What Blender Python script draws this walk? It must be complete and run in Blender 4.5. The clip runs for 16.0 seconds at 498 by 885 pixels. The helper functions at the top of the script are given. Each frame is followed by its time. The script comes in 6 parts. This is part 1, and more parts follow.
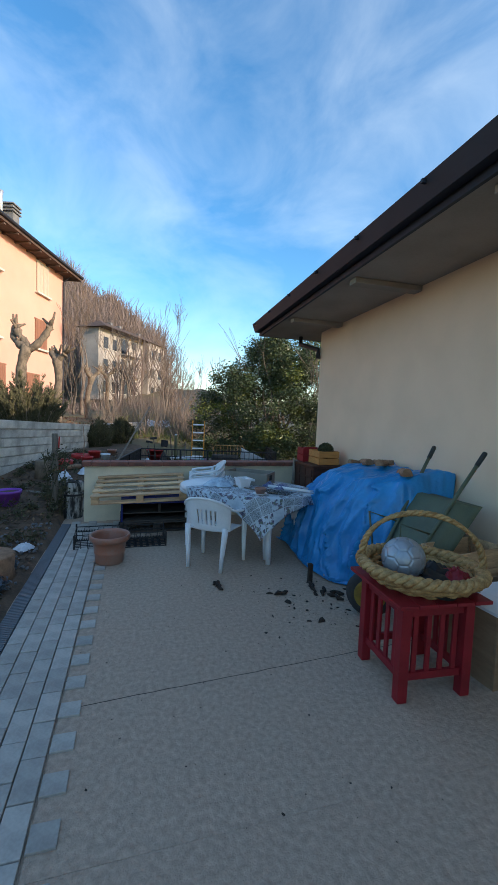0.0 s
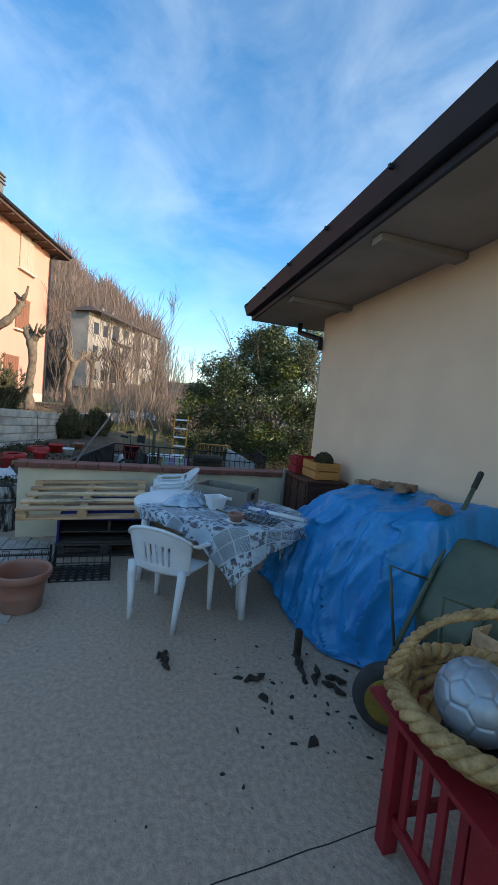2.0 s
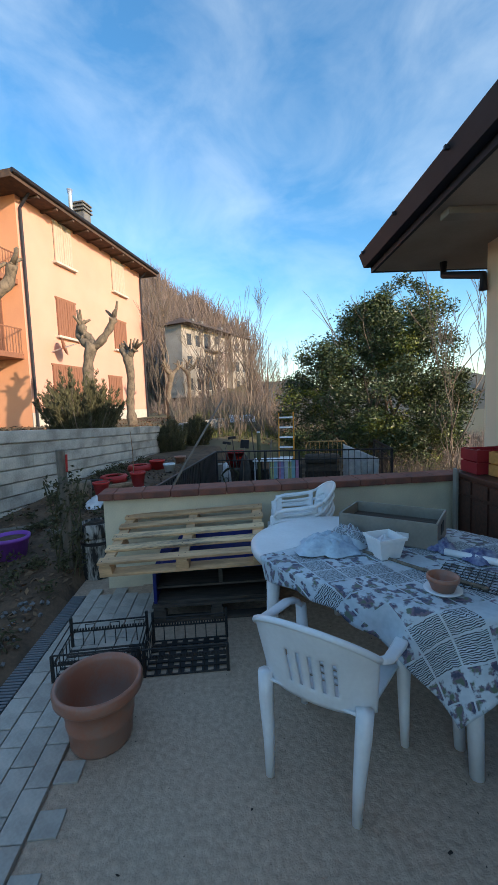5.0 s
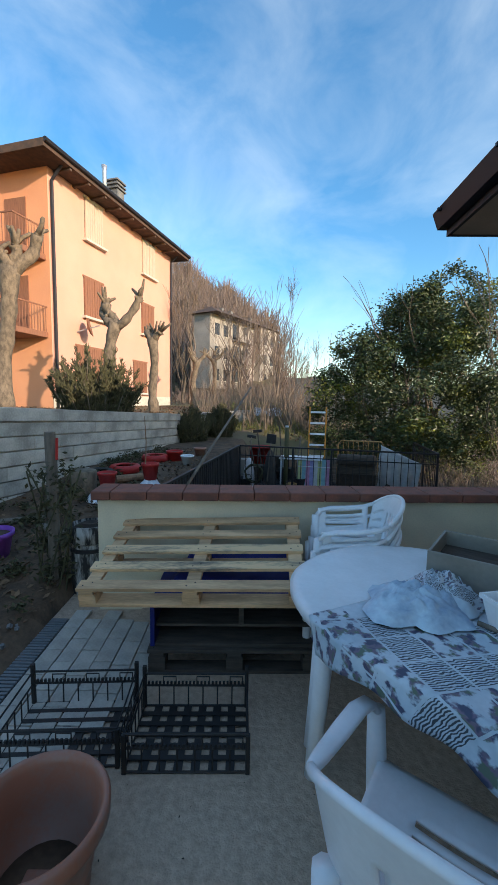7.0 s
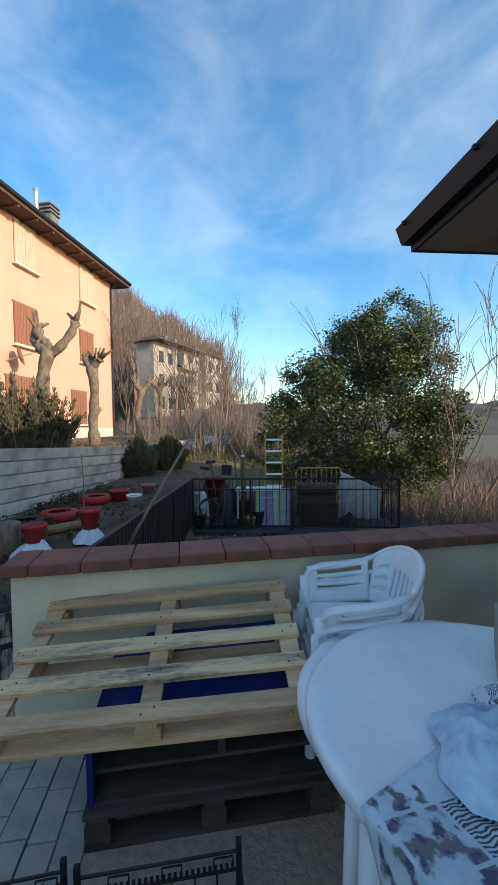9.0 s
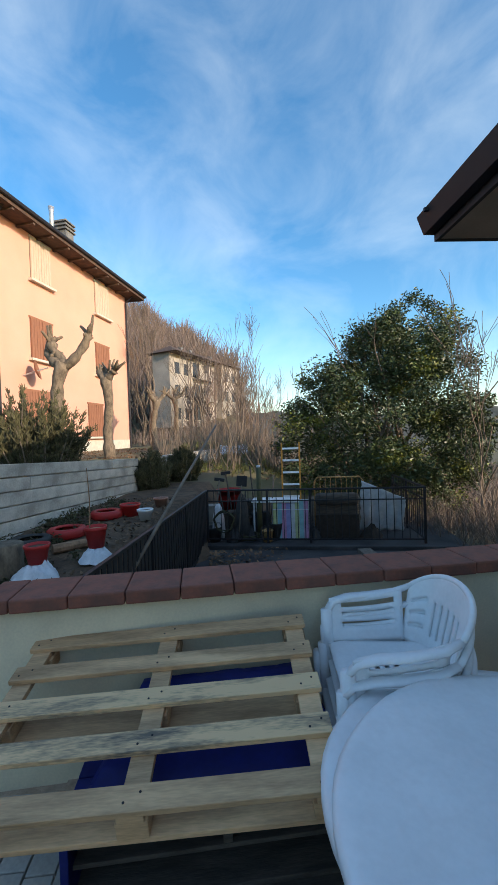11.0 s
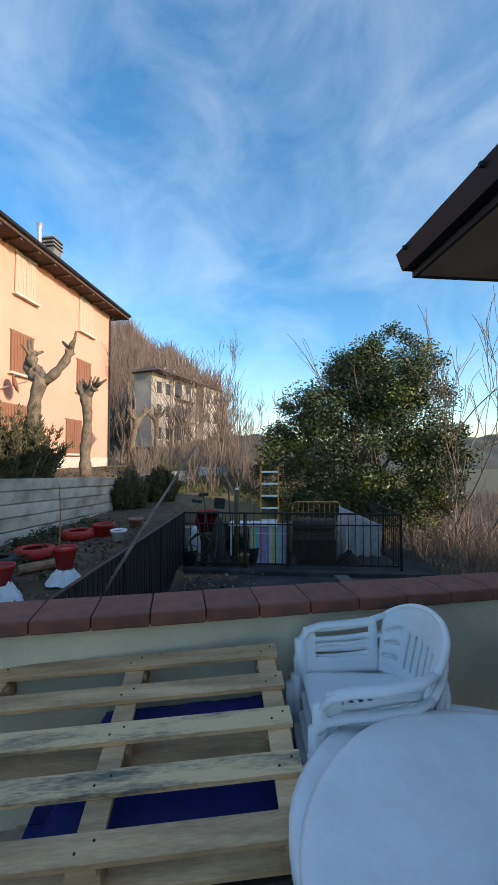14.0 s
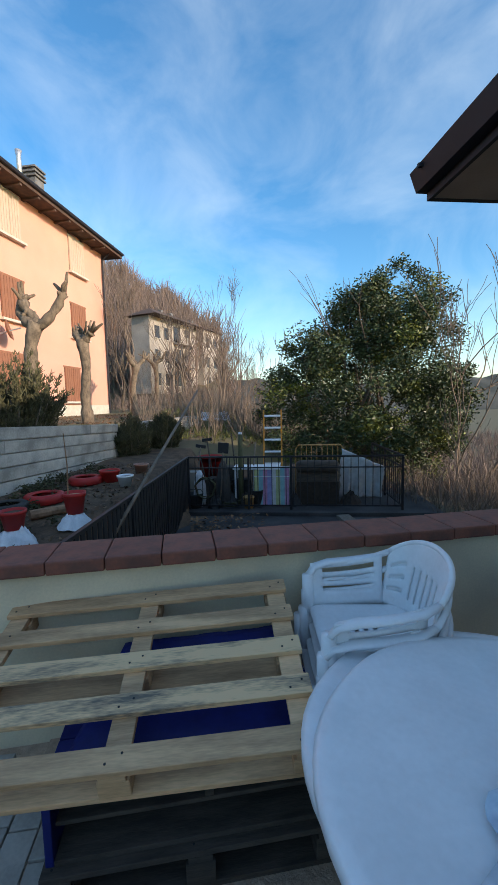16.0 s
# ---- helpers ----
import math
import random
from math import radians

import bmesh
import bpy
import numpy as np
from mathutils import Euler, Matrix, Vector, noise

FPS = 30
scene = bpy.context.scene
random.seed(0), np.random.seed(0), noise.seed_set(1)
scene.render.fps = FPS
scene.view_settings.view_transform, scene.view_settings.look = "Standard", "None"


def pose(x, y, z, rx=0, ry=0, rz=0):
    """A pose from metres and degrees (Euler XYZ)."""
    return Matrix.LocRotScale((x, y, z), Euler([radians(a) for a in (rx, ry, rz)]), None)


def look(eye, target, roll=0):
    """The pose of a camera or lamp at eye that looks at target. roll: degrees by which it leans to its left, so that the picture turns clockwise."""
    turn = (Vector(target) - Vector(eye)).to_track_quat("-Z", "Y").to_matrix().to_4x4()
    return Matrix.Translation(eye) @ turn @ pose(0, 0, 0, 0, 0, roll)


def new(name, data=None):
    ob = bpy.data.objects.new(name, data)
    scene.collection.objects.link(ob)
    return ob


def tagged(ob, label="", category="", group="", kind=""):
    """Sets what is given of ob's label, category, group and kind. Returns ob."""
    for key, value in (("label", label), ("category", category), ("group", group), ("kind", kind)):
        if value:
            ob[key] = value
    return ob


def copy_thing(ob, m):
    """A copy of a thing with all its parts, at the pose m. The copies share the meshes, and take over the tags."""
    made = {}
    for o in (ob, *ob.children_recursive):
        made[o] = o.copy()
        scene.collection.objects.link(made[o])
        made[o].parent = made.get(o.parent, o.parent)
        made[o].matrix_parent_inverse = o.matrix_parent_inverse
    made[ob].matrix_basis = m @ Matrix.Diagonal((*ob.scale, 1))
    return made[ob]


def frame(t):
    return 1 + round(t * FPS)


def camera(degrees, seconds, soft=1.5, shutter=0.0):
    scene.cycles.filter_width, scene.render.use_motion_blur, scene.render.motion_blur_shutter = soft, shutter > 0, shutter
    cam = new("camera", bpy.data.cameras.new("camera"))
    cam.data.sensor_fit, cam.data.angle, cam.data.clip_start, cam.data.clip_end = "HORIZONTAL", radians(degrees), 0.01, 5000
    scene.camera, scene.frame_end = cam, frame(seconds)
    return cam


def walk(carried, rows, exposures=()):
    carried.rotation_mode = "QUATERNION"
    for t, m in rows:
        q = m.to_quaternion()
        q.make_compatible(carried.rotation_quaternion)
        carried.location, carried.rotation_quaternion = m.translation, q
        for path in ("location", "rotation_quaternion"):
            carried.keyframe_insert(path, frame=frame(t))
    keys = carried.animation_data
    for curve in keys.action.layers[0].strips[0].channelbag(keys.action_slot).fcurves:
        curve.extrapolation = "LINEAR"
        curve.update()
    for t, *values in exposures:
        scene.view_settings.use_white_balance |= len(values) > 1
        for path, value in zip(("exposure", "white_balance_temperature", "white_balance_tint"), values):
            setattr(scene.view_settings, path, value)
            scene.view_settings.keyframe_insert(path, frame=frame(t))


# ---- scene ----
cam = camera(63.9, 16.0, 1.5)
PATH = [
    (0, (-0.018, -0.238, 1.591), (0.544, 1.676, 1.457), 2.3),
    (0.5, (0.054, 0.082, 1.603), (0.719, 1.962, 1.45), 3.7),
    (1, (0.187, 0.349, 1.594), (1.011, 2.158, 1.376), 0.5),
    (1.5, (0.358, 0.593, 1.637), (0.791, 2.538, 1.466), 1.1),
    (2, (0.431, 0.843, 1.621), (1.032, 2.745, 1.474), 5.4),
    (2.5, (0.465, 1.103, 1.61), (1.101, 2.991, 1.43), 4.1),
    (3, (0.576, 1.373, 1.601), (1.072, 3.307, 1.491), 2.9),
    (3.5, (0.604, 1.593, 1.613), (0.646, 3.579, 1.387), 1.9),
    (4, (0.531, 1.801, 1.617), (0.602, 3.798, 1.536), 1.6),
    (4.2, (0.472, 1.895, 1.613), (0.566, 3.889, 1.499), -1.5),
    (6.3, (0.391, 2.83, 1.497), (0.538, 4.811, 1.267), -1.6),
    (6.5, (0.285, 2.908, 1.514), (0.478, 4.884, 1.274), 2.2),
    (7, (0.368, 3.074, 1.483), (0.377, 5.063, 1.274), 1.1),
    (7.5, (0.367, 3.274, 1.486), (0.15, 5.255, 1.307), 2.3),
    (8, (0.381, 3.387, 1.474), (0.205, 5.37, 1.278), 0.6),
    (8.5, (0.292, 3.549, 1.52), (0.439, 5.541, 1.42), 0.5),
    (8.7, (0.266, 3.592, 1.519), (0.518, 5.574, 1.437), -0.8),
    (10.8, (0.351, 3.934, 1.521), (0.651, 5.91, 1.458), -0.6),
    (11, (0.348, 3.927, 1.524), (0.532, 5.919, 1.494), -2.0),
    (11.5, (0.317, 3.969, 1.496), (0.262, 5.965, 1.384), -1.3),
    (12, (0.327, 3.961, 1.501), (0.4, 5.957, 1.402), -1.1),
    (12.5, (0.333, 3.963, 1.502), (0.462, 5.958, 1.438), -1.1),
    (13, (0.338, 3.956, 1.515), (0.531, 5.946, 1.504), -0.6),
    (13.5, (0.357, 3.944, 1.52), (0.58, 5.931, 1.572), -1.0),
    (14, (0.358, 3.941, 1.525), (0.642, 5.919, 1.605), -0.1),
    (14.5, (0.356, 3.969, 1.538), (0.742, 5.931, 1.478), -0.9),
    (15, (0.356, 3.961, 1.537), (0.728, 5.925, 1.466), -1.5),
    (15.5, (0.349, 3.981, 1.519), (0.701, 5.943, 1.358), -0.1),
    (16, (0.344, 3.982, 1.512), (0.615, 5.954, 1.317), -1.2),
]
walk(cam, [(t, look(eye, target, roll)) for t, eye, target, roll in PATH], [(0.0, 1.14, 6850.0, 9.0), (8.0, 1.10, 7250.0, 8.0), (16.0, 0.99, 7000.0, 9.0)])

# ---- world, sun, exposure ----
SUN_EL, SUN_AZ = 17.0, (0.74, -0.67)
world = bpy.data.worlds.new("sky")
scene.world = world
world.use_nodes = True
wn, wl = world.node_tree.nodes, world.node_tree.links
wn.clear()
w_out = wn.new("ShaderNodeOutputWorld")
w_bg = wn.new("ShaderNodeBackground")
w_sky = wn.new("ShaderNodeTexSky")
w_sky.sky_type, w_sky.sun_disc = "NISHITA", False
w_sky.sun_elevation = radians(SUN_EL)
w_sky.sun_rotation = math.atan2(SUN_AZ[0], SUN_AZ[1])
w_sky.air_density, w_sky.dust_density, w_sky.ozone_density = 1.0, 0.6, 2.5
w_bg.inputs["Strength"].default_value = 0.15
w_tc = wn.new("ShaderNodeTexCoord")
w_map = wn.new("ShaderNodeMapping")
w_map.inputs["Scale"].default_value = (1.0, 0.55, 1.5)
w_map.inputs["Rotation"].default_value = (0.5, 0.25, 0.35)
w_n1 = wn.new("ShaderNodeTexNoise")
w_n1.inputs["Scale"].default_value, w_n1.inputs["Detail"].default_value, w_n1.inputs["Roughness"].default_value = 4.2, 9.0, 0.56
w_n1.inputs["Distortion"].default_value = 0.45
w_ramp = wn.new("ShaderNodeMapRange")
w_ramp.inputs["From Min"].default_value, w_ramp.inputs["From Max"].default_value = 0.36, 0.80
w_ramp.inputs["To Min"].default_value, w_ramp.inputs["To Max"].default_value = 0.04, 0.25
w_mix = wn.new("ShaderNodeMix")
w_mix.data_type = "RGBA"
w_mix.inputs["B"].default_value = (5.3, 5.8, 6.0, 1)
wl.new(w_tc.outputs["Generated"], w_map.inputs["Vector"])
wl.new(w_map.outputs["Vector"], w_n1.inputs["Vector"])
wl.new(w_n1.outputs["Fac"], w_ramp.inputs["Value"])
wl.new(w_ramp.outputs["Result"], w_mix.inputs["Factor"])
w_hsv = wn.new("ShaderNodeHueSaturation")
w_hsv.inputs["Saturation"].default_value = 1.38
wl.new(w_sky.outputs["Color"], w_hsv.inputs["Color"])
wl.new(w_hsv.outputs["Color"], w_mix.inputs["A"])
wl.new(w_mix.outputs["Result"], w_bg.inputs["Color"])
wl.new(w_bg.outputs["Background"], w_out.inputs["Surface"])

sun = new("sun", bpy.data.lights.new("sun", "SUN"))
sun.data.energy, sun.data.angle, sun.data.color = 2.8, radians(0.6), (1.0, 0.85, 0.72)
el = radians(SUN_EL)
sun.matrix_basis = look((SUN_AZ[0] * math.cos(el) * 50, SUN_AZ[1] * math.cos(el) * 50, math.sin(el) * 50), (0, 0, 0))


# ---- materials ----
def mat(name, a, b=None, rough=0.7, scale=8.0, fine=60.0, bump=0.15, metal=0.0, spec=0.4, per_piece=0.0, stretch=(1, 1, 1), mid=0.5, width=0.35, islands=False):
    """Colour a to b by noise at two scales, with fine relief."""
    b = b or tuple(c * 0.72 for c in a)
    m = bpy.data.materials.new(name)
    m.use_nodes = True
    n, l = m.node_tree.nodes, m.node_tree.links
    bsdf = n["Principled BSDF"]
    tc, mp = n.new("ShaderNodeTexCoord"), n.new("ShaderNodeMapping")
    mp.inputs["Scale"].default_value = stretch
    l.new(tc.outputs["Object"], mp.inputs["Vector"])
    n1, n2 = n.new("ShaderNodeTexNoise"), n.new("ShaderNodeTexNoise")
    for node, s, d in ((n1, scale, 5.0), (n2, fine, 3.0)):
        node.inputs["Scale"].default_value, node.inputs["Detail"].default_value = s, d
        l.new(mp.outputs["Vector"], node.inputs["Vector"])
    add = n.new("ShaderNodeMath")
    add.operation = "MULTIPLY_ADD"
    add.inputs[1].default_value = 0.35
    l.new(n2.outputs["Fac"], add.inputs[0])
    l.new(n1.outputs["Fac"], add.inputs[2])
    rng = n.new("ShaderNodeMapRange")
    rng.inputs["From Min"].default_value, rng.inputs["From Max"].default_value = mid + 0.175 - width / 2, mid + 0.175 + width / 2
    l.new(add.outputs["Value"], rng.inputs["Value"])
    mix = n.new("ShaderNodeMix")
    mix.data_type = "RGBA"
    mix.inputs["A"].default_value, mix.inputs["B"].default_value = (*a, 1), (*b, 1)
    l.new(rng.outputs["Result"], mix.inputs["Factor"])
    colour = mix.outputs["Result"]
    if per_piece:
        if islands:
            info, out = n.new("ShaderNodeNewGeometry"), "Random Per Island"
        else:
            info, out = n.new("ShaderNodeObjectInfo"), "Random"
        pr = n.new("ShaderNodeMapRange")
        pr.inputs["To Min"].default_value, pr.inputs["To Max"].default_value = 1 - per_piece, 1 + per_piece
        l.new(info.outputs[out], pr.inputs["Value"])
        hsv = n.new("ShaderNodeHueSaturation")
        l.new(pr.outputs["Result"], hsv.inputs["Value"])
        l.new(colour, hsv.inputs["Color"])
        colour = hsv.outputs["Color"]
    l.new(colour, bsdf.inputs["Base Color"])
    bsdf.inputs["Roughness"].default_value = rough
    bsdf.inputs["Metallic"].default_value = metal
    bsdf.inputs["Specular IOR Level"].default_value = spec
    if bump:
        bp = n.new("ShaderNodeBump")
        bp.inputs["Strength"].default_value, bp.inputs["Distance"].default_value = bump, 0.01
        l.new(add.outputs["Value"], bp.inputs["Height"])
        l.new(bp.outputs["Normal"], bsdf.inputs["Normal"])
    return m


M_CONC = mat("patio_concrete", (0.52, 0.38, 0.275), (0.35, 0.255, 0.185), 0.85, 34.0, 130, 0.9, per_piece=0.02, width=0.44)
M_PAVER = mat("pale_paver", (0.47, 0.43, 0.37), (0.34, 0.31, 0.27), 0.8, 9, 70, 0.2, per_piece=0.13)
M_SOIL = mat("soil", (0.15, 0.092, 0.055), (0.065, 0.043, 0.028), 0.95, 5, 40, 0.8)
M_GRASS = mat("grass_ground", (0.16, 0.12, 0.075), (0.10, 0.10, 0.045), 0.95, 0.5, 9, 0.6)
M_STUCCO = mat("beige_stucco", (0.84, 0.585, 0.40), (0.76, 0.53, 0.36), 0.9, 1.6, 120, 0.2)
M_CREAM = mat("cream_plaster", (0.76, 0.65, 0.46), (0.58, 0.50, 0.36), 0.9, 2.5, 90, 0.2)
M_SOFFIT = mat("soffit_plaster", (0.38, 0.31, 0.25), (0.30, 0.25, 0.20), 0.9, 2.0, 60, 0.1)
M_FASCIA = mat("dark_gutter", (0.022, 0.021, 0.027), (0.015, 0.015, 0.02), 0.6, 3, 40, 0.05)
M_ROOFTILE = mat("roof_tile", (0.11, 0.065, 0.045), (0.06, 0.042, 0.035), 0.9, 5, 40, 0.3)
M_COPE = mat("terracotta_coping", (0.27, 0.092, 0.06), (0.145, 0.066, 0.05), 0.8, 7, 45, 0.5, per_piece=0.10, mid=0.55, width=0.3)
M_TERRA = mat("terracotta_pot", (0.36, 0.14, 0.085), (0.30, 0.18, 0.14), 0.36, 5, 60, 0.12, width=0.25)
M_PINE = mat("raw_pine", (0.76, 0.47, 0.255), (0.38, 0.225, 0.12), 0.75, 2.2, 26, 0.25, per_piece=0.14, stretch=(1, 7, 7))
M_OLDWOOD = mat("dark_old_wood", (0.095, 0.074, 0.058), (0.05, 0.04, 0.032), 0.9, 6, 40, 0.4, stretch=(1, 6, 6))
M_GREYWOOD = mat("grey_weathered_wood", (0.20, 0.165, 0.13), (0.12, 0.10, 0.08), 0.9, 6, 40, 0.4, stretch=(6, 6, 1))
M_WHITE = mat("white_plastic", (0.78, 0.79, 0.80), (0.68, 0.69, 0.70), 0.38, 5, 50, 0.03, spec=0.5)
M_NAVY = mat("navy_plastic", (0.011, 0.022, 0.19), (0.008, 0.015, 0.12), 0.5, 6, 50, 0.1)
M_TARP = mat("blue_tarpaulin", (0.010, 0.27, 0.60), (0.008, 0.215, 0.50), 0.32, 5, 30, 1.0, spec=0.5)
M_BLACK = mat("black_plastic", (0.014, 0.014, 0.015), (0.025, 0.024, 0.023), 0.55, 10, 60, 0.1)
M_RED = mat("red_paint", (0.30, 0.014, 0.022), (0.22, 0.010, 0.016), 0.45, 6, 60, 0.08)
M_REDPL = mat("red_plastic", (0.48, 0.025, 0.02), (0.36, 0.02, 0.018), 0.5, 6, 50, 0.05)
M_PURPLE = mat("purple_plastic", (0.24, 0.07, 0.42), (0.20, 0.055, 0.35), 0.5, 6, 50, 0.05)
M_WICKER = mat("straw_wicker", (0.56, 0.33, 0.13), (0.26, 0.14, 0.05), 0.7, 30, 140, 0.6)
M_GREENMETAL = mat("faded_green_metal", (0.115, 0.135, 0.085), (0.085, 0.10, 0.065), 0.6, 6, 80, 0.15)
M_RUBBER = mat("black_rubber", (0.035, 0.034, 0.033), (0.055, 0.052, 0.048), 0.85, 12, 80, 0.3)
M_YELLOW = mat("yellow_rim", (0.34, 0.22, 0.03), (0.2, 0.13, 0.03), 0.6, 8, 60, 0.1)
M_BALL = mat("silver_ball", (0.36, 0.39, 0.42), (0.26, 0.28, 0.31), 0.35, 5, 50, 0.05, metal=0.35)
M_CHEST = mat("dark_varnished_wood", (0.085, 0.030, 0.018), (0.045, 0.018, 0.012), 0.5, 5, 40, 0.15, stretch=(1, 6, 6))
M_ORANGEWOOD = mat("orange_crate_wood", (0.62, 0.26, 0.07), (0.47, 0.19, 0.05), 0.7, 5, 40, 0.2, stretch=(1, 5, 8))
M_GREYBOX = mat("grey_painted_metal", (0.26, 0.235, 0.20), (0.20, 0.18, 0.15), 0.5, 5, 60, 0.05)
M_BOARD = mat("brown_board", (0.30, 0.19, 0.11), (0.23, 0.14, 0.08), 0.7, 4, 40, 0.1, stretch=(1, 1, 6))
M_IRON = mat("dark_iron", (0.022, 0.022, 0.026), (0.035, 0.03, 0.03), 0.55, 10, 60, 0.1, metal=0.4)
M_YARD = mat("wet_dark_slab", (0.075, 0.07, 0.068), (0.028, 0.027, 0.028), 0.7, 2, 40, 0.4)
M_PINE_STAINED = mat("stained_pine", (0.78, 0.51, 0.28), (0.16, 0.13, 0.10), 0.8, 2.4, 30, 0.25, stretch=(1, 6, 6), mid=0.56, width=0.22)
M_CASK = mat("limewashed_cask", (0.40, 0.38, 0.35), (0.025, 0.022, 0.02), 0.9, 5, 30, 0.6, stretch=(3, 3, 0.7), mid=0.48, width=0.2)
M_ROOFSLAB = mat("grey_slab", (0.19, 0.19, 0.19), (0.11, 0.11, 0.11), 0.85, 2, 40, 0.3)
M_CWALL = mat("grey_concrete_board", (0.55, 0.50, 0.43), (0.27, 0.245, 0.21), 0.9, 3, 40, 0.8, per_piece=0.10)
M_YHOUSE = mat("apricot_render", (0.70, 0.365, 0.27), (0.65, 0.33, 0.24), 0.9, 0.6, 20, 0.1)
M_YHOUSE2 = mat("orange_render", (0.74, 0.34, 0.18), (0.69, 0.30, 0.16), 0.9, 0.6, 20, 0.1)
M_SHUTTER_PALE = mat("pale_shutter", (0.56, 0.43, 0.33), (0.46, 0.35, 0.26), 0.7, 4, 30, 0.1, stretch=(8, 8, 1))
M_SHUTTER = mat("brown_shutter", (0.30, 0.13, 0.075), (0.22, 0.095, 0.055), 0.7, 4, 30, 0.1, stretch=(8, 8, 1))
M_STONE = mat("pale_stone_trim", (0.60, 0.55, 0.46), (0.48, 0.44, 0.37), 0.85, 4, 40, 0.1)
M_FARHOUSE = mat("grey_far_house", (0.40, 0.355, 0.31), (0.28, 0.25, 0.215), 0.9, 0.5, 8, 0.1)
M_DARKWIN = mat("dark_window", (0.05, 0.05, 0.055), (0.03, 0.03, 0.035), 0.25, 2, 20, 0.0)
M_BARK = mat("pale_bark", (0.24, 0.18, 0.125), (0.085, 0.066, 0.048), 0.95, 12, 60, 1.0, stretch=(1, 1, 0.5), width=0.42)
M_TWIG = mat("bare_branch", (0.22, 0.17, 0.13), (0.12, 0.095, 0.075), 0.95, 5, 30, 0.3)
M_FARTWIG = mat("far_bare_wood", (0.23, 0.175, 0.15), (0.14, 0.105, 0.092), 0.95, 0.15, 2, 0.0, per_piece=0.3, islands=True)
M_LEAF = mat("glossy_leaf", (0.066, 0.088, 0.032), (0.036, 0.055, 0.019), 0.45, 0.8, 12, 0.0, per_piece=0.45, islands=True)
M_LEAFY = mat("yellow_green_leaf", (0.16, 0.17, 0.03), (0.09, 0.12, 0.02), 0.5, 0.8, 12, 0.0, per_piece=0.4, islands=True)
M_FIR = mat("conifer_green", (0.085, 0.078, 0.034), (0.05, 0.048, 0.022), 0.8, 3, 30, 0.0, per_piece=0.4, islands=True)
M_DEBRIS = mat("dark_bark_debris", (0.030, 0.022, 0.017), (0.05, 0.036, 0.026), 0.95, 20, 90, 0.5)
M_LOG = mat("cut_log", (0.36, 0.20, 0.115), (0.19, 0.105, 0.06), 0.9, 14, 60, 0.5)
M_LADDER = mat("orange_ladder", (0.62, 0.25, 0.03), (0.5, 0.2, 0.03), 0.5, 5, 40, 0.05)
M_ALU = mat("aluminium", (0.62, 0.63, 0.64), (0.5, 0.51, 0.52), 0.4, 6, 60, 0.05, metal=0.7)
M_PLASTICBAG = mat("white_sheet", (0.72, 0.73, 0.75), (0.55, 0.56, 0.58), 0.5, 9, 60, 0.3)
M_BLUEGREY = mat("blue_grey_edging", (0.16, 0.175, 0.185), (0.10, 0.11, 0.12), 0.6, 8, 60, 0.15)
M_HAZE = mat("far_valley", (0.085, 0.085, 0.075), (0.055, 0.06, 0.05), 1.0, 0.01, 0.08, 0.0)


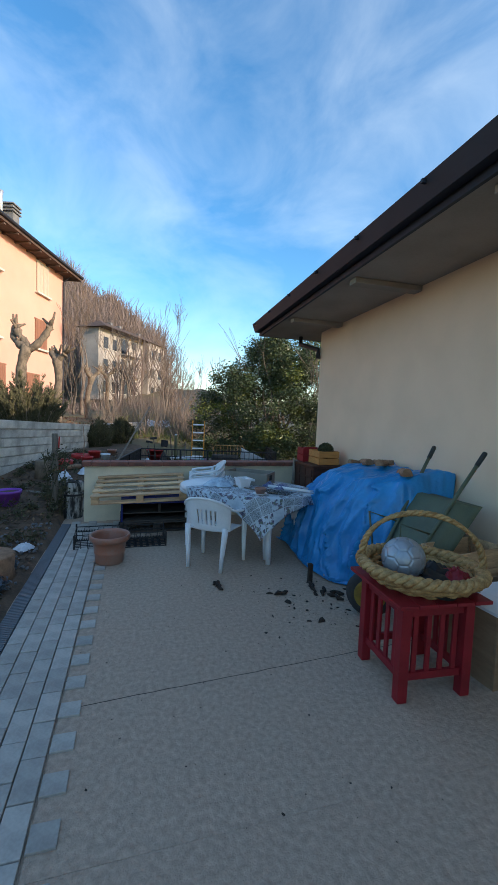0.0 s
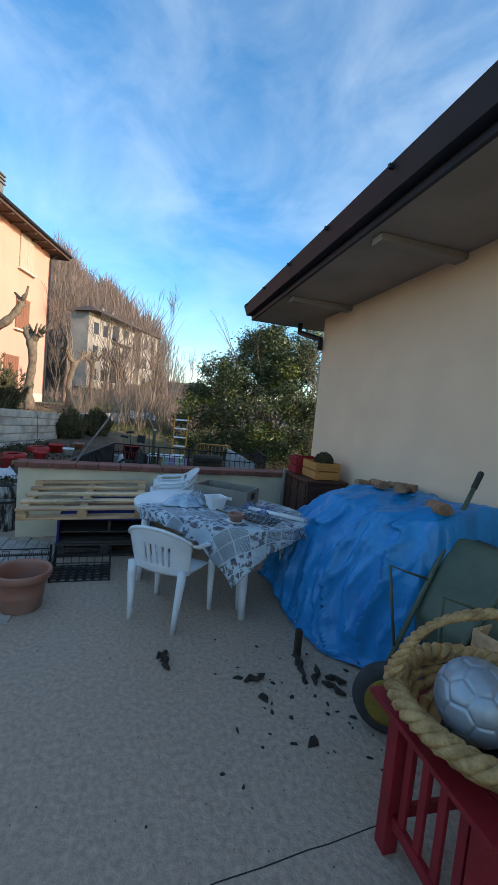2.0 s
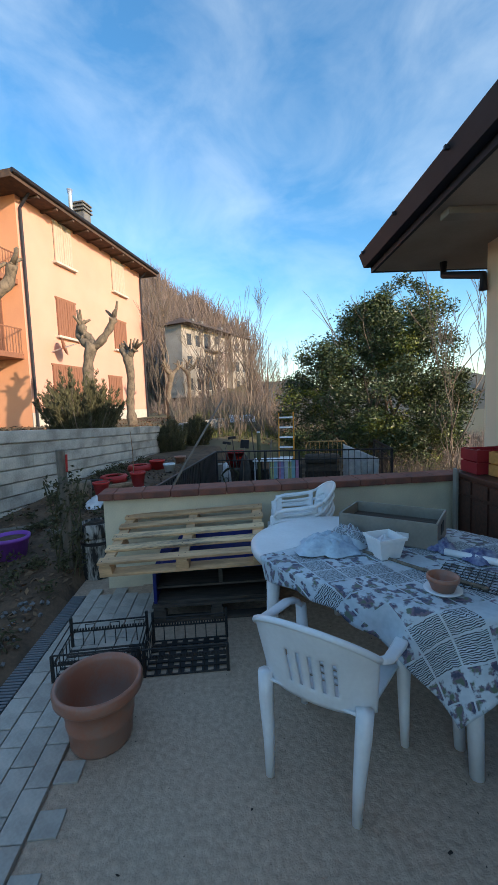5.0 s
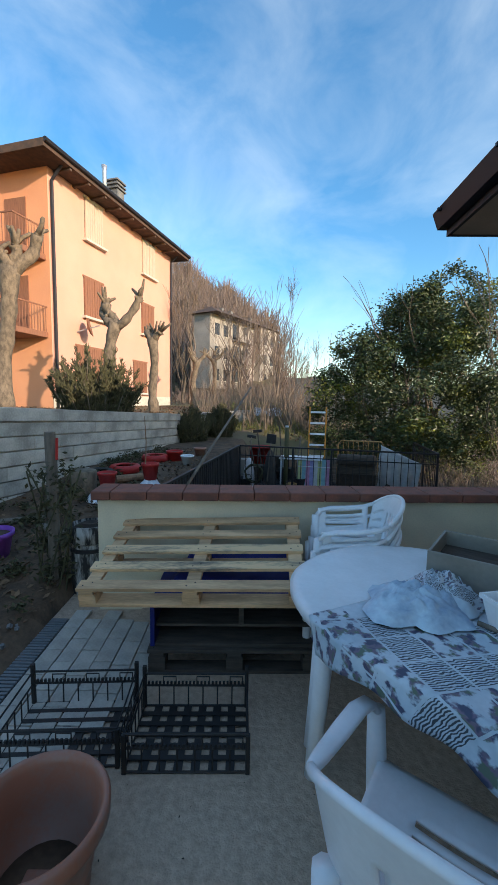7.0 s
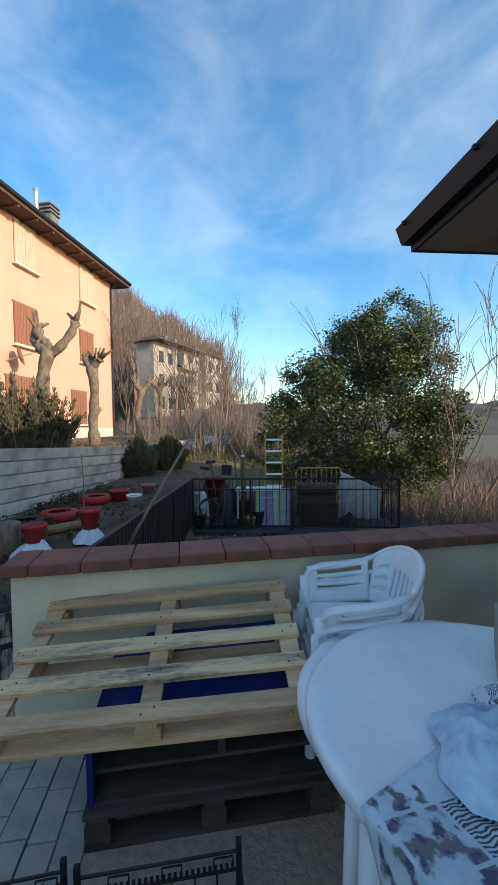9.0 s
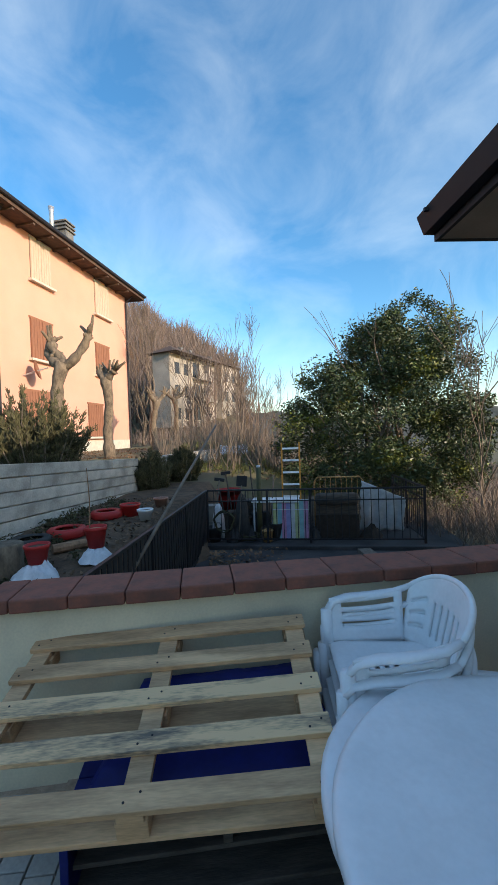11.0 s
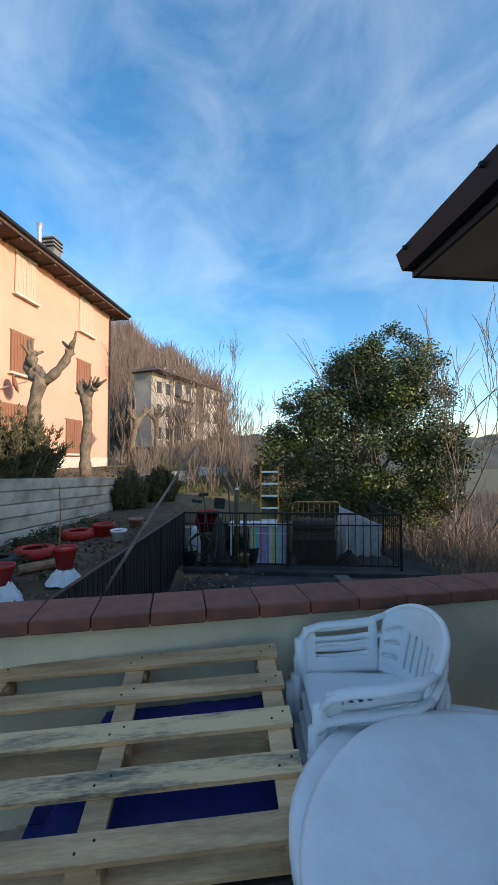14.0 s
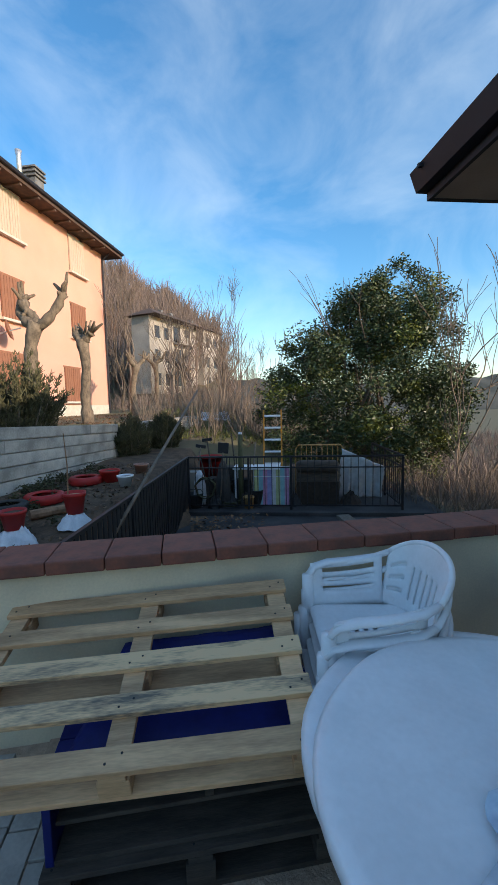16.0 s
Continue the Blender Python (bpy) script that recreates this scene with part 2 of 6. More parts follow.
def cloth_material():
    """Printed patchwork of pale squares, flowers and dark scrolls."""
    m = mat("printed_cloth", (0.58, 0.65, 0.70), (0.36, 0.44, 0.50), 0.55, 4, 40, 0.1)
    n, l = m.node_tree.nodes, m.node_tree.links
    bsdf = n["Principled BSDF"]
    src = bsdf.inputs["Base Color"].links[0].from_socket
    tc, mp = n.new("ShaderNodeTexCoord"), n.new("ShaderNodeMapping")
    mp.inputs["Rotation"].default_value = (0, 0, radians(18))
    l.new(tc.outputs["UV"], mp.inputs["Vector"])
    chk = n.new("ShaderNodeTexBrick")
    chk.offset, chk.squash = 0.0, 1.0
    chk.inputs["Scale"].default_value = 1.0
    chk.inputs["Brick Width"].default_value, chk.inputs["Row Height"].default_value = 0.17, 0.17
    chk.inputs["Mortar Size"].default_value, chk.inputs["Bias"].default_value = 0.006, 0.0
    chk.inputs["Color1"].default_value, chk.inputs["Color2"].default_value = (0, 0, 0, 1), (1, 1, 1, 1)
    chk.inputs["Mortar"].default_value = (0.5, 0.5, 0.5, 1)
    l.new(mp.outputs["Vector"], chk.inputs["Vector"])
    wav = n.new("ShaderNodeTexWave")
    wav.wave_type = "BANDS"
    wav.inputs["Scale"].default_value, wav.inputs["Distortion"].default_value, wav.inputs["Detail"].default_value = 26.0, 6.0, 1.0
    wav.inputs["Detail Scale"].default_value = 1.2
    l.new(mp.outputs["Vector"], wav.inputs["Vector"])
    ink = n.new("ShaderNodeMapRange")
    ink.inputs["From Min"].default_value, ink.inputs["From Max"].default_value = 0.45, 0.6
    l.new(wav.outputs["Fac"], ink.inputs["Value"])
    sel = n.new("ShaderNodeMath")
    sel.operation = "MULTIPLY"
    grt = n.new("ShaderNodeMath")
    grt.operation = "GREATER_THAN"
    grt.inputs[1].default_value = 0.52
    l.new(chk.outputs["Color"], grt.inputs[0])
    l.new(grt.outputs["Value"], sel.inputs[0])
    l.new(ink.outputs["Result"], sel.inputs[1])
    m1 = n.new("ShaderNodeMix")
    m1.data_type = "RGBA"
    m1.inputs["B"].default_value = (0.05, 0.06, 0.075, 1)
    l.new(sel.outputs["Value"], m1.inputs["Factor"])
    l.new(src, m1.inputs["A"])
    fl = n.new("ShaderNodeTexNoise")
    fl.inputs["Scale"].default_value, fl.inputs["Detail"].default_value = 15.0, 4.0
    l.new(mp.outputs["Vector"], fl.inputs["Vector"])
    fr = n.new("ShaderNodeMapRange")
    fr.inputs["From Min"].default_value, fr.inputs["From Max"].default_value = 0.47, 0.54
    l.new(fl.outputs["Fac"], fr.inputs["Value"])
    lt = n.new("ShaderNodeMath")
    lt.operation = "LESS_THAN"
    lt.inputs[1].default_value = 0.47
    l.new(chk.outputs["Color"], lt.inputs[0])
    s2 = n.new("ShaderNodeMath")
    s2.operation = "MULTIPLY"
    l.new(lt.outputs["Value"], s2.inputs[0])
    l.new(fr.outputs["Result"], s2.inputs[1])
    hue = n.new("ShaderNodeTexNoise")
    hue.inputs["Scale"].default_value = 22.0
    l.new(mp.outputs["Vector"], hue.inputs["Vector"])
    cr = n.new("ShaderNodeValToRGB")
    cr.color_ramp.elements[0].position, cr.color_ramp.elements[0].color = 0.42, (0.06, 0.07, 0.12, 1)
    cr.color_ramp.elements[1].position, cr.color_ramp.elements[1].color = 0.60, (0.11, 0.15, 0.11, 1)
    e = cr.color_ramp.elements.new(0.50)
    e.color = (0.17, 0.125, 0.18, 1)
    l.new(hue.outputs["Fac"], cr.inputs["Fac"])
    m2 = n.new("ShaderNodeMix")
    m2.data_type = "RGBA"
    l.new(s2.outputs["Value"], m2.inputs["Factor"])
    l.new(m1.outputs["Result"], m2.inputs["A"])
    l.new(cr.outputs["Color"], m2.inputs["B"])
    l.new(m2.outputs["Result"], bsdf.inputs["Base Color"])
    return m


M_CLOTH = cloth_material()


# ---- builders ----
def part(name, bm, material, parent=None, label="", smooth=False):
    me = bpy.data.meshes.new(name)
    bm.normal_update()
    bm.to_mesh(me)
    bm.free()
    me.materials.append(material)
    if smooth:
        for p in me.polygons:
            p.use_smooth = True
    ob = new(name, me)
    ob.parent = parent
    if label:
        ob["label"] = label
    return ob


def thing(name, label, category, m=None, group="", kind=""):
    ob = new(name)
    ob.empty_display_size = 0.1
    if m is not None:
        ob.matrix_basis = m
    return tagged(ob, label, category, group, kind)


def box(x0, x1, y0, y1, z0, z1, bev=0.0, bm=None, m=None):
    own = bmesh.new()
    g = bmesh.ops.create_cube(own, size=1.0, matrix=Matrix.Translation(((x0 + x1) / 2, (y0 + y1) / 2, (z0 + z1) / 2)) @ Matrix.Diagonal((x1 - x0, y1 - y0, z1 - z0, 1)))
    if bev:
        bmesh.ops.bevel(own, geom=own.edges[:], offset=bev, segments=2, affect="EDGES", profile=0.6)
    if m is not None:
        bmesh.ops.transform(own, matrix=m, verts=own.verts[:])
    return join(bm, own)


def join(bm, own):
    if bm is None:
        return own
    me = bpy.data.meshes.new("tmp")
    own.to_mesh(me)
    own.free()
    bm.from_mesh(me)
    bpy.data.meshes.remove(me)
    return bm


def tube(points, radii, sides=8, bm=None, caps=True, closed=False):
    """A tube along points; radii one number or one a point."""
    bm = bm if bm is not None else bmesh.new()
    pts = [Vector(p) for p in points]
    if not hasattr(radii, "__len__"):
        radii = [radii] * len(pts)
    rings, ref = [], None
    n = len(pts)
    for i, p in enumerate(pts):
        a = pts[(i - 1) % n] if (i or closed) else p
        b = pts[(i + 1) % n] if (i < n - 1 or closed) else p
        d = (b - a).normalized()
        if ref is None:
            ref = d.orthogonal().normalized()
        ref = (ref - d * ref.dot(d)).normalized()
        s = d.cross(ref)
        rings.append([bm.verts.new(p + (ref * math.cos(2 * math.pi * k / sides) + s * math.sin(2 * math.pi * k / sides)) * radii[i]) for k in range(sides)])
    pairs = list(zip(rings, rings[1:])) + ([(rings[-1], rings[0])] if closed else [])
    for r0, r1 in pairs:
        for k in range(sides):
            bm.faces.new((r0[k], r0[(k + 1) % sides], r1[(k + 1) % sides], r1[k]))
    if caps and not closed:
        bm.faces.new(rings[0][::-1])
        bm.faces.new(rings[-1])
    return bm


def ribbon(points, width, thick, bm=None, up=(0, 0, 1)):
    """A flat rounded band along points."""
    bm = bm if bm is not None else bmesh.new()
    pts, rings = [Vector(p) for p in points], []
    for i, p in enumerate(pts):
        d = (pts[min(i + 1, len(pts) - 1)] - pts[max(i - 1, 0)]).normalized()
        s = d.cross(Vector(up)).normalized()
        n = s.cross(d).normalized()
        w = width[i] if hasattr(width, "__len__") else width
        rings.append([bm.verts.new(p + s * a * w / 2 + n * b * thick / 2) for a, b in ((-1, -0.4), (-0.75, -1), (0.75, -1), (1, -0.4), (1, 0.4), (0.75, 1), (-0.75, 1), (-1, 0.4))])
    for a, b in zip(rings, rings[1:]):
        for k in range(8):
            bm.faces.new((a[k], a[(k + 1) % 8], b[(k + 1) % 8], b[k]))
    bm.faces.new(rings[0][::-1])
    bm.faces.new(rings[-1])
    return bm


def lathe(profile, steps=32, bm=None, m=None):
    """A turned body from (radius, height) pairs."""
    own = bmesh.new()
    rings = [[own.verts.new((max(r, 0.0005) * math.cos(2 * math.pi * k / steps), max(r, 0.0005) * math.sin(2 * math.pi * k / steps), z)) for k in range(steps)] for r, z in profile]
    for a, b in zip(rings, rings[1:]):
        for k in range(steps):
            own.faces.new((a[k], a[(k + 1) % steps], b[(k + 1) % steps], b[k]))
    own.faces.new(rings[0][::-1])
    own.faces.new(rings[-1])
    if m is not None:
        bmesh.ops.transform(own, matrix=m, verts=own.verts[:])
    return join(bm, own)


def sheet(nx, ny, f, bm=None):
    """A grid of points f(u, v), u and v from 0 to 1."""
    bm = bm if bm is not None else bmesh.new()
    uv = bm.loops.layers.uv.verify()
    g = [[bm.verts.new(f(i / nx, j / ny)) for i in range(nx + 1)] for j in range(ny + 1)]
    for j in range(ny):
        for i in range(nx):
            face = bm.faces.new((g[j][i], g[j][i + 1], g[j + 1][i + 1], g[j + 1][i]))
            for loop, (a, b) in zip(face.loops, ((i, j), (i + 1, j), (i + 1, j + 1), (i, j + 1))):
                loop[uv].uv = (a / nx, b / ny)
    return bm


def solid(ob, t, offset=-1.0):
    md = ob.modifiers.new("thickness", "SOLIDIFY")
    md.thickness, md.offset = t, offset
    return ob


def fbm(x, y, z=0.0, o=4):
    return noise.fractal(Vector((x, y, z)), 1.0, 2.0, o)


def lerp(a, b, t):
    return a + (b - a) * t


def smooth01(t):
    t = max(0.0, min(1.0, t))
    return t * t * (3 - 2 * t)


rnd = random.Random(7)

# ---- the plan ----
WALL_X, WALL_Y = 3.19, 6.34          # the house's long wall and its far corner
EAVE_X, EAVE_Y, EAVE_Z = 2.25, 7.15, 3.255
SOF = EAVE_Z - 0.15                   # underside of the eave
HOUSE_M = Matrix.Translation((2.16, 7.18, 0)) @ Matrix.Rotation(radians(-2.4), 4, "Z") @ Matrix.Translation((-2.16, -7.18, 0))
PAR_K = 0.04                          # the parapet is not quite square to the house


def par_y(x):
    return 5.77 + PAR_K * (x + 0.7)


def cwall_x(y):
    return -2.19 + 0.21 * (y - 8.4)


def wall_face(y):
    """Face of the house wall at y."""
    return 3.15 + 0.042 * (y - 6.3)


def height(x, y):
    """Height of the open ground."""
    garden = 0.02 + 0.42 * smooth01((y - 4.0) / 6.0)
    low = -0.50
    z = garden
    # lower yard beyond the parapet
    t = smooth01((x + 1.00 - 0.175 * (y - 6)) / 0.28)
    if y > 5.5:
        z = lerp(garden, low, t * smooth01((y - 5.5) / 0.3))
    # grassy rise beyond the yard
    if y > 12:
        rise = lerp(z, 0.45 + 0.055 * (y - 12), smooth01((y - 12) / 3.0))
        z = lerp(rise, low - 0.20 * (y - 12), smooth01((x - 1.0 - 0.05 * (y - 12)) / 4.5))
    if x > 4.6:
        z -= 0.16 * (x - 4.6)
    z = max(z, -16.0)
    # upper terrace behind the concrete wall
    k = smooth01((cwall_x(min(y, 16.0)) - 0.27 - x) / 0.25)
    if y < 15.5:
        z = lerp(z, 1.33 - 0.042 * (max(y, 4.0) - 8), k)
    else:
        z = lerp(z, 1.03 + 0.006 * (y - 15), smooth01((-0.7 - 0.06 * (y - 15) - x) / 2.5))
    # wooded hillside
    r = math.hypot(x + 10, y)
    if y > 30 and x < 30:
        z += 0.42 * max(0, y - 42) * smooth01((30 - x * 1.0 - 0.1 * (y - 30)) / 45) * (1 if y < 150 else 150 / y)
    z += 0.35 * fbm(x * 0.05, y * 0.05) * smooth01((r - 20) / 30)
    return z




# ---- large structure ----
def ground():
    def axis(a, b, step, far):
        v, out = a, []
        while v < b:
            out.append(v)
            v += step
        s = step
        while v < far:
            out.append(v)
            s *= 1.18
            v += s
        lo, s, v = [], step, a
        while v > -far:
            s *= 1.18
            v -= s
            lo.append(v)
        return lo[::-1] + out
    xs, ys = axis(-5, 9, 0.25, 900), axis(-3, 16, 0.25, 900)
    bm = bmesh.new()
    g = []
    for y in ys:
        row = []
        for x in xs:
            z = height(x, y)
            if x > -0.95 and y < par_y(x) + 0.1 and x < 12 and y > -14:
                z = min(z, -0.1)
            elif -4 < x < 5 and y < 16:
                z += 0.03 * fbm(x * 1.7, y * 1.7)
            row.append(bm.verts.new((x, y, z)))
        g.append(row)
    for j in range(len(ys) - 1):
        for i in range(len(xs) - 1):
            bm.faces.new((g[j][i], g[j][i + 1], g[j + 1][i + 1], g[j + 1][i]))
    ob = part("ground", bm, M_GRASS, smooth=True)
    ob.data.materials.append(M_SOIL)
    for p in ob.data.polygons:
        c = p.center
        if (cwall_x(min(c.y, 14)) - 0.2 < c.x < 4.8 and c.y < 13.5):
            p.material_index = 1
    return tagged(ob, "dark garden soil and winter grass on uneven ground", "ground", kind="structure")


ground()


def patio():
    floor = tagged(part("floor", box(-0.93, WALL_X, -9, 6.4, -0.14, -0.012), M_CONC), "worn grey concrete patio floor with straight joints", "floor", kind="structure")
    return floor


FLOOR = patio()


def house():
    walls = [tagged(part("wall_house", box(WALL_X, WALL_X + 0.3, -10, WALL_Y, -0.1, SOF), M_STUCCO), "beige rendered house wall along the patio", "wall", kind="structure")]
    walls.append(tagged(part("wall_house_end", box(WALL_X + 0.3, 11, WALL_Y - 0.3, WALL_Y, -3, SOF), M_STUCCO), "beige rendered end wall of the house", "wall", kind="structure"))
    walls.append(tagged(part("wall_house_back", box(10.7, 11, -10, WALL_Y - 0.3, -3, SOF), M_STUCCO), "beige rendered back wall of the house", "wall", kind="structure"))
    walls.append(tagged(part("wall_house_near", box(WALL_X + 0.3, 10.7, -10, -9.7, -3, SOF), M_STUCCO), "beige rendered near wall of the house", "wall", kind="structure"))
    roof = thing("roof", "dark tiled house roof with a deep overhanging eave", "roof", kind="structure")
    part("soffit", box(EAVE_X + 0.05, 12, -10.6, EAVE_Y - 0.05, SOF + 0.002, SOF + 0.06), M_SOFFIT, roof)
    bm = bmesh.new()
    for x0, x1, za, zb in ((EAVE_X + 0.02, 7.2, EAVE_Z - 0.1, EAVE_Z + 1.1), (7.2, 12.2, EAVE_Z + 1.1, EAVE_Z - 0.1)):
        v = [bm.verts.new(p) for p in ((x0, -10.7, za), (x1, -10.7, zb), (x1, EAVE_Y, zb), (x0, EAVE_Y, za), (x0, -10.7, za + 0.12), (x1, -10.7, zb + 0.12), (x1, EAVE_Y, zb + 0.12), (x0, EAVE_Y, za + 0.12))]
        for f in ((0, 3, 2, 1), (4, 5, 6, 7), (0, 1, 5, 4), (2, 3, 7, 6), (1, 2, 6, 5), (0, 4, 7, 3)):
            bm.faces.new([v[i] for i in f])
    part("roof_slab", bm, M_FASCIA, roof)
    part("gable", box(EAVE_X + 0.9, 11.2, EAVE_Y - 0.16, EAVE_Y - 0.06, SOF + 0.06, SOF + 0.39), M_FASCIA, roof)
    part("fascia", box(EAVE_X + 0.02, EAVE_X + 0.05, -10.7, EAVE_Y, SOF, EAVE_Z - 0.02), M_FASCIA, roof)
    part("end_fascia", box(EAVE_X + 0.05, 12, EAVE_Y - 0.05, EAVE_Y, SOF, EAVE_Z - 0.02), M_FASCIA, roof)
    # box gutter with a lip
    prof = [(0.06, -0.10), (-0.02, -0.10), (-0.075, 0.03), (-0.085, 0.03), (-0.03, -0.11), (0.06, -0.11)]
    gut = sheet(5, 34, lambda u, v: (EAVE_X - 0.03 + prof[round(u * 5)][0], lerp(-10.7, EAVE_Y + 0.02, v), EAVE_Z + 0.03 + prof[round(u * 5)][1]))
    solid(part("gutter", gut, M_FASCIA, roof, "dark brown metal gutter"), 0.004)
    for k in range(18):
        y = EAVE_Y - 0.15 - k * 0.95
        part("bracket", box(EAVE_X - 0.14, EAVE_X + 0.04, y - 0.012, y + 0.012, EAVE_Z + 0.022, EAVE_Z + 0.05, bm=None), M_FASCIA, roof)
    for k in range(7):
        y = 5.6 - k * 1.9
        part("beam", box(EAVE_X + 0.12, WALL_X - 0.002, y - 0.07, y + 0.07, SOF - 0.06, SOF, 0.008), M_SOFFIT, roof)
    pipe = thing("downpipe", "dark brown downpipe bend under the eave", "downpipe", kind="structure")
    part("pipe", tube([(EAVE_X + 0.75, EAVE_Y - 0.3, SOF), (EAVE_X + 0.75, EAVE_Y - 0.3, SOF - 0.14), (WALL_X - 0.05, WALL_Y - 0.02, SOF - 0.31), (WALL_X - 0.05, WALL_Y - 0.02, SOF - 0.46)], 0.04, 10), M_FASCIA, pipe, smooth=True)
    for ob in walls + [roof, pipe]:
        ob.matrix_basis = HOUSE_M


house()


def parapet():
    m = Matrix.Translation((-0.655, par_y(-0.655), 0)) @ Matrix.Rotation(math.atan(PAR_K), 4, "Z")
    w = thing("wall_parapet", "low cream plastered parapet with terracotta coping", "wall", m, kind="structure")
    L = 3.78
    part("wall_body", box(0, L, 0.0, 0.17, -0.7, 0.788), M_CREAM, w)
    part("end_tile", box(-0.035, 0.094, -0.045, 0.225, 0.79, 0.852, 0.010), M_COPE, w)
    cop = None
    x = 0.098
    while x < L - 0.2:
        ob = part("coping_tile", box(0, 0.2425, -0.045, 0.225, 0.79, 0.852, 0.010), M_COPE, w) if cop is None else new("coping_tile", cop)
        cop = ob.data
        ob.parent = w
        ob.location = (x, rnd.uniform(-0.004, 0.004), rnd.uniform(-0.001, 0.001))
        ob.rotation_euler = (0, 0, rnd.uniform(-0.006, 0.006))
        x += 0.246
    return w


parapet()


def concrete_wall():
    ang = math.atan(0.21)
    m = Matrix.Translation((cwall_x(1.0), 1.0, 0.40)) @ Matrix.Rotation(math.pi / 2 - ang, 4, "Z") @ Matrix.Rotation(0.043, 4, "Y")
    w = thing("wall_garden", "grey concrete retaining wall of stacked rough boards", "wall", m, kind="structure")
    total = 12.0
    part("backing", box(0, total, 0.06, 0.24, -0.8, 1.235), M_CWALL, w)
    meshes = {}
    for c in range(8):
        z = -0.12 + c * 0.172
        x = -rnd.uniform(0, 1.0)
        while x < total:
            ln = rnd.choice((2.0, 2.5, 3.0))
            a, b = max(x, 0), min(x + ln, total)
            key = round(b - a, 2)
            if b - a > 0.05:
                if key not in meshes:
                    ob = part("board", box(0, key - 0.005, 0, 0.075, 0, 0.159, 0.009), M_CWALL, w)
                    meshes[key] = ob.data
                else:
                    ob = new("board", meshes[key])
                    ob.parent = w
                ob.location = (a, rnd.uniform(-0.014, 0.006), z + rnd.uniform(-0.003, 0.003))
                ob.rotation_euler = (rnd.uniform(-0.03, 0.03), 0, 0)
            x += ln
    m2 = Matrix.Translation((-0.85, 13.6, -0.14)) @ Matrix.Rotation(radians(72), 4, "Z")
    w2 = thing("wall_garden_far", "grey concrete retaining wall beyond the bush", "wall", m2, kind="structure")
    part("backing", box(0, 4.5, 0.06, 0.24, -0.4, 1.27), M_CWALL, w2)
    for c in range(8):
        for k in range(3):
            part("board", box(k * 1.5, k * 1.5 + 1.485, 0, 0.075, -0.10 + c * 0.172, 0.06 + c * 0.172), M_CWALL, w2)


concrete_wall()


RAIL_M = Matrix.Translation((0.219, 11.257, -0.40)) @ Matrix.Rotation(radians(-12.97), 4, "Z")   # corner and run of the terrace rail
TERR = RAIL_M @ Matrix.Scale(0.894, 4) @ Matrix.Translation((-0.29, -10.9, 0.30))


def lower_yard():
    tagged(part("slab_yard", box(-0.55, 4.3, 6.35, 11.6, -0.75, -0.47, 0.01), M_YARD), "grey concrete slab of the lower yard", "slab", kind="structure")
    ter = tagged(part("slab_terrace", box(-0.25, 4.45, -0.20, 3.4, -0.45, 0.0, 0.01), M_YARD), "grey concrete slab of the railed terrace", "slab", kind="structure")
    ter.matrix_basis = RAIL_M
    b = thing("plank", "grey wooden plank lying across the yard slab", "plank")
    part("board", box(2.70, 2.92, 8.0, 10.38, -0.468, -0.41, 0.006), M_GREYWOOD, b)


lower_yard()


def railing(a, b, z0, z1, label, spacing=0.125, posts=(), slat=False, material=None):
    a, b = Vector(a), Vector(b)
    L = (b - a).length
    ang = math.atan2(b.y - a.y, b.x - a.x)
    material = material or M_IRON
    r = thing("railing", label, "railing", Matrix.Translation((a.x, a.y, 0)) @ Matrix.Rotation(ang, 4, "Z"))
    part("top_rail", box(-0.02, L + 0.02, -0.02, 0.02, z1 - 0.03, z1, 0.004), material, r)
    part("bottom_rail", box(0, L, -0.012, 0.012, z0 + 0.06, z0 + 0.085, 0.003), material, r)
    if not slat:
        part("middle_rail", box(0, L, -0.010, 0.010, z1 - 0.22, z1 - 0.2, 0.003), material, r)
    n = int(L / spacing)
    first = None
    for k in range(1, n):
        if first is None:
            bm = box(-0.035, 0.035, -0.006, 0.006, z0 + 0.02, z1 - 0.03, 0.002) if slat else tube([(0, 0, z0 + 0.07), (0, 0, z1 - 0.03)], 0.007, 6)
            first = part("slat" if slat else "bar", bm, material, r)
            first.location.x = k * L / n
        else:
            o = new("slat" if slat else "bar", first.data)
            o.parent, o.location = r, (k * L / n, 0, 0)
    for t in posts:
        part("post", box(t * L - 0.02, t * L + 0.02, -0.02, 0.02, z0, z1 - 0.03, 0.003), material, r)
    return r


RA, RB = (0.219, 11.257), (3.914, 10.406)
railing(RA, RB, -0.40, 0.573, "dark iron terrace railing with thin upright bars", posts=(0, 0.29, 0.49, 1))
railing((3.922, 10.44), (4.35, 12.55), -0.40, 0.573, "dark iron side railing of the terrace", posts=(0.5, 1))
railing((-0.60, 6.85), (0.20, 11.22), -0.50, 0.573, "dark railing beside the garden closed with upright plastic slats", 0.105, (0, 0.33, 0.66), True)


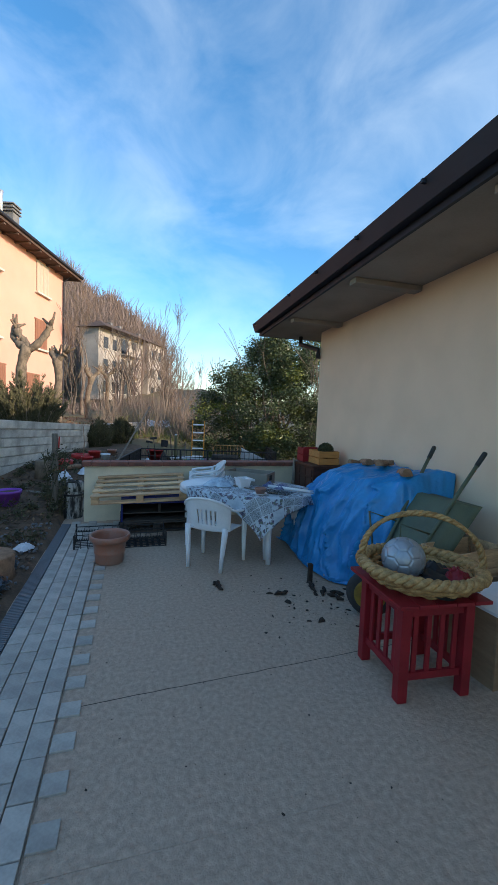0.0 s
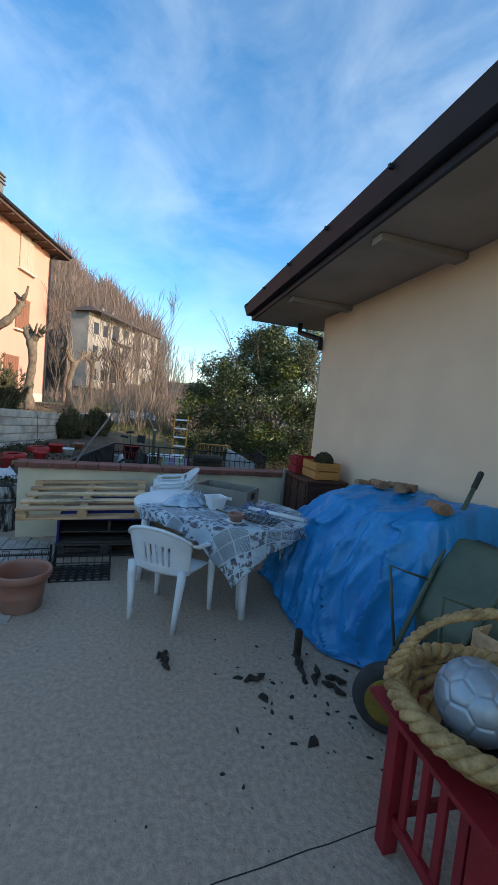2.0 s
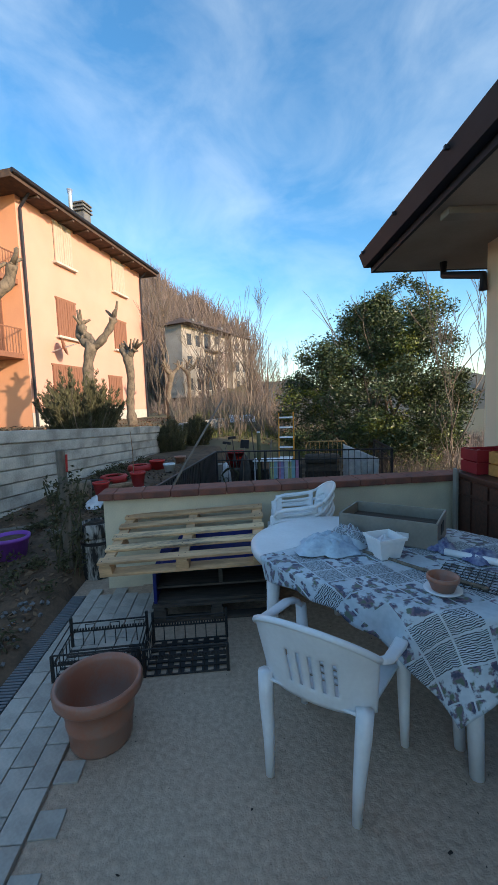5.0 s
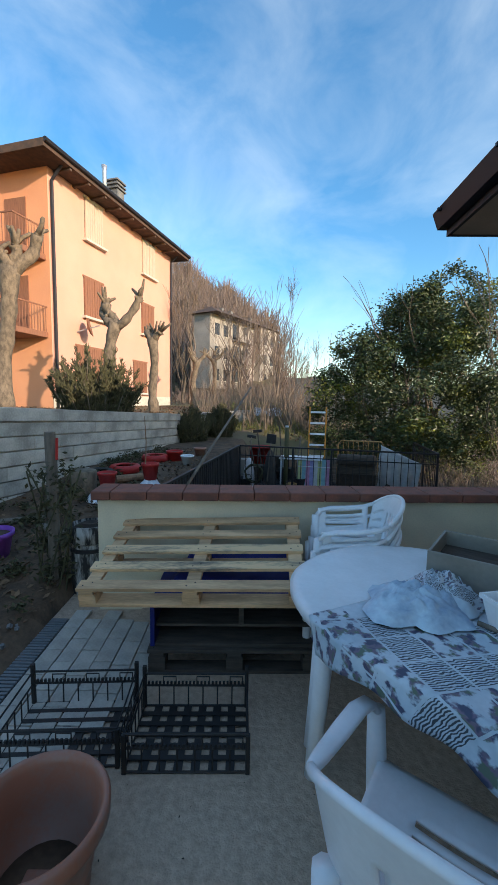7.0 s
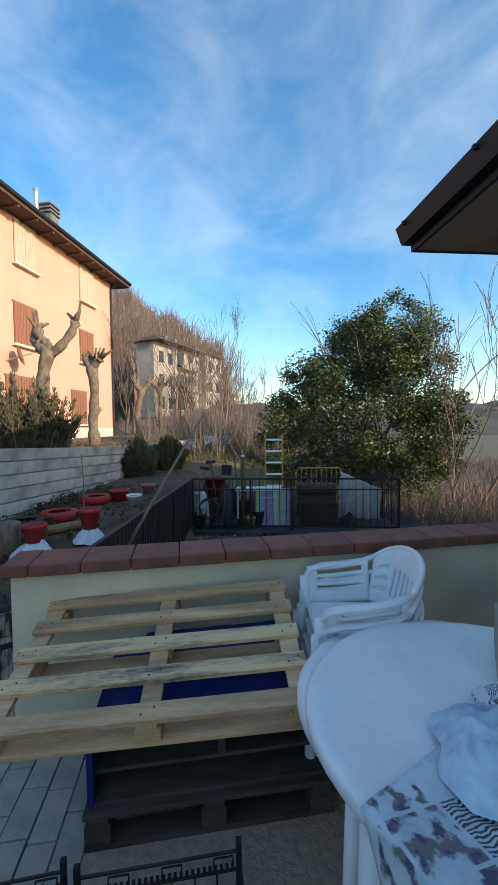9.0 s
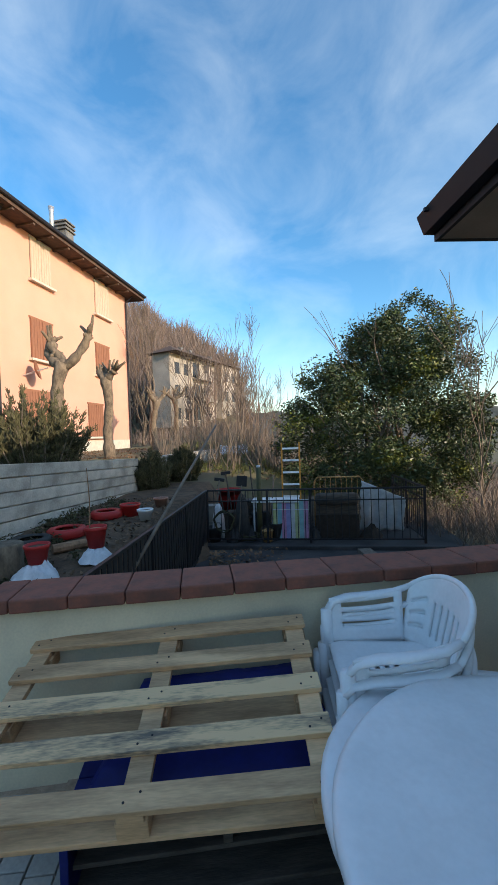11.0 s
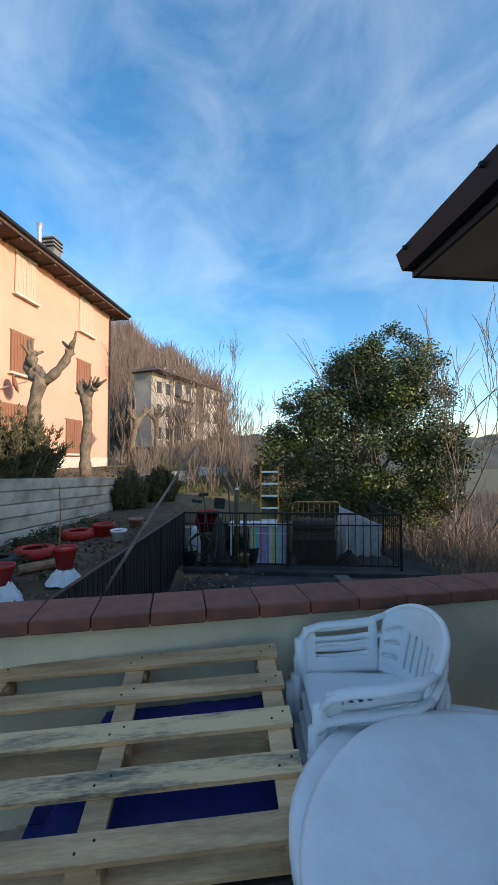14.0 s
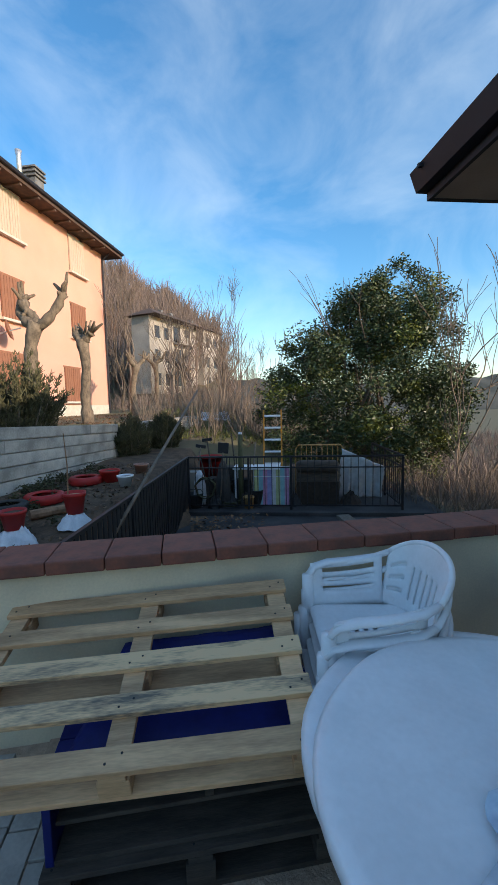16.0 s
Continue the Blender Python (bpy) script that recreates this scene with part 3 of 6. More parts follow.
# ---- the neighbouring house ----
def neighbour():
    A, B = Vector((-6.935, 18.21)), Vector((-4.28, 27.2))      # near and far corner of the sunny side
    u = (B - A).normalized()
    L = (B - A).length / 0.955
    ang = math.atan2(u.y, u.x)
    m = Matrix.Translation((A.x, A.y, 0.19)) @ Matrix.Rotation(ang, 4, "Z") @ Matrix.Diagonal((0.955, 0.955, 0.905, 1))   # x along the side, y into the house
    h = thing("apartment_house", "three-storey apricot rendered house with balconies and wooden shutters", "house", m)
    z0, z1, D = 0.9, 10.55, 12.0
    part("wall", box(0, L, 0, D, z0, z1), M_YHOUSE, h)
    part("front_wall", box(-0.006, -0.002, 0.0, D, z0, z1), M_YHOUSE2, h, "deep orange rendered front wall")
    part("front_bay", box(-1.3, -0.008, 4.3, D, z0, z1), M_YHOUSE2, h, "projecting orange bay")
    part("plinth", box(-0.02, L + 0.02, -0.03, 0.0, z0, z0 + 0.65), M_STONE, h)
    # hipped roof
    bm = bmesh.new()
    o = 0.84
    zz = z1 - 0.12
    base = [(-o - 0.2, -o), (L + o, -o), (L + o, D + o), (-o - 0.2, D + o)]
    lo = [bm.verts.new((x, y, zz)) for x, y in base]
    hi = [bm.verts.new((x, y, zz + 0.28)) for x, y in base]
    r0, r1 = bm.verts.new((4.2, D / 2, zz + 2.2)), bm.verts.new((L - 4.2, D / 2, zz + 2.2))
    bm.faces.new(lo[::-1])
    for i in range(4):
        bm.faces.new((lo[i], lo[(i + 1) % 4], hi[(i + 1) % 4], hi[i]))
    bm.faces.new((hi[0], hi[1], r1, r0))
    bm.faces.new((hi[2], hi[3], r0, r1))
    bm.faces.new((hi[1], hi[2], r1))
    bm.faces.new((hi[3], hi[0], r0))
    roof = part("roof", bm, M_ROOFTILE, h, "brown tiled hipped roof")
    part("gutter", tube([(-o - 0.2, -o - 0.05, zz + 0.22), (L + o, -o - 0.05, zz + 0.22)], 0.09, 8), M_FASCIA, h)
    part("chimney", box(4.95, 5.55, 0.35, 0.95, z1 + 0.1, z1 + 2.1), M_ROOFSLAB, roof)
    for k in range(3):
        part("chimney_cap", box(4.87, 5.63, 0.27, 1.03, z1 + 1.65 + 0.19 * k, z1 + 1.73 + 0.19 * k, 0.01), M_ROOFSLAB, roof)
    part("flue", tube([(4.1, 0.45, z1 + 0.1), (4.1, 0.45, z1 + 2.0), (4.1, 0.45, z1 + 2.25)], [0.1, 0.1, 0.14], 10), M_ALU, roof, "shiny steel flue", True)
    aerial = part("aerial", tube([(-1.44, 1.25, 7.1), (-1.44, 1.25, 11.05)], 0.03, 6), M_ALU, h, "white television aerial mast on the balcony")
    part("boom", tube([(-1.42, 0.95, 10.9), (-1.3, 2.75, 11.05)], 0.018, 6), M_ALU, aerial)
    for k in range(12):
        y = 1.05 + 0.145 * k
        part("rod", tube([(-1.64, y, 10.9 + 0.083 * (y - 0.95)), (-1.12, y, 10.9 + 0.083 * (y - 0.95))], 0.009, 5), M_ALU, aerial)
    part("rear_chimney", box(1.2, 1.8, 5.0, 5.6, z1 + 0.1, z1 + 2.4), M_ROOFSLAB, roof)
    for k in range(9):
        part("rafter_end", box(0.3 + k * 1.05, 0.42 + k * 1.05, -o + 0.06, -0.002, zz - 0.1, zz - 0.002), M_ROOFTILE, roof)
    part("downpipe", tube([(0.12, -0.6, z1 - 0.05), (0.12, -0.1, z1 - 0.6), (0.12, -0.1, z0)], 0.06, 8), M_FASCIA, h)
    part("far_downpipe", tube([(L - 0.1, -0.6, z1 - 0.05), (L - 0.1, -0.1, z1 - 0.5), (L - 0.1, -0.1, z0)], 0.05, 8), M_FASCIA, h)

    def window(x, z, w, hh, material, shutters=True, sill=True, halves=2):
        win = part("window", box(x - w / 2, x + w / 2, -0.012, 0.0, z, z + hh), M_DARKWIN, h)
        part("frame", box(x - w / 2 - 0.06, x + w / 2 + 0.06, -0.05, -0.012, z + hh, z + hh + 0.08), M_STONE if material is M_SHUTTER_PALE else M_SHUTTER, win)
        for s in range(halves):
            xa = x - w / 2 + s * w / halves
            nb = max(3, int(w / halves / 0.14))
            sh = part("shutter", box(xa + 0.012, xa + w / halves - 0.012, -0.05, -0.012, z, z + hh), material, win)
            for b_ in range(nb):
                bw = (w / halves - 0.03) / nb
                part("board", box(xa + 0.015 + b_ * bw + 0.008, xa + 0.015 + (b_ + 1) * bw - 0.008, -0.066, -0.05, z + 0.01, z + hh - 0.01), material, sh)
        if sill:
            part("sill", box(x - w / 2 - 0.14, x + w / 2 + 0.14, -0.2, 0.0, z - 0.1, z), M_STONE, win)

    window(2.64, 8.50, 1.2, 1.78, M_SHUTTER_PALE)
    window(7.24, 8.45, 1.3, 1.76, M_SHUTTER_PALE)
    window(2.54, 5.10, 1.3, 1.72, M_SHUTTER)
    window(7.11, 5.10, 1.28, 1.70, M_SHUTTER)
    window(2.52, 1.75, 2.35, 1.95, M_SHUTTER, halves=3)
    window(6.28, 1.75, 1.3, 1.72, M_SHUTTER)
    dish = part("satellite_dish", lathe([(0.02, 0), (0.28, 0.05), (0.42, 0.13), (0.40, 0.13), (0.27, 0.065), (0.02, 0.02)], 24, m=Matrix.Translation((1.5, -0.45, 4.5)) @ Matrix.Rotation(radians(75), 4, "X") @ Matrix.Rotation(radians(30), 4, "Y")), M_SHUTTER, h, "rust-red satellite dish", True)
    part("dish_arm", tube([(1.4, 0, 4.3), (1.5, -0.5, 4.45), (1.65, -0.95, 4.6)], 0.03, 6), M_ALU, dish)
    # balconies on the front
    for z in (7.1, 4.05):
        b = part("balcony", box(-1.5, -0.01, 0.15, 4.3, z - 0.22, z, 0.02), M_SHUTTER, h, "brown balcony slab with iron rails")
        part("rail", box(-1.5, -1.46, 0.15, 4.3, z + 0.98, z + 1.03), M_SHUTTER, b)
        part("rail", box(-1.46, -0.02, 0.15, 0.19, z + 0.98, z + 1.03), M_SHUTTER, b)
        for k in range(30):
            part("bar", box(-1.49, -1.47, 0.2 + k * 0.138, 0.22 + k * 0.138, z, z + 0.98), M_SHUTTER, b)
        for k in range(10):
            part("bar", box(-1.35 + k * 0.138, -1.33 + k * 0.138, 0.16, 0.18, z, z + 0.98), M_SHUTTER, b)
        part("door", box(-0.05, -0.012, 1.0, 2.0, z, z + 2.3), M_SHUTTER, h, "brown shuttered balcony door")
        part("door", box(-0.05, -0.012, 2.7, 3.7, z, z + 2.3), M_SHUTTER_PALE, h)
    part("garage_door", box(-0.05, -0.012, 2.2, 3.9, z0 + 0.3, z0 + 2.6), M_SHUTTER, h)
    return h


neighbour()


def far_house():
    m = Matrix.Translation((-3.2, 40.0, 0.42)) @ Matrix.Rotation(radians(58.8), 4, "Z") @ Matrix.Scale(0.72, 4)
    h = thing("far_house", "grey three-storey house with balconies below a wooded hill", "house", m)
    z0, z1 = 3.0, 12.3
    L, D, Q = 16.3, 2.6, 5.2
    part("wall", box(0, L, 0, D, z0, z1), M_FARHOUSE, h)
    part("end_bay", box(L - Q, L, -1.0, -0.004, z0, z1 - 0.05), M_FARHOUSE, h)
    bm = bmesh.new()
    for x, y, z in ((-0.6, -1.5, z1), (L + 0.6, -1.5, z1), (L + 0.6, D + 0.6, z1), (-0.6, D + 0.6, z1), (2.0, D / 2, z1 + 1.3), (L - 2.0, D / 2, z1 + 1.3)):
        bm.verts.new((x, y, z))
    bm.verts.ensure_lookup_table()
    v = bm.verts
    for f in ((0, 1, 5, 4), (2, 3, 4, 5), (1, 2, 5), (3, 0, 4), (3, 2, 1, 0)):
        bm.faces.new([v[k] for k in f])
    roof = part("roof", bm, M_ROOFTILE, h, "low brown tiled roof")
    for x in (4.0, 6.2, 11.5):
        part("chimney", box(x, x + 0.5, 1.0, 1.5, z1 + 0.3, z1 + 1.5), M_ROOFSLAB, roof)
    for s in range(3):
        zb = z0 + 1.0 + s * 2.9
        for x, y, w, hh in ((1.6, 0.0, 1.0, 1.5), (3.6, 0.0, 1.0, 1.5), (6.0, 0.0, 1.6, 2.0), (8.6, 0.0, 1.2, 2.0), (L - 3.7, -1.0, 1.0, 1.5), (L - 1.5, -1.0, 1.0, 1.5)):
            win = part("window", box(x - w / 2, x + w / 2, y - 0.03, y - 0.002, zb, zb + hh), M_DARKWIN, h)
            part("sill", box(x - w / 2 - 0.1, x + w / 2 + 0.1, y - 0.12, y - 0.031, zb - 0.1, zb), M_STONE, win)
        if s:
            b = part("balcony", box(5.0, 9.6, -1.1, -0.004, zb - 0.35, zb - 0.2), M_FARHOUSE, h)
            part("parapet", box(5.0, 9.6, -1.1, -1.0, zb - 0.2, zb + 0.65), M_FARHOUSE, b)


far_house()


# ---- trees ----
def grow(bm, p, d, r, length, depth, rg, sides=5, spread=0.55, up=0.25, taper=0.62, kids=(2, 3), minr=0.006):
    n = 4
    pts, rad = [p.copy()], [r]
    for i in range(n):
        d = (d + Vector((rg.gauss(0, 0.13), rg.gauss(0, 0.13), rg.gauss(0, 0.1) + up * 0.15))).normalized()
        p = p + d * (length / n)
        pts.append(p.copy())
        rad.append(max(minr, lerp(r, r * taper, (i + 1) / n)))
    tube(pts, rad, sides, bm, caps=False)
    if depth <= 0:
        return
    for k in range(rg.randint(*kids)):
        t = rg.uniform(0.45, 1.0) if k else 1.0
        i = min(n, max(1, round(t * n)))
        side = Vector((rg.gauss(0, 1), rg.gauss(0, 1), rg.gauss(0, 0.4)))
        side = (side - d * side.dot(d)).normalized()
        nd = (d + side * rg.uniform(spread * 0.5, spread * 1.4) + Vector((0, 0, up))).normalized()
        grow(bm, pts[i], nd, max(minr, rad[i] * rg.uniform(0.55, 0.8)), length * rg.uniform(0.6, 0.85), depth - 1, rg, max(3, sides - 1), spread, up, taper, kids, minr)


def bare_tree(seed, h=7.0, depth=4, r=0.14, stems=1, spread=0.5, up=0.3, minr=0.008):
    rg = random.Random(seed)
    bm = bmesh.new()
    for s in range(stems):
        d = Vector((rg.gauss(0, 0.16 * (stems > 1) + 0.03), rg.gauss(0, 0.16 * (stems > 1) + 0.03), 1)).normalized()
        grow(bm, Vector((rg.gauss(0, 0.1) * (stems > 1), rg.gauss(0, 0.1) * (stems > 1), -0.2)), d, r * rg.uniform(0.7, 1), h * 0.36, depth, rg, 6, spread, up, minr=minr)
    return bm


def put_tree(name, bm, m, label, material):
    t = thing(name, label, "tree", m)
    part("trunk", bm, material, t, smooth=True)
    return t


def pollard(m, seed, h, r, arms, lean=None):
    rg = random.Random(seed)
    bm = bmesh.new()
    lean = rg.uniform(-0.08, 0.08) if lean is None else lean
    pts = [Vector((lean * t * t * h + 0.05 * math.sin(t * 7 + seed), 0.06 * math.sin(t * 5), t * h - 0.1 * (t == 0))) for t in [k / 14 for k in range(15)]]
    tube(pts, [r * lerp(1.3, 0.9, smooth01(k / 4)) * rg.uniform(0.88, 1.14) * (1 + 0.3 * smooth01((k - 11) / 3)) for k in range(15)], 10, bm)
    for a, l, lift in arms:
        p, d = pts[-1] - Vector((0, 0, 0.1)), Vector((math.cos(a), math.sin(a), lift)).normalized()
        q, rr = [p.copy()], [r * 0.85]
        for k in range(8):
            d = (d + Vector((rg.gauss(0, 0.2), rg.gauss(0, 0.2), 0.06))).normalized()
            p = p + d * l / 8
            q.append(p.copy())
            rr.append(r * lerp(0.8, 0.55, k / 7) * rg.uniform(0.82, 1.2) * (1.5 if k == 7 else 1))
        tube(q, rr, 8, bm)
        for s in range(7):
            at = p if s < 4 else q[rg.randint(3, 7)]
            dd = (d * 0.6 + Vector((rg.gauss(0, 0.6), rg.gauss(0, 0.6), rg.uniform(0.2, 1.0)))).normalized()
            e = at + dd * (0.22 + 0.3 * rg.random()) * (1.0 if s < 4 else 0.5)
            tube([at - dd * 0.05, (at + e) / 2 + Vector((rg.gauss(0, 0.03), 0, 0.03)), e, e + dd * 0.012], [r * 0.42, r * 0.27, r * 0.2, r * 0.1], 6, bm)
    t = thing("pollarded_tree", "pollarded bare tree with knobbly stubs on the upper terrace", "tree", m, "pollarded trees")
    ob = part("trunk", bm, M_BARK, t, smooth=True)
    return t


def at_ground(x, y, rz=0, dz=0.0):
    return Matrix.Translation((x, y, height(x, y) + dz)) @ Matrix.Rotation(rz, 4, "Z")


# ---- placing the trees ----
pollard(at_ground(-6.25, 14.0), 3, 3.75, 0.215, ((0.05, 1.25, 0.75), (0.5, 0.7, 1.6), (2.9, 0.75, 0.9), (4.4, 0.5, 1.1)), 0.1)
pollard(at_ground(-3.73, 14.6), 5, 2.5, 0.165, ((3.05, 1.2, 0.55), (2.3, 0.8, 1.5), (-0.1, 1.1, 0.62)), 0.16)
pollard(at_ground(-2.76, 16.4), 9, 2.45, 0.15, ((2.8, 0.45, 0.9), (0.3, 0.45, 0.9), (1.5, 0.4, 1.2)))
for i, (x, y, h_, r_) in enumerate(((-2.36, 23, 2.3, 0.15), (-1.49, 26, 2.5, 0.13))):
    pollard(at_ground(x, y), 20 + i, h_, r_, ((0.2, 0.5, 0.8), (2.0, 0.6, 1.0), (3.9, 0.5, 0.8)))

BARE = [bare_tree(40 + k, 6.4 + 0.6 * k, 5, 0.11, 1 + (k % 2), 0.45, 0.4, 0.010) for k in range(3)]
BARE = [put_tree("bare_tree", b, at_ground(x, y), "bare winter tree with thin upright branches", M_TWIG) for b, (x, y) in zip(BARE, ((-3.8, 29), (-0.2, 36), (2.6, 33)))]
for k in range(26):
    a = rnd.uniform(0, 6.28)
    y = rnd.uniform(30, 62)
    x = rnd.uniform(-7, 16) * (y / 50)
    if (-9 < x < -1 and y > 38) or (x < -1 and rnd.random() < 0.4):
        continue
    if -0.13 < (x - 0.3) / (y - 4) < 0.07 and rnd.random() < 0.75:
        continue
    copy_thing(BARE[k % 3], at_ground(x, y, a) @ Matrix.Scale(rnd.uniform(0.5, 0.78), 4))
for k in range(34):
    x, y = rnd.uniform(0.5, 9.5), rnd.uniform(27, 46)
    if -0.13 < (x * y / 36 - 0.3) / (y - 4) < 0.07 and rnd.random() < 0.75:
        continue
    copy_thing(BARE[k % 3], at_ground(x * y / 36, y, rnd.uniform(0, 6.28)) @ Matrix.Scale(rnd.uniform(0.5, 0.78), 4))
put_tree("bare_tree", bare_tree(47, 8.0, 5, 0.17, 1, 0.42, 0.5, 0.012), at_ground(-3.2, 28.0), "tall bare tree with a grey trunk beside the apartment house", M_TWIG)
put_tree("bare_tree", bare_tree(52, 6.0, 5, 0.12, 1, 0.5, 0.35, 0.012), at_ground(-0.9, 30.5), "bare tree with spreading branches on the lawn", M_TWIG)
# slender bare tree close to the house
put_tree("bare_sapling", bare_tree(77, 7.0, 4, 0.065, 2, 0.42, 0.45, 0.006), Matrix.Translation((6.7, 12.7, -1.7)), "slender bare tree with several stems", M_TWIG)
put_tree("bare_sapling", bare_tree(83, 3.6, 3, 0.04, 3, 0.8, 0.15, 0.005), Matrix.Translation((6.3, 11.6, -1.6)), "low bare shrub with tangled stems", M_TWIG)
put_tree("bare_birch", bare_tree(90, 7.6, 4, 0.08, 1, 0.40, 0.5, 0.012), Matrix.Translation((4.7, 23.0, -1.5)), "thin bare tree behind the evergreen", M_TWIG)
put_tree("bare_birch", bare_tree(92, 8.6, 4, 0.09, 2, 0.40, 0.5, 0.012), Matrix.Translation((8.5, 22.5, -2.2)), "thin bare tree behind the evergreen", M_TWIG)
put_tree("bare_birch", bare_tree(95, 6.4, 4, 0.08, 2, 0.40, 0.5, 0.012), Matrix.Translation((1.5, 24.0, 0.3)), "thin bare tree beside the grassy slope", M_TWIG)


def leaves(bm, centre, radius, count, size, rg, flat=0.8, shell=0.45):
    """Loose leaf blades in an uneven clump."""
    for _ in range(count):
        d = Vector((rg.gauss(0, 1), rg.gauss(0, 1), rg.gauss(0, 1))).normalized()
        p = centre + Vector((d.x, d.y, d.z * flat)) * radius * rg.uniform(shell, 1.0)
        a = Vector((rg.gauss(0, 1), rg.gauss(0, 1), rg.gauss(0, 0.6))).normalized()
        b = a.orthogonal().normalized()
        b = (b * math.cos(1.7 * rg.random()) + a.cross(b) * math.sin(1.7 * rg.random())).normalized()
        s = size * rg.uniform(0.7, 1.3)
        w = s * 0.42
        bm.faces.new([bm.verts.new(q) for q in (p - a * s, p + b * w, p + a * s, p - b * w)])


def evergreen():
    rg = random.Random(12)
    base = Vector((5.35, 15.0, -1.1))
    t = thing("evergreen_tree", "dense glossy evergreen tree with an uneven crown", "tree", Matrix.Translation(base))
    bm = bmesh.new()
    for k in range(6):
        a = k * 1.05
        grow(bm, Vector((0.15 * math.cos(a), 0.15 * math.sin(a), -0.2)), Vector((0.45 * math.cos(a), 0.45 * math.sin(a), 1)).normalized(), 0.11, 2.6, 3, rg, 6, 0.6, 0.3)
    part("trunk", bm, M_TWIG, t, smooth=True)
    # clumps: (x, y, z, radius) in the crown's outline
    clumps = []
    for _ in range(430):
        a, q = rg.uniform(0, 6.283), rg.random() ** 0.42
        z = rg.uniform(0.5, 5.7)
        half = 3.0 * math.sin(math.pi * min(1, max(0.08, (z + 1.6) / 8.0))) ** 0.7
        shift = 0.55 * (z - 3) / 3
        if z > 3.6 and math.cos(a) * q > 0.55 and rg.random() < 0.65:
            continue
        x, y = half * q * math.cos(a) + shift, half * q * math.sin(a) * 0.8
        clumps.append((x, y, z, rg.uniform(0.32, 0.62)))
    clumps += [(1.5 + 0.25 * k, rg.gauss(0, 0.3), 6.0 - 0.15 * k, 0.42) for k in range(4)] + [(0.9, 0, 6.45, 0.38), (1.4, 0.1, 6.3, 0.35), (0.5, 0.2, 6.2, 0.42)]
    bm, by = bmesh.new(), bmesh.new()
    for k, (x, y, z, r) in enumerate(clumps):
        leaves(by if k % 7 == 3 else bm, Vector((x, y, z)), r, 300, 0.047, rg, 0.75, 0.25)
    part("crown", bm, M_LEAF, t, "dark glossy leaves")
    part("sunny_crown", by, M_LEAFY, t, "yellow-green leaves")


evergreen()


def conifer_shrub(m, seed, h, w, label):
    rg = random.Random(seed)
    t = thing("conifer_shrub", label, "shrub", m)
    bm, bl = bmesh.new(), bmesh.new()
    for k in range(120):
        a, lean = rg.uniform(0, 6.283), rg.random() ** 0.7
        base = Vector((math.cos(a) * lean * w * 0.30, math.sin(a) * lean * w * 0.30, 0.0))
        d = Vector((math.cos(a) * lean * 0.75, math.sin(a) * lean * 0.75, 1.0)).normalized()
        ln = h * (1.0 - 0.45 * lean) * rg.uniform(0.55, 1.0)
        pts = [base + d * ln * s + Vector((rg.gauss(0, 0.02), rg.gauss(0, 0.02), 0.12 * s * s)) for s in (0, 0.35, 0.7, 1.0)]
        tube(pts, [0.016, 0.011, 0.008, 0.003], 4, bm, False)
        for s in range(70):
            q = rg.uniform(0.12, 1.0)
            p = pts[0].lerp(pts[3], q) + Vector((rg.gauss(0, 0.045), rg.gauss(0, 0.045), rg.gauss(0, 0.03))) * (1.4 - q)
            for _ in range(3):
                e = (d * 1.1 + Vector((rg.gauss(0, 0.6), rg.gauss(0, 0.6), rg.gauss(0.3, 0.4)))).normalized()
                b = e.orthogonal().normalized() * 0.009
                ln2 = rg.uniform(0.04, 0.10)
                bl.faces.new([bl.verts.new(v) for v in (p - b, p + b, p + e * ln2 + b * 0.3, p + e * ln2 - b * 0.3)])
    part("branchwork", bm, M_TWIG, t)
    part("foliage", bl, M_FIR, t)


conifer_shrub(at_ground(-2.42, 10.5, 0, -0.25), 4, 1.5, 1.35, "dark green juniper shrub on the retaining wall")
conifer_shrub(at_ground(-1.05, 13.0, 0, -0.1), 6, 0.9, 0.75, "dark ivy-like shrub at the end of the wall")
conifer_shrub(at_ground(-0.35, 13.8, 0, -0.1), 8, 0.9, 0.5, "small dark shrub beside the garden wall")


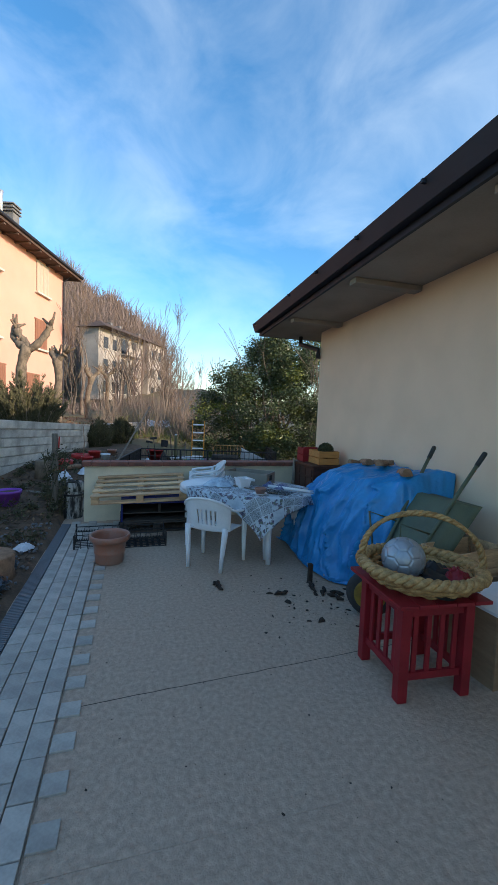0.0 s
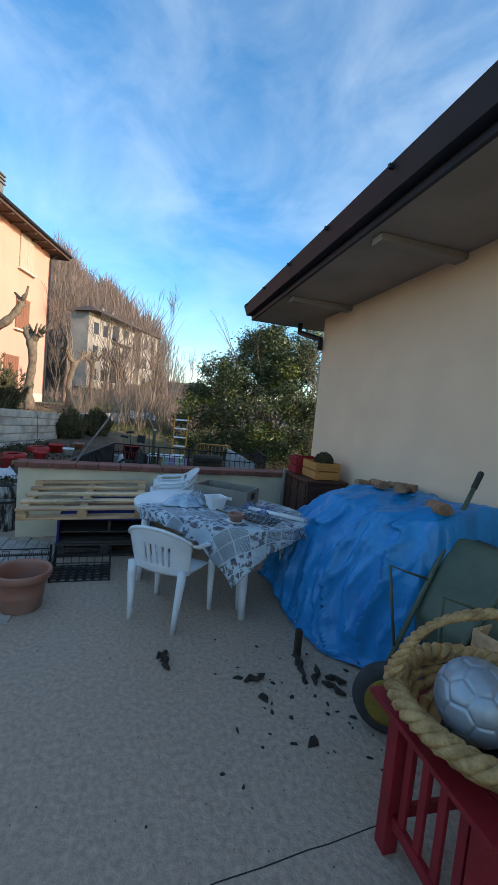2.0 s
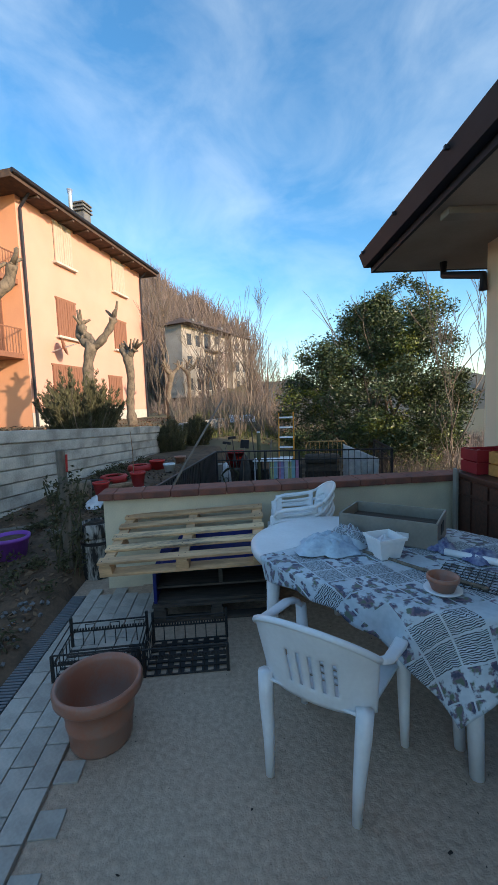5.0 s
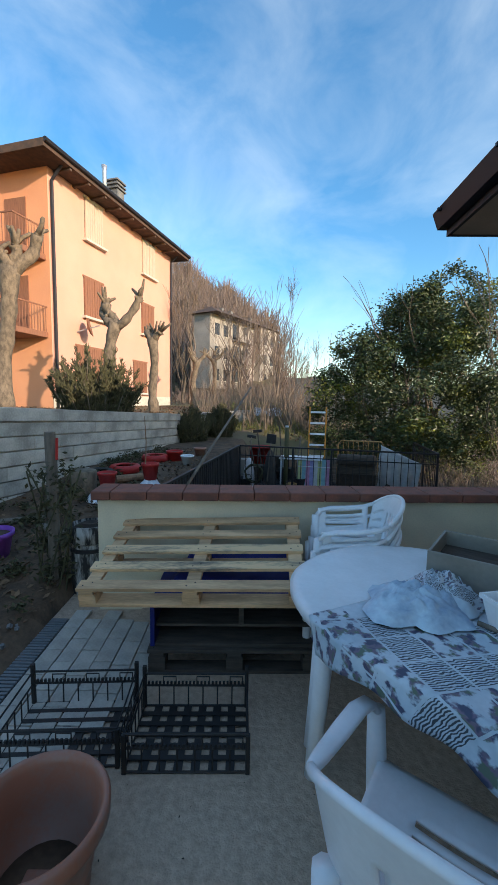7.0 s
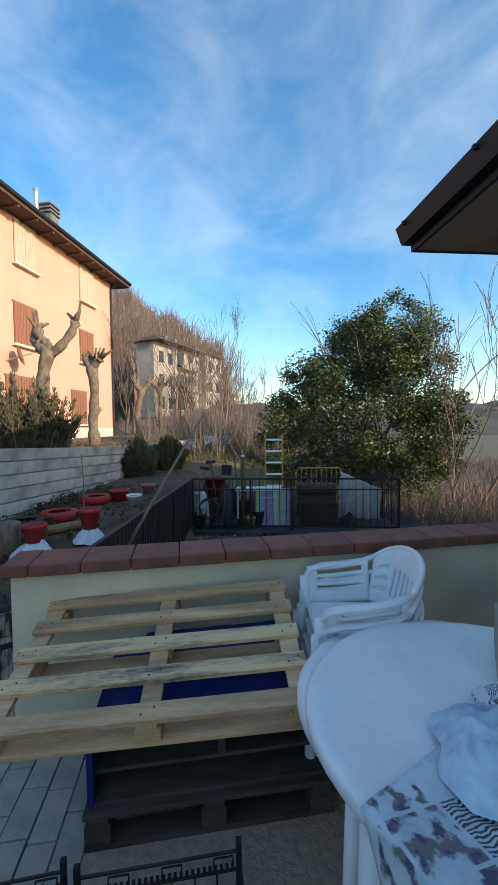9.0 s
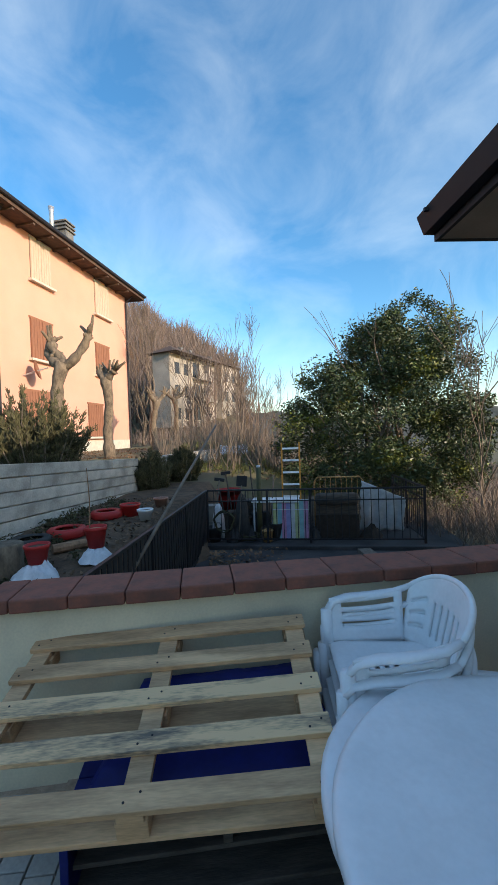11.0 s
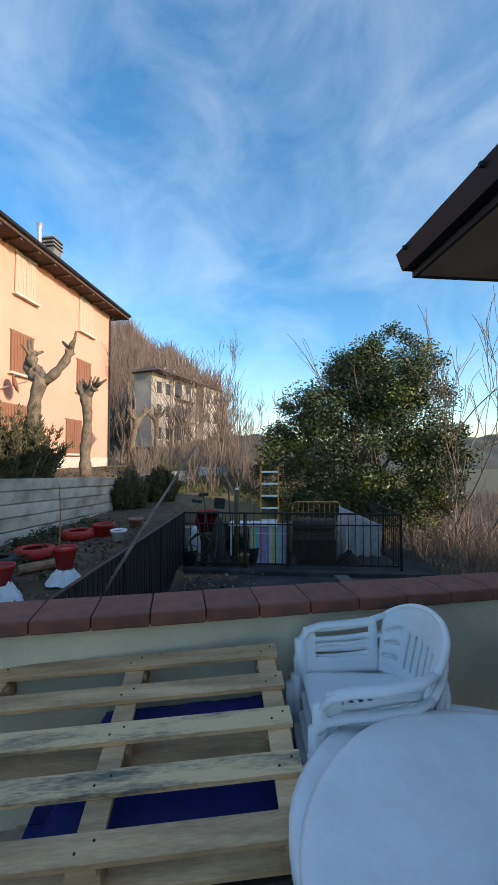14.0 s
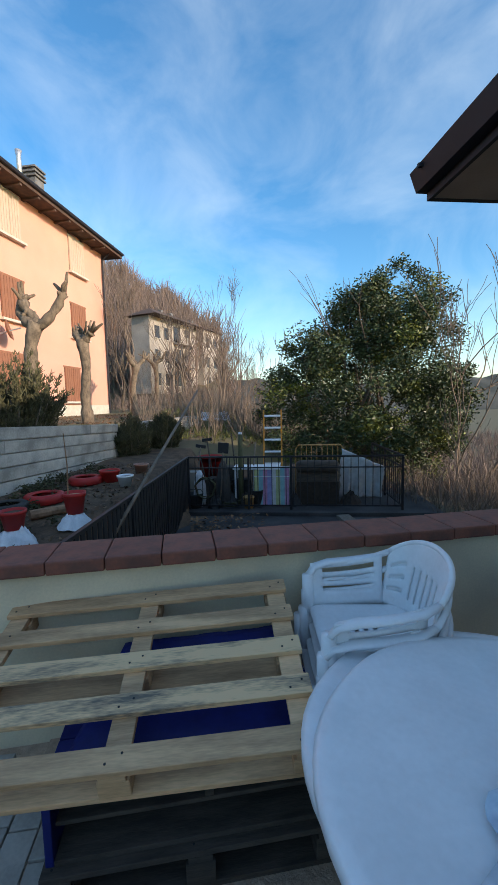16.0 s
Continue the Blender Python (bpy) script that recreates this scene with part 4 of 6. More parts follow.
def far_woods():
    rg = random.Random(31)
    bm = bmesh.new()
    for _ in range(4600):
        y = 36 + 174 * rg.random() ** 1.4
        x = rg.uniform(-75, 60) * (y / 100)
        z = height(x, y)
        if z < -17 or (-9 < x < 12 and y < 62 and rg.random() < 0.8) or (x < -4 and y < 42):
            continue
        h_ = rg.uniform(6, 11)
        for k in range(12):
            a = rg.uniform(0, 6.28)
            d = Vector((math.cos(a) * (0.08 if k == 0 else 0.6), math.sin(a) * (0.08 if k == 0 else 0.6), 1)) * h_ * (0.75 if k == 0 else rg.uniform(0.22, 0.5))
            s = Vector((x, y, z)) + Vector((0, 0, h_ * 0.4 * (k > 0) * rg.random()))
            wv = Vector((math.cos(a + 1.57), math.sin(a + 1.57), 0)) * (0.0022 if k == 0 else 0.0012) * min(y, 80)
            bm.faces.new([bm.verts.new(v) for v in (s - wv, s + wv, s + d + wv * 0.2, s + d - wv * 0.2)])
            wv = Vector((1, 0, 0)) * (0.0020 if k == 0 else 0.0011) * min(y, 80)
            bm.faces.new([bm.verts.new(v) for v in (s - wv, s + wv, s + d + wv * 0.2, s + d - wv * 0.2)])
    ob = part("far_woods", bm, M_FARTWIG)
    tagged(ob, "bare brown woods on the hillside", "woods", kind="stuff")
    hill = sheet(80, 8, lambda u, v: (lerp(60, 900, u), 620 - 180 * u + 260 * v, -30 + v * (62 + 26 * fbm(u * 5, 1.3) + 30 * u)))
    tagged(part("backdrop_hill", hill, M_HAZE, smooth=True), "far hazy wooded hill across the valley", "hill", kind="structure")


far_woods()


def undergrowth():
    """Fine bare scrub over the slopes, dry grass and dead leaves on the open ground."""
    rg = random.Random(57)

    def sprays(n, place, hh, w, twigs, lean):
        verts, faces = [], []
        for _ in range(n):
            x, y = place()
            z = height(x, y) - 0.05
            h_ = rg.uniform(*hh)
            for _ in range(twigs):
                a, b = rg.uniform(0, 6.283), rg.uniform(0, 6.283)
                l_ = lean * rg.random()
                s = h_ * rg.uniform(0.5, 1.0)
                q = s * rg.uniform(0.0, 0.45)
                p = Vector((x + 0.25 * l_ * q * math.cos(a), y + 0.25 * l_ * q * math.sin(a), z + q))
                e = p + Vector((math.cos(a) * l_, math.sin(a) * l_, 1.0)) * (s - q)
                mid = p.lerp(e, 0.5) + Vector((rg.gauss(0, 0.04), rg.gauss(0, 0.04), 0)) * s
                d = Vector((math.cos(b), math.sin(b), 0)) * w * rg.uniform(0.6, 1.3)
                k = len(verts)
                verts += [p - d, p + d, mid + d * 0.7, mid - d * 0.7, e]
                faces += [(k, k + 1, k + 2, k + 3), (k + 3, k + 2, k + 4)]
        return verts, faces

    def stuff(name, data, material, label, category):
        me = bpy.data.meshes.new(name)
        me.from_pydata([tuple(v) for v in data[0]], [], data[1])
        me.materials.append(material)
        tagged(new(name, me), label, category, kind="stuff")

    def hillside():
        y = rg.uniform(27, 58)
        return rg.uniform(-0.16, 0.26) * y, y

    def valley():
        y = rg.uniform(12, 46)
        return max(5.6, rg.uniform(0.28, 1.0) * y + 2.5), y

    def near():
        y = rg.uniform(14.5, 27)
        return rg.uniform(-1.2, 3.0 + 0.12 * (y - 14)), y
    stuff("hillside_scrub", sprays(650, hillside, (0.4, 1.9), 0.010, 13, 1.0), M_FARTWIG, "fine bare brown scrub and saplings on the hillside", "scrub")
    stuff("valley_scrub", sprays(2600, valley, (0.4, 2.0), 0.008, 13, 1.1), M_FARTWIG, "tangled bare scrub on the slope below the house", "scrub")
    stuff("valley_woods", sprays(2600, lambda: (lambda q: (rg.uniform(0.34, 1.1) * q + 3, q))(rg.uniform(44, 170)), (2.0, 6.5), 0.05, 11, 0.55), M_FARTWIG, "bare woods and scrub across the valley floor", "woods")
    stuff("slope_scrub", sprays(900, lambda: (rg.uniform(4.35, 9.0), rg.uniform(6.5, 14.0)), (0.3, 1.25), 0.005, 12, 1.0), M_TWIG, "low bare scrub on the slope beside the terrace", "scrub")
    dry = mat("winter_grass", (0.20, 0.17, 0.07), (0.10, 0.13, 0.035), 0.9, 0.7, 9, 0.0, per_piece=0.35, islands=True)
    stuff("grass_tufts", sprays(2600, near, (0.08, 0.32), 0.006, 11, 0.9), dry, "rough winter grass on the bank beyond the yard", "grass")
    stuff("bank_scrub", sprays(240, near, (0.5, 2.2), 0.007, 12, 0.7), M_TWIG, "thin bare brambles on the bank beyond the yard", "scrub")
    bm = bmesh.new()
    leafy = mat("dead_leaf_bank", (0.22, 0.12, 0.06), (0.10, 0.06, 0.035), 0.9, 3, 30, 0.0, per_piece=0.5, islands=True)
    for _ in range(5200):
        y = rg.uniform(11.0, 24)
        x = rg.uniform(-9.5, -1.6) if rg.random() < 0.6 else rg.uniform(-1.2, 2.6)
        if y < 14.2 and x > cwall_x(y) - 0.3:
            continue
        s, a = rg.uniform(0.02, 0.05), rg.uniform(0, 6.28)
        p = Vector((x, y, height(x, y) + 0.04))
        d, e = Vector((math.cos(a), math.sin(a), rg.gauss(0, 0.4))) * s, Vector((-math.sin(a), math.cos(a), rg.gauss(0, 0.4))) * s * 0.6
        bm.faces.new([bm.verts.new(q) for q in (p - d, p + e, p + d, p - e)])
    for _ in range(900):
        x, y = 0.25 + abs(rg.gauss(0, 0.5)), rg.uniform(7.5, 10.6)
        s, a = rg.uniform(0.02, 0.045), rg.uniform(0, 6.28)
        p = Vector((x, y, -0.36))
        d, e = Vector((math.cos(a), math.sin(a), rg.gauss(0, 0.3))) * s, Vector((-math.sin(a), math.cos(a), rg.gauss(0, 0.3))) * s * 0.6
        bm.faces.new([bm.verts.new(q) for q in (p - d, p + e, p + d, p - e)])
    tagged(part("leaf_litter", bm, leafy), "brown dead leaves on the yard and the bank", "leaves", kind="stuff")


undergrowth()


# ---- patio furniture ----
def plastic_chair(m, label, group="", side_slots=False):
    """A one-piece plastic armchair that faces local +y."""
    c = thing("plastic_chair", label, "chair", m, group)
    # seat with five slots
    bm = sheet(24, 20, lambda u, v: (lerp(-0.235, 0.235, u) * lerp(0.92, 1.06, v), lerp(-0.20, 0.25, v), 0.425 - 0.022 * math.sin(math.pi * u) * math.sin(math.pi * v) - 0.05 * max(0, v - 0.86) ** 1.5 * 6 + 0.035 * max(0, 0.12 - v) * 6))
    bm.faces.ensure_lookup_table()
    cut = [bm.faces[j * 24 + i] for j in range(7, 14) for i in range(7, 17) if j % 2 == 1]
    bmesh.ops.delete(bm, geom=cut, context="FACES")
    solid(part("seat", bm, M_WHITE, c, smooth=True), 0.012)

    def back(u, v):
        s = 2 * u - 1
        crown = 0.055 * (1 - s * s) * v
        return (0.272 * math.sin(s * 1.25) / math.sin(1.25) * lerp(0.93, 1.03, v), -0.215 - 0.085 * v + 0.125 * s * s * (0.75 + 0.25 * v), lerp(0.425, 0.735, v) + crown - 0.055 * s * s * v)
    bm = sheet(40, 20, back)
    bm.faces.ensure_lookup_table()
    cut = [bm.faces[j * 40 + i] for j in range(4, 13) for i in range(13, 29) if i % 3 == 0] + ([] if not side_slots else [bm.faces[j * 40 + i] for j in range(4, 16) for i in list(range(2, 10)) + list(range(31, 38)) if j % 4 == 1])
    bmesh.ops.delete(bm, geom=cut, context="FACES")
    solid(part("backrest", bm, M_WHITE, c, smooth=True), 0.010)
    rim = [back(u / 20, 1.0) for u in range(21)]
    part("back_rim", tube(rim, 0.014, 8), M_WHITE, c, smooth=True)
    for s in (-1, 1):
        a = Vector(back(0.5 + s * 0.5, 1.0))
        pts = [a, a + Vector((s * 0.012, 0.07, -0.03)), Vector((s * 0.295, 0.03, 0.632)), Vector((s * 0.293, 0.14, 0.625)), Vector((s * 0.285, 0.215, 0.605)), Vector((s * 0.272, 0.25, 0.555))]
        ab = bmesh.new()
        ribbon(pts, [0.03, 0.045, 0.056, 0.058, 0.056, 0.05], 0.022, ab)
        part("armrest", ab, M_WHITE, c, smooth=True)
        if side_slots:
            # closed side with long slots
            sb = sheet(18, 9, lambda u, v: (s * (lerp(0.245, 0.288, v) - 0.02 * (1 - u) * v), lerp(-0.13, 0.235, u), lerp(0.42, 0.622 + 0.05 * (1 - u) ** 2, v)))
            sb.faces.ensure_lookup_table()
            bmesh.ops.delete(sb, geom=[sb.faces[j * 18 + i] for j in (3, 5, 7) for i in range(2, 15)], context="FACES")
            solid(part("side_panel", sb, M_WHITE, c, smooth=True), 0.010)
        part("leg", tube([(s * 0.272, 0.25, 0.57), (s * 0.262, 0.245, 0.42), (s * 0.263, 0.250, 0.2), (s * 0.266, 0.256, 0.0)], [0.03, 0.034, 0.026, 0.02], 8), M_WHITE, c, smooth=True)
        part("leg", tube([(s * 0.225, -0.19, 0.47), (s * 0.220, -0.20, 0.36), (s * 0.205, -0.21, 0.17), (s * 0.198, -0.222, 0.0)], [0.036, 0.034, 0.026, 0.02], 8), M_WHITE, c, smooth=True)
    return c


plastic_chair(Matrix.Translation((0.842, 3.875, 0)) @ Matrix.Rotation(radians(52 - 90), 4, "Z") @ Matrix.Scale(0.95, 4), "white plastic armchair pulled up to the table")
CHAIR = plastic_chair(Matrix.Translation((0.995, 5.42, 0)) @ Matrix.Rotation(radians(81), 4, "Z") @ Matrix.Scale(0.94, 4), "white plastic armchair in a stack by the parapet", "stacked armchairs", True)
for k in range(1, 4):
    copy_thing(CHAIR, Matrix.Translation((0.995 + 0.010 * k, 5.42 + 0.003 * k, 0.074 * k)) @ Matrix.Rotation(radians(81 + (k % 2) * 1.2), 4, "Z") @ Matrix.Scale(0.94, 4))

# oval table
T_M = Matrix.Translation((1.315, 4.400, 0)) @ Matrix.Rotation(radians(-45.9), 4, "Z")
TA, TB, TZ = 0.841, 0.578, 0.725


def oval(r, n=64, p=2.35):
    out = []
    for k in range(n):
        t = 2 * math.pi * k / n
        c, s = math.cos(t), math.sin(t)
        out.append((TA * r * math.copysign(abs(c) ** (2 / p), c), TB * r * math.copysign(abs(s) ** (2 / p), s)))
    return out


def table(m, label, inner=(0.0, 0.0), r_=1.0):
    t = thing("garden_table", label, "table", m)
    bm = bmesh.new()
    rings = []
    for r, z in ((0.93, TZ - 0.055), (0.985, TZ - 0.055), (1.0, TZ - 0.04), (1.0, TZ - 0.012), (0.985, TZ - 0.001), (0.95, TZ), (0.90, TZ - 0.003), (0.5, TZ - 0.003), (0.02, TZ - 0.003)):
        rings.append([bm.verts.new((x, y, z)) for x, y in oval(r)])
    for a, b in zip(rings, rings[1:]):
        for k in range(64):
            bm.faces.new((a[k], a[(k + 1) % 64], b[(k + 1) % 64], b[k]))
    bm.faces.new(rings[-1])
    bm.faces.new(rings[0][::-1])
    part("tabletop", bm, M_WHITE, t, smooth=True)
    for sx in (-1, 1):
        for sy in (-1, 1):
            part("leg", tube([(sx * 0.52 + inner[0], sy * 0.37 + inner[1], TZ - 0.05), (sx * 0.535 + inner[0], sy * 0.385 + inner[1], 0.3), (sx * 0.55 + inner[0], sy * 0.395 + inner[1], 0.0 if r_ == 1 else 0.062)], [0.042 * r_, 0.034 * r_, 0.029 * r_], 12), M_WHITE, t, smooth=True)


table(T_M, "oval white plastic garden table half covered by a cloth")
table(Matrix.Translation((0.012, 0.142, -0.062)) @ T_M @ Matrix.Translation((0, 0, 0.0)), "white plastic table nested beneath the other table", (0.0, 0.0), 0.8)


def tablecloth():

    def f(u, v):
        a, b = lerp(-0.44 + 0.24 * v, 0.95, u), lerp(-0.69, 0.76, v)
        x, y = 0.988 * a + 0.156 * b, -0.156 * a + 0.988 * b
        p = 2.35
        r = (abs(x / TA) ** p + abs(y / TB) ** p) ** (1 / p)
        wr = 0.004 * fbm(x * 9, y * 9)
        if r <= 1.0:
            return (x, y, TZ + 0.007 + abs(wr))
        ex, ey = x / r, y / r
        over = math.hypot(x - ex, y - ey)
        d = Vector((ex / TA ** 2, ey / TB ** 2, 0)).normalized()
        ang = math.atan2(ey, ex)
        fold = 0.018 * math.sin(ang * 17) * min(1, over / 0.15)
        out = 0.012 + fold + 0.10 * over
        return (ex + d.x * out, ey + d.y * out, TZ + 0.007 - max(0, over - 0.012) * 0.97)
    bm = sheet(90, 96, f)
    uv = bm.loops.layers.uv.verify()
    for face in bm.faces:
        for loop in face.loops:
            loop[uv].uv = (loop[uv].uv[0] * 1.75, loop[uv].uv[1] * 2.05)
    c = thing("tablecloth", "printed patchwork oilcloth with grey scrolls hanging over the table", "tablecloth", T_M)
    solid(part("cloth", bm, M_CLOTH, c, smooth=True), 0.002, 1.0)


tablecloth()


def t_at(x, y, z=TZ + 0.011, rz=0.0):
    """Pose on the tabletop by world x and y."""
    return Matrix.Translation((x, y, z)) @ Matrix.Rotation(radians(rz), 4, "Z")


def crumpled(name, m, r, h_, material, label, category, seed):
    rg = Vector((seed * 3.1, seed * 1.7, 0))

    def f(u, v):
        a, q = u * 2 * math.pi, v
        rr = r * q * (1 + 0.35 * noise.noise(Vector((math.cos(a) * 1.7, math.sin(a) * 1.7, 0)) + rg))
        z = h_ * (1 - q * q) * (0.75 + 0.6 * abs(noise.noise(Vector((math.cos(a) * q * 4, math.sin(a) * q * 4, 2)) + rg))) + 0.012 * abs(fbm(math.cos(a) * q * 7, math.sin(a) * q * 7, seed))
        return (rr * math.cos(a), rr * math.sin(a), z + 0.004)
    bm = sheet(48, 14, f)
    bmesh.ops.remove_doubles(bm, verts=bm.verts[:], dist=0.0004)
    ob = part(name, bm, material, smooth=True)
    ob.matrix_basis = m
    return tagged(ob, label, category)


M_BLUECLOTH = mat("pale_blue_cloth", (0.50, 0.64, 0.72), (0.26, 0.36, 0.48), 0.6, 9, 50, 0.2)
M_INDIGO = mat("indigo_cloth", (0.06, 0.07, 0.20), (0.30, 0.34, 0.42), 0.6, 14, 60, 0.2)
crumpled("bundled_cloth", t_at(1.00, 4.47), 0.185, 0.08, M_BLUECLOTH, "bundled end of a pale blue cloth on the table", "cloth", 2)
crumpled("bundled_cloth", t_at(1.13, 4.55), 0.14, 0.10, M_CLOTH, "bundled corner of the printed oilcloth on the table", "cloth", 31)
crumpled("printed_rag", t_at(1.72, 4.19), 0.11, 0.05, M_INDIGO, "crumpled indigo printed rag on the table", "cloth", 5)
crumpled("printed_rag", t_at(1.60, 4.33), 0.07, 0.06, M_INDIGO, "crumpled indigo printed rag on the table", "cloth", 9)

# things on the table
gb = thing("grey_case", "open grey metal case with a dark inside on the table", "case", t_at(1.44, 4.62, TZ + 0.012, -37))
W, Dp, H = 0.56, 0.34, 0.15
part("front_panel", box(-W / 2, W / 2, -Dp / 2, -Dp / 2 + 0.012, 0, H, 0.003), M_GREYBOX, gb)
part("back_panel", box(-W / 2, W / 2, Dp / 2 - 0.012, Dp / 2, 0, H, 0.003), M_GREYBOX, gb)
part("side_panel", box(-W / 2, -W / 2 + 0.012, -Dp / 2 + 0.012, Dp / 2 - 0.012, 0, H, 0.003), M_GREYBOX, gb)
part("side_panel", box(W / 2 - 0.012, W / 2, -Dp / 2 + 0.012, Dp / 2 - 0.012, 0, H, 0.003), M_GREYBOX, gb)
part("base", box(-W / 2 + 0.012, W / 2 - 0.012, -Dp / 2 + 0.012, Dp / 2 - 0.012, 0.002, 0.085), M_OLDWOOD, gb)
part("label_plate", box(0.06, 0.13, -Dp / 2 - 0.003, -Dp / 2, 0.05, 0.08), M_WHITE, gb, "small pale label plate")
part("handle_slot", box(W / 2, W / 2 + 0.004, -0.06, 0.04, 0.06, 0.12, 0.001), M_BLACK, gb)

fp = thing("square_planter", "white square plastic planter with crumpled film inside", "planter", t_at(1.26, 4.30, TZ + 0.012, 12))
bm = bmesh.new()
rings = []
for hw, z in ((0.055, 0), (0.075, 0.10), (0.082, 0.10), (0.082, 0.115), (0.074, 0.115), (0.068, 0.095), (0.052, 0.02)):
    rings.append([bm.verts.new(p) for p in ((-hw, -hw, z), (hw, -hw, z), (hw, hw, z), (-hw, hw, z))])
for a, b in zip(rings, rings[1:]):
    for k in range(4):
        bm.faces.new((a[k], a[(k + 1) % 4], b[(k + 1) % 4], b[k]))
bm.faces.new(rings[0][::-1])
bm.faces.new(rings[-1])
part("pot", bm, M_WHITE, fp)
film = crumpled("film", pose(0, 0, 0), 0.055, 0.045, M_PLASTICBAG, "crumpled clear film", "", 7)
film.parent, film.location = fp, (0, 0, 0.06)
del film["label"]

cup = thing("terracotta_saucer", "small terracotta pot on a saucer on the cloth", "pot", t_at(1.34, 3.87))
part("pot", lathe([(0.045, 0.012), (0.062, 0.055), (0.066, 0.056), (0.066, 0.074), (0.058, 0.074), (0.052, 0.05), (0.04, 0.02)], 28), M_TERRA, cup, smooth=True)
part("saucer", lathe([(0.055, 0), (0.078, 0.014), (0.078, 0.018), (0.05, 0.011)], 28), M_WHITE, cup, smooth=True)

wr = thing("wire_rack", "dark wire oven rack lying on the cloth", "rack", t_at(1.56, 3.95, TZ + 0.016, -42))
for k in range(8):
    part("wire", tube([(-0.17, -0.12 + k * 0.034, 0), (0.17, -0.12 + k * 0.034, 0)], 0.0022, 5), M_IRON, wr)
for k in range(12):
    part("cross_wire", tube([(-0.17 + k * 0.031, -0.12, 0.003), (-0.17 + k * 0.031, 0.118, 0.003)], 0.0022, 5), M_IRON, wr)
wt = thing("white_tube", "long white plastic tube lying across the table", "tube", t_at(1.76, 4.07, TZ + 0.03, -46))
part("tube", lathe([(0.012, -0.27), (0.018, -0.27), (0.018, 0.27), (0.012, 0.27)], 16, m=Matrix.Rotation(math.pi / 2, 4, "Y")), M_WHITE, wt, smooth=True)
st = thing("stick", "thin bent wooden stick lying on the cloth", "stick", t_at(1.33, 4.10, TZ + 0.018, -46))
part("twig", tube([(-0.3, 0.05, 0.008), (-0.2, 0.06, 0), (0.0, 0.02, 0), (0.32, -0.03, 0)], [0.009, 0.008, 0.009, 0.011], 7), M_GREYWOOD, st, smooth=True)


# raw pallet propped on a dark one
def pallet(m, label, W=1.36, D=0.80, slats=5, wood=None, lower=False, H=0.12, sw=0.07):
    wood = wood or M_PINE
    p = thing("pallet", label, "pallet", m)
    for k in range(slats):
        y = sw / 2 + (D - sw) * k / (slats - 1)
        part("slat", box(-W / 2, W / 2, y - sw / 2, y + sw / 2, H - 0.02, H, 0.003), M_PINE_STAINED if wood is M_PINE and k in (1, 2) else wood, p)
    for x in (-W / 2 + 0.05, 0.0, W / 2 - 0.05):
        part("stringer", box(x - 0.038, x + 0.038, 0.001, D - 0.001, H - 0.042, H - 0.021, 0.003), wood, p)
        for y in (0.05, D / 2, D - 0.05):
            part("block", box(x - 0.046, x + 0.046, y - 0.047, y + 0.047, 0.0205, H - 0.043, 0.004), wood, p)
    for y in ((0.05, D / 2) if not lower else (0.05, D - 0.05)):
        part("bottom_board", box(-W / 2, W / 2, y - 0.045, y + 0.045, 0, 0.02, 0.003), wood, p)
    for x in (-W / 2 + 0.05, 0.0, W / 2 - 0.05):
        for k in range(slats):
            y = sw / 2 + (D - sw) * k / (slats - 1)
            for dx in (-0.02, 0.022):
                part("nail", lathe([(0.004, 0), (0.004, 0.0015)], 6, m=Matrix.Translation((x + dx, y + dx * 0.6, H))), M_IRON, p)
    return p


pallet(Matrix.Translation((0.087, 5.013, 0.526)) @ Matrix.Rotation(-0.069, 4, "Z") @ Matrix.Rotation(-0.049, 4, "Y") @ Matrix.Rotation(0.2, 4, "X") @ Matrix.Translation((0, 0, -0.12)), "raw pine pallet propped at a slant on a navy crate", 1.2, 0.76, sw=0.075)
dp = Matrix.Translation((0.32, 5.10, 0)) @ Matrix.Rotation(radians(1), 4, "Z")
pallet(dp, "dark weathered pallet lying on the patio floor", 0.94, 0.66, 5, M_OLDWOOD, True, 0.14)
nv = thing("navy_crate", "open-fronted navy blue crate standing on the dark pallet", "crate", dp @ Matrix.Translation((0, 0.03, 0.1405)))
part("side", box(-0.46, -0.435, 0.0, 0.56, 0, 0.235, 0.004), M_NAVY, nv)
part("side", box(0.435, 0.46, 0.0, 0.56, 0, 0.235, 0.004), M_NAVY, nv)
part("bottom", box(-0.434, 0.434, 0.0, 0.56, 0.0, 0.018, 0.003), M_OLDWOOD, nv)
part("back", box(-0.434, 0.434, 0.54, 0.56, 0.0185, 0.22, 0.003), M_OLDWOOD, nv)
part("shelf", box(-0.434, 0.434, 0.03, 0.539, 0.10, 0.115, 0.003), M_OLDWOOD, nv)
part("upright", box(0.02, 0.05, 0.03, 0.10, 0.116, 0.22, 0.003), M_OLDWOOD, nv)
for k in range(3):
    part("lid_board", box(-0.46, 0.46, 0.004 + k * 0.187, 0.186 + k * 0.187, 0.2355, 0.25, 0.004), M_NAVY, nv)
ns = thing("navy_sheet", "folded navy blue plastic sheet lying on the crate", "sheet")
bm = sheet(40, 20, lambda u, v: (lerp(-0.12 + 0.14 * v, 0.74, u), lerp(5.16, 5.68, v), 0.394 + 0.012 * abs(fbm(u * 5, v * 5)) + 0.095 * v * v + 0.01 * u * v))
solid(part("sheet", bm, M_NAVY, ns, smooth=True), 0.003, 1.0)


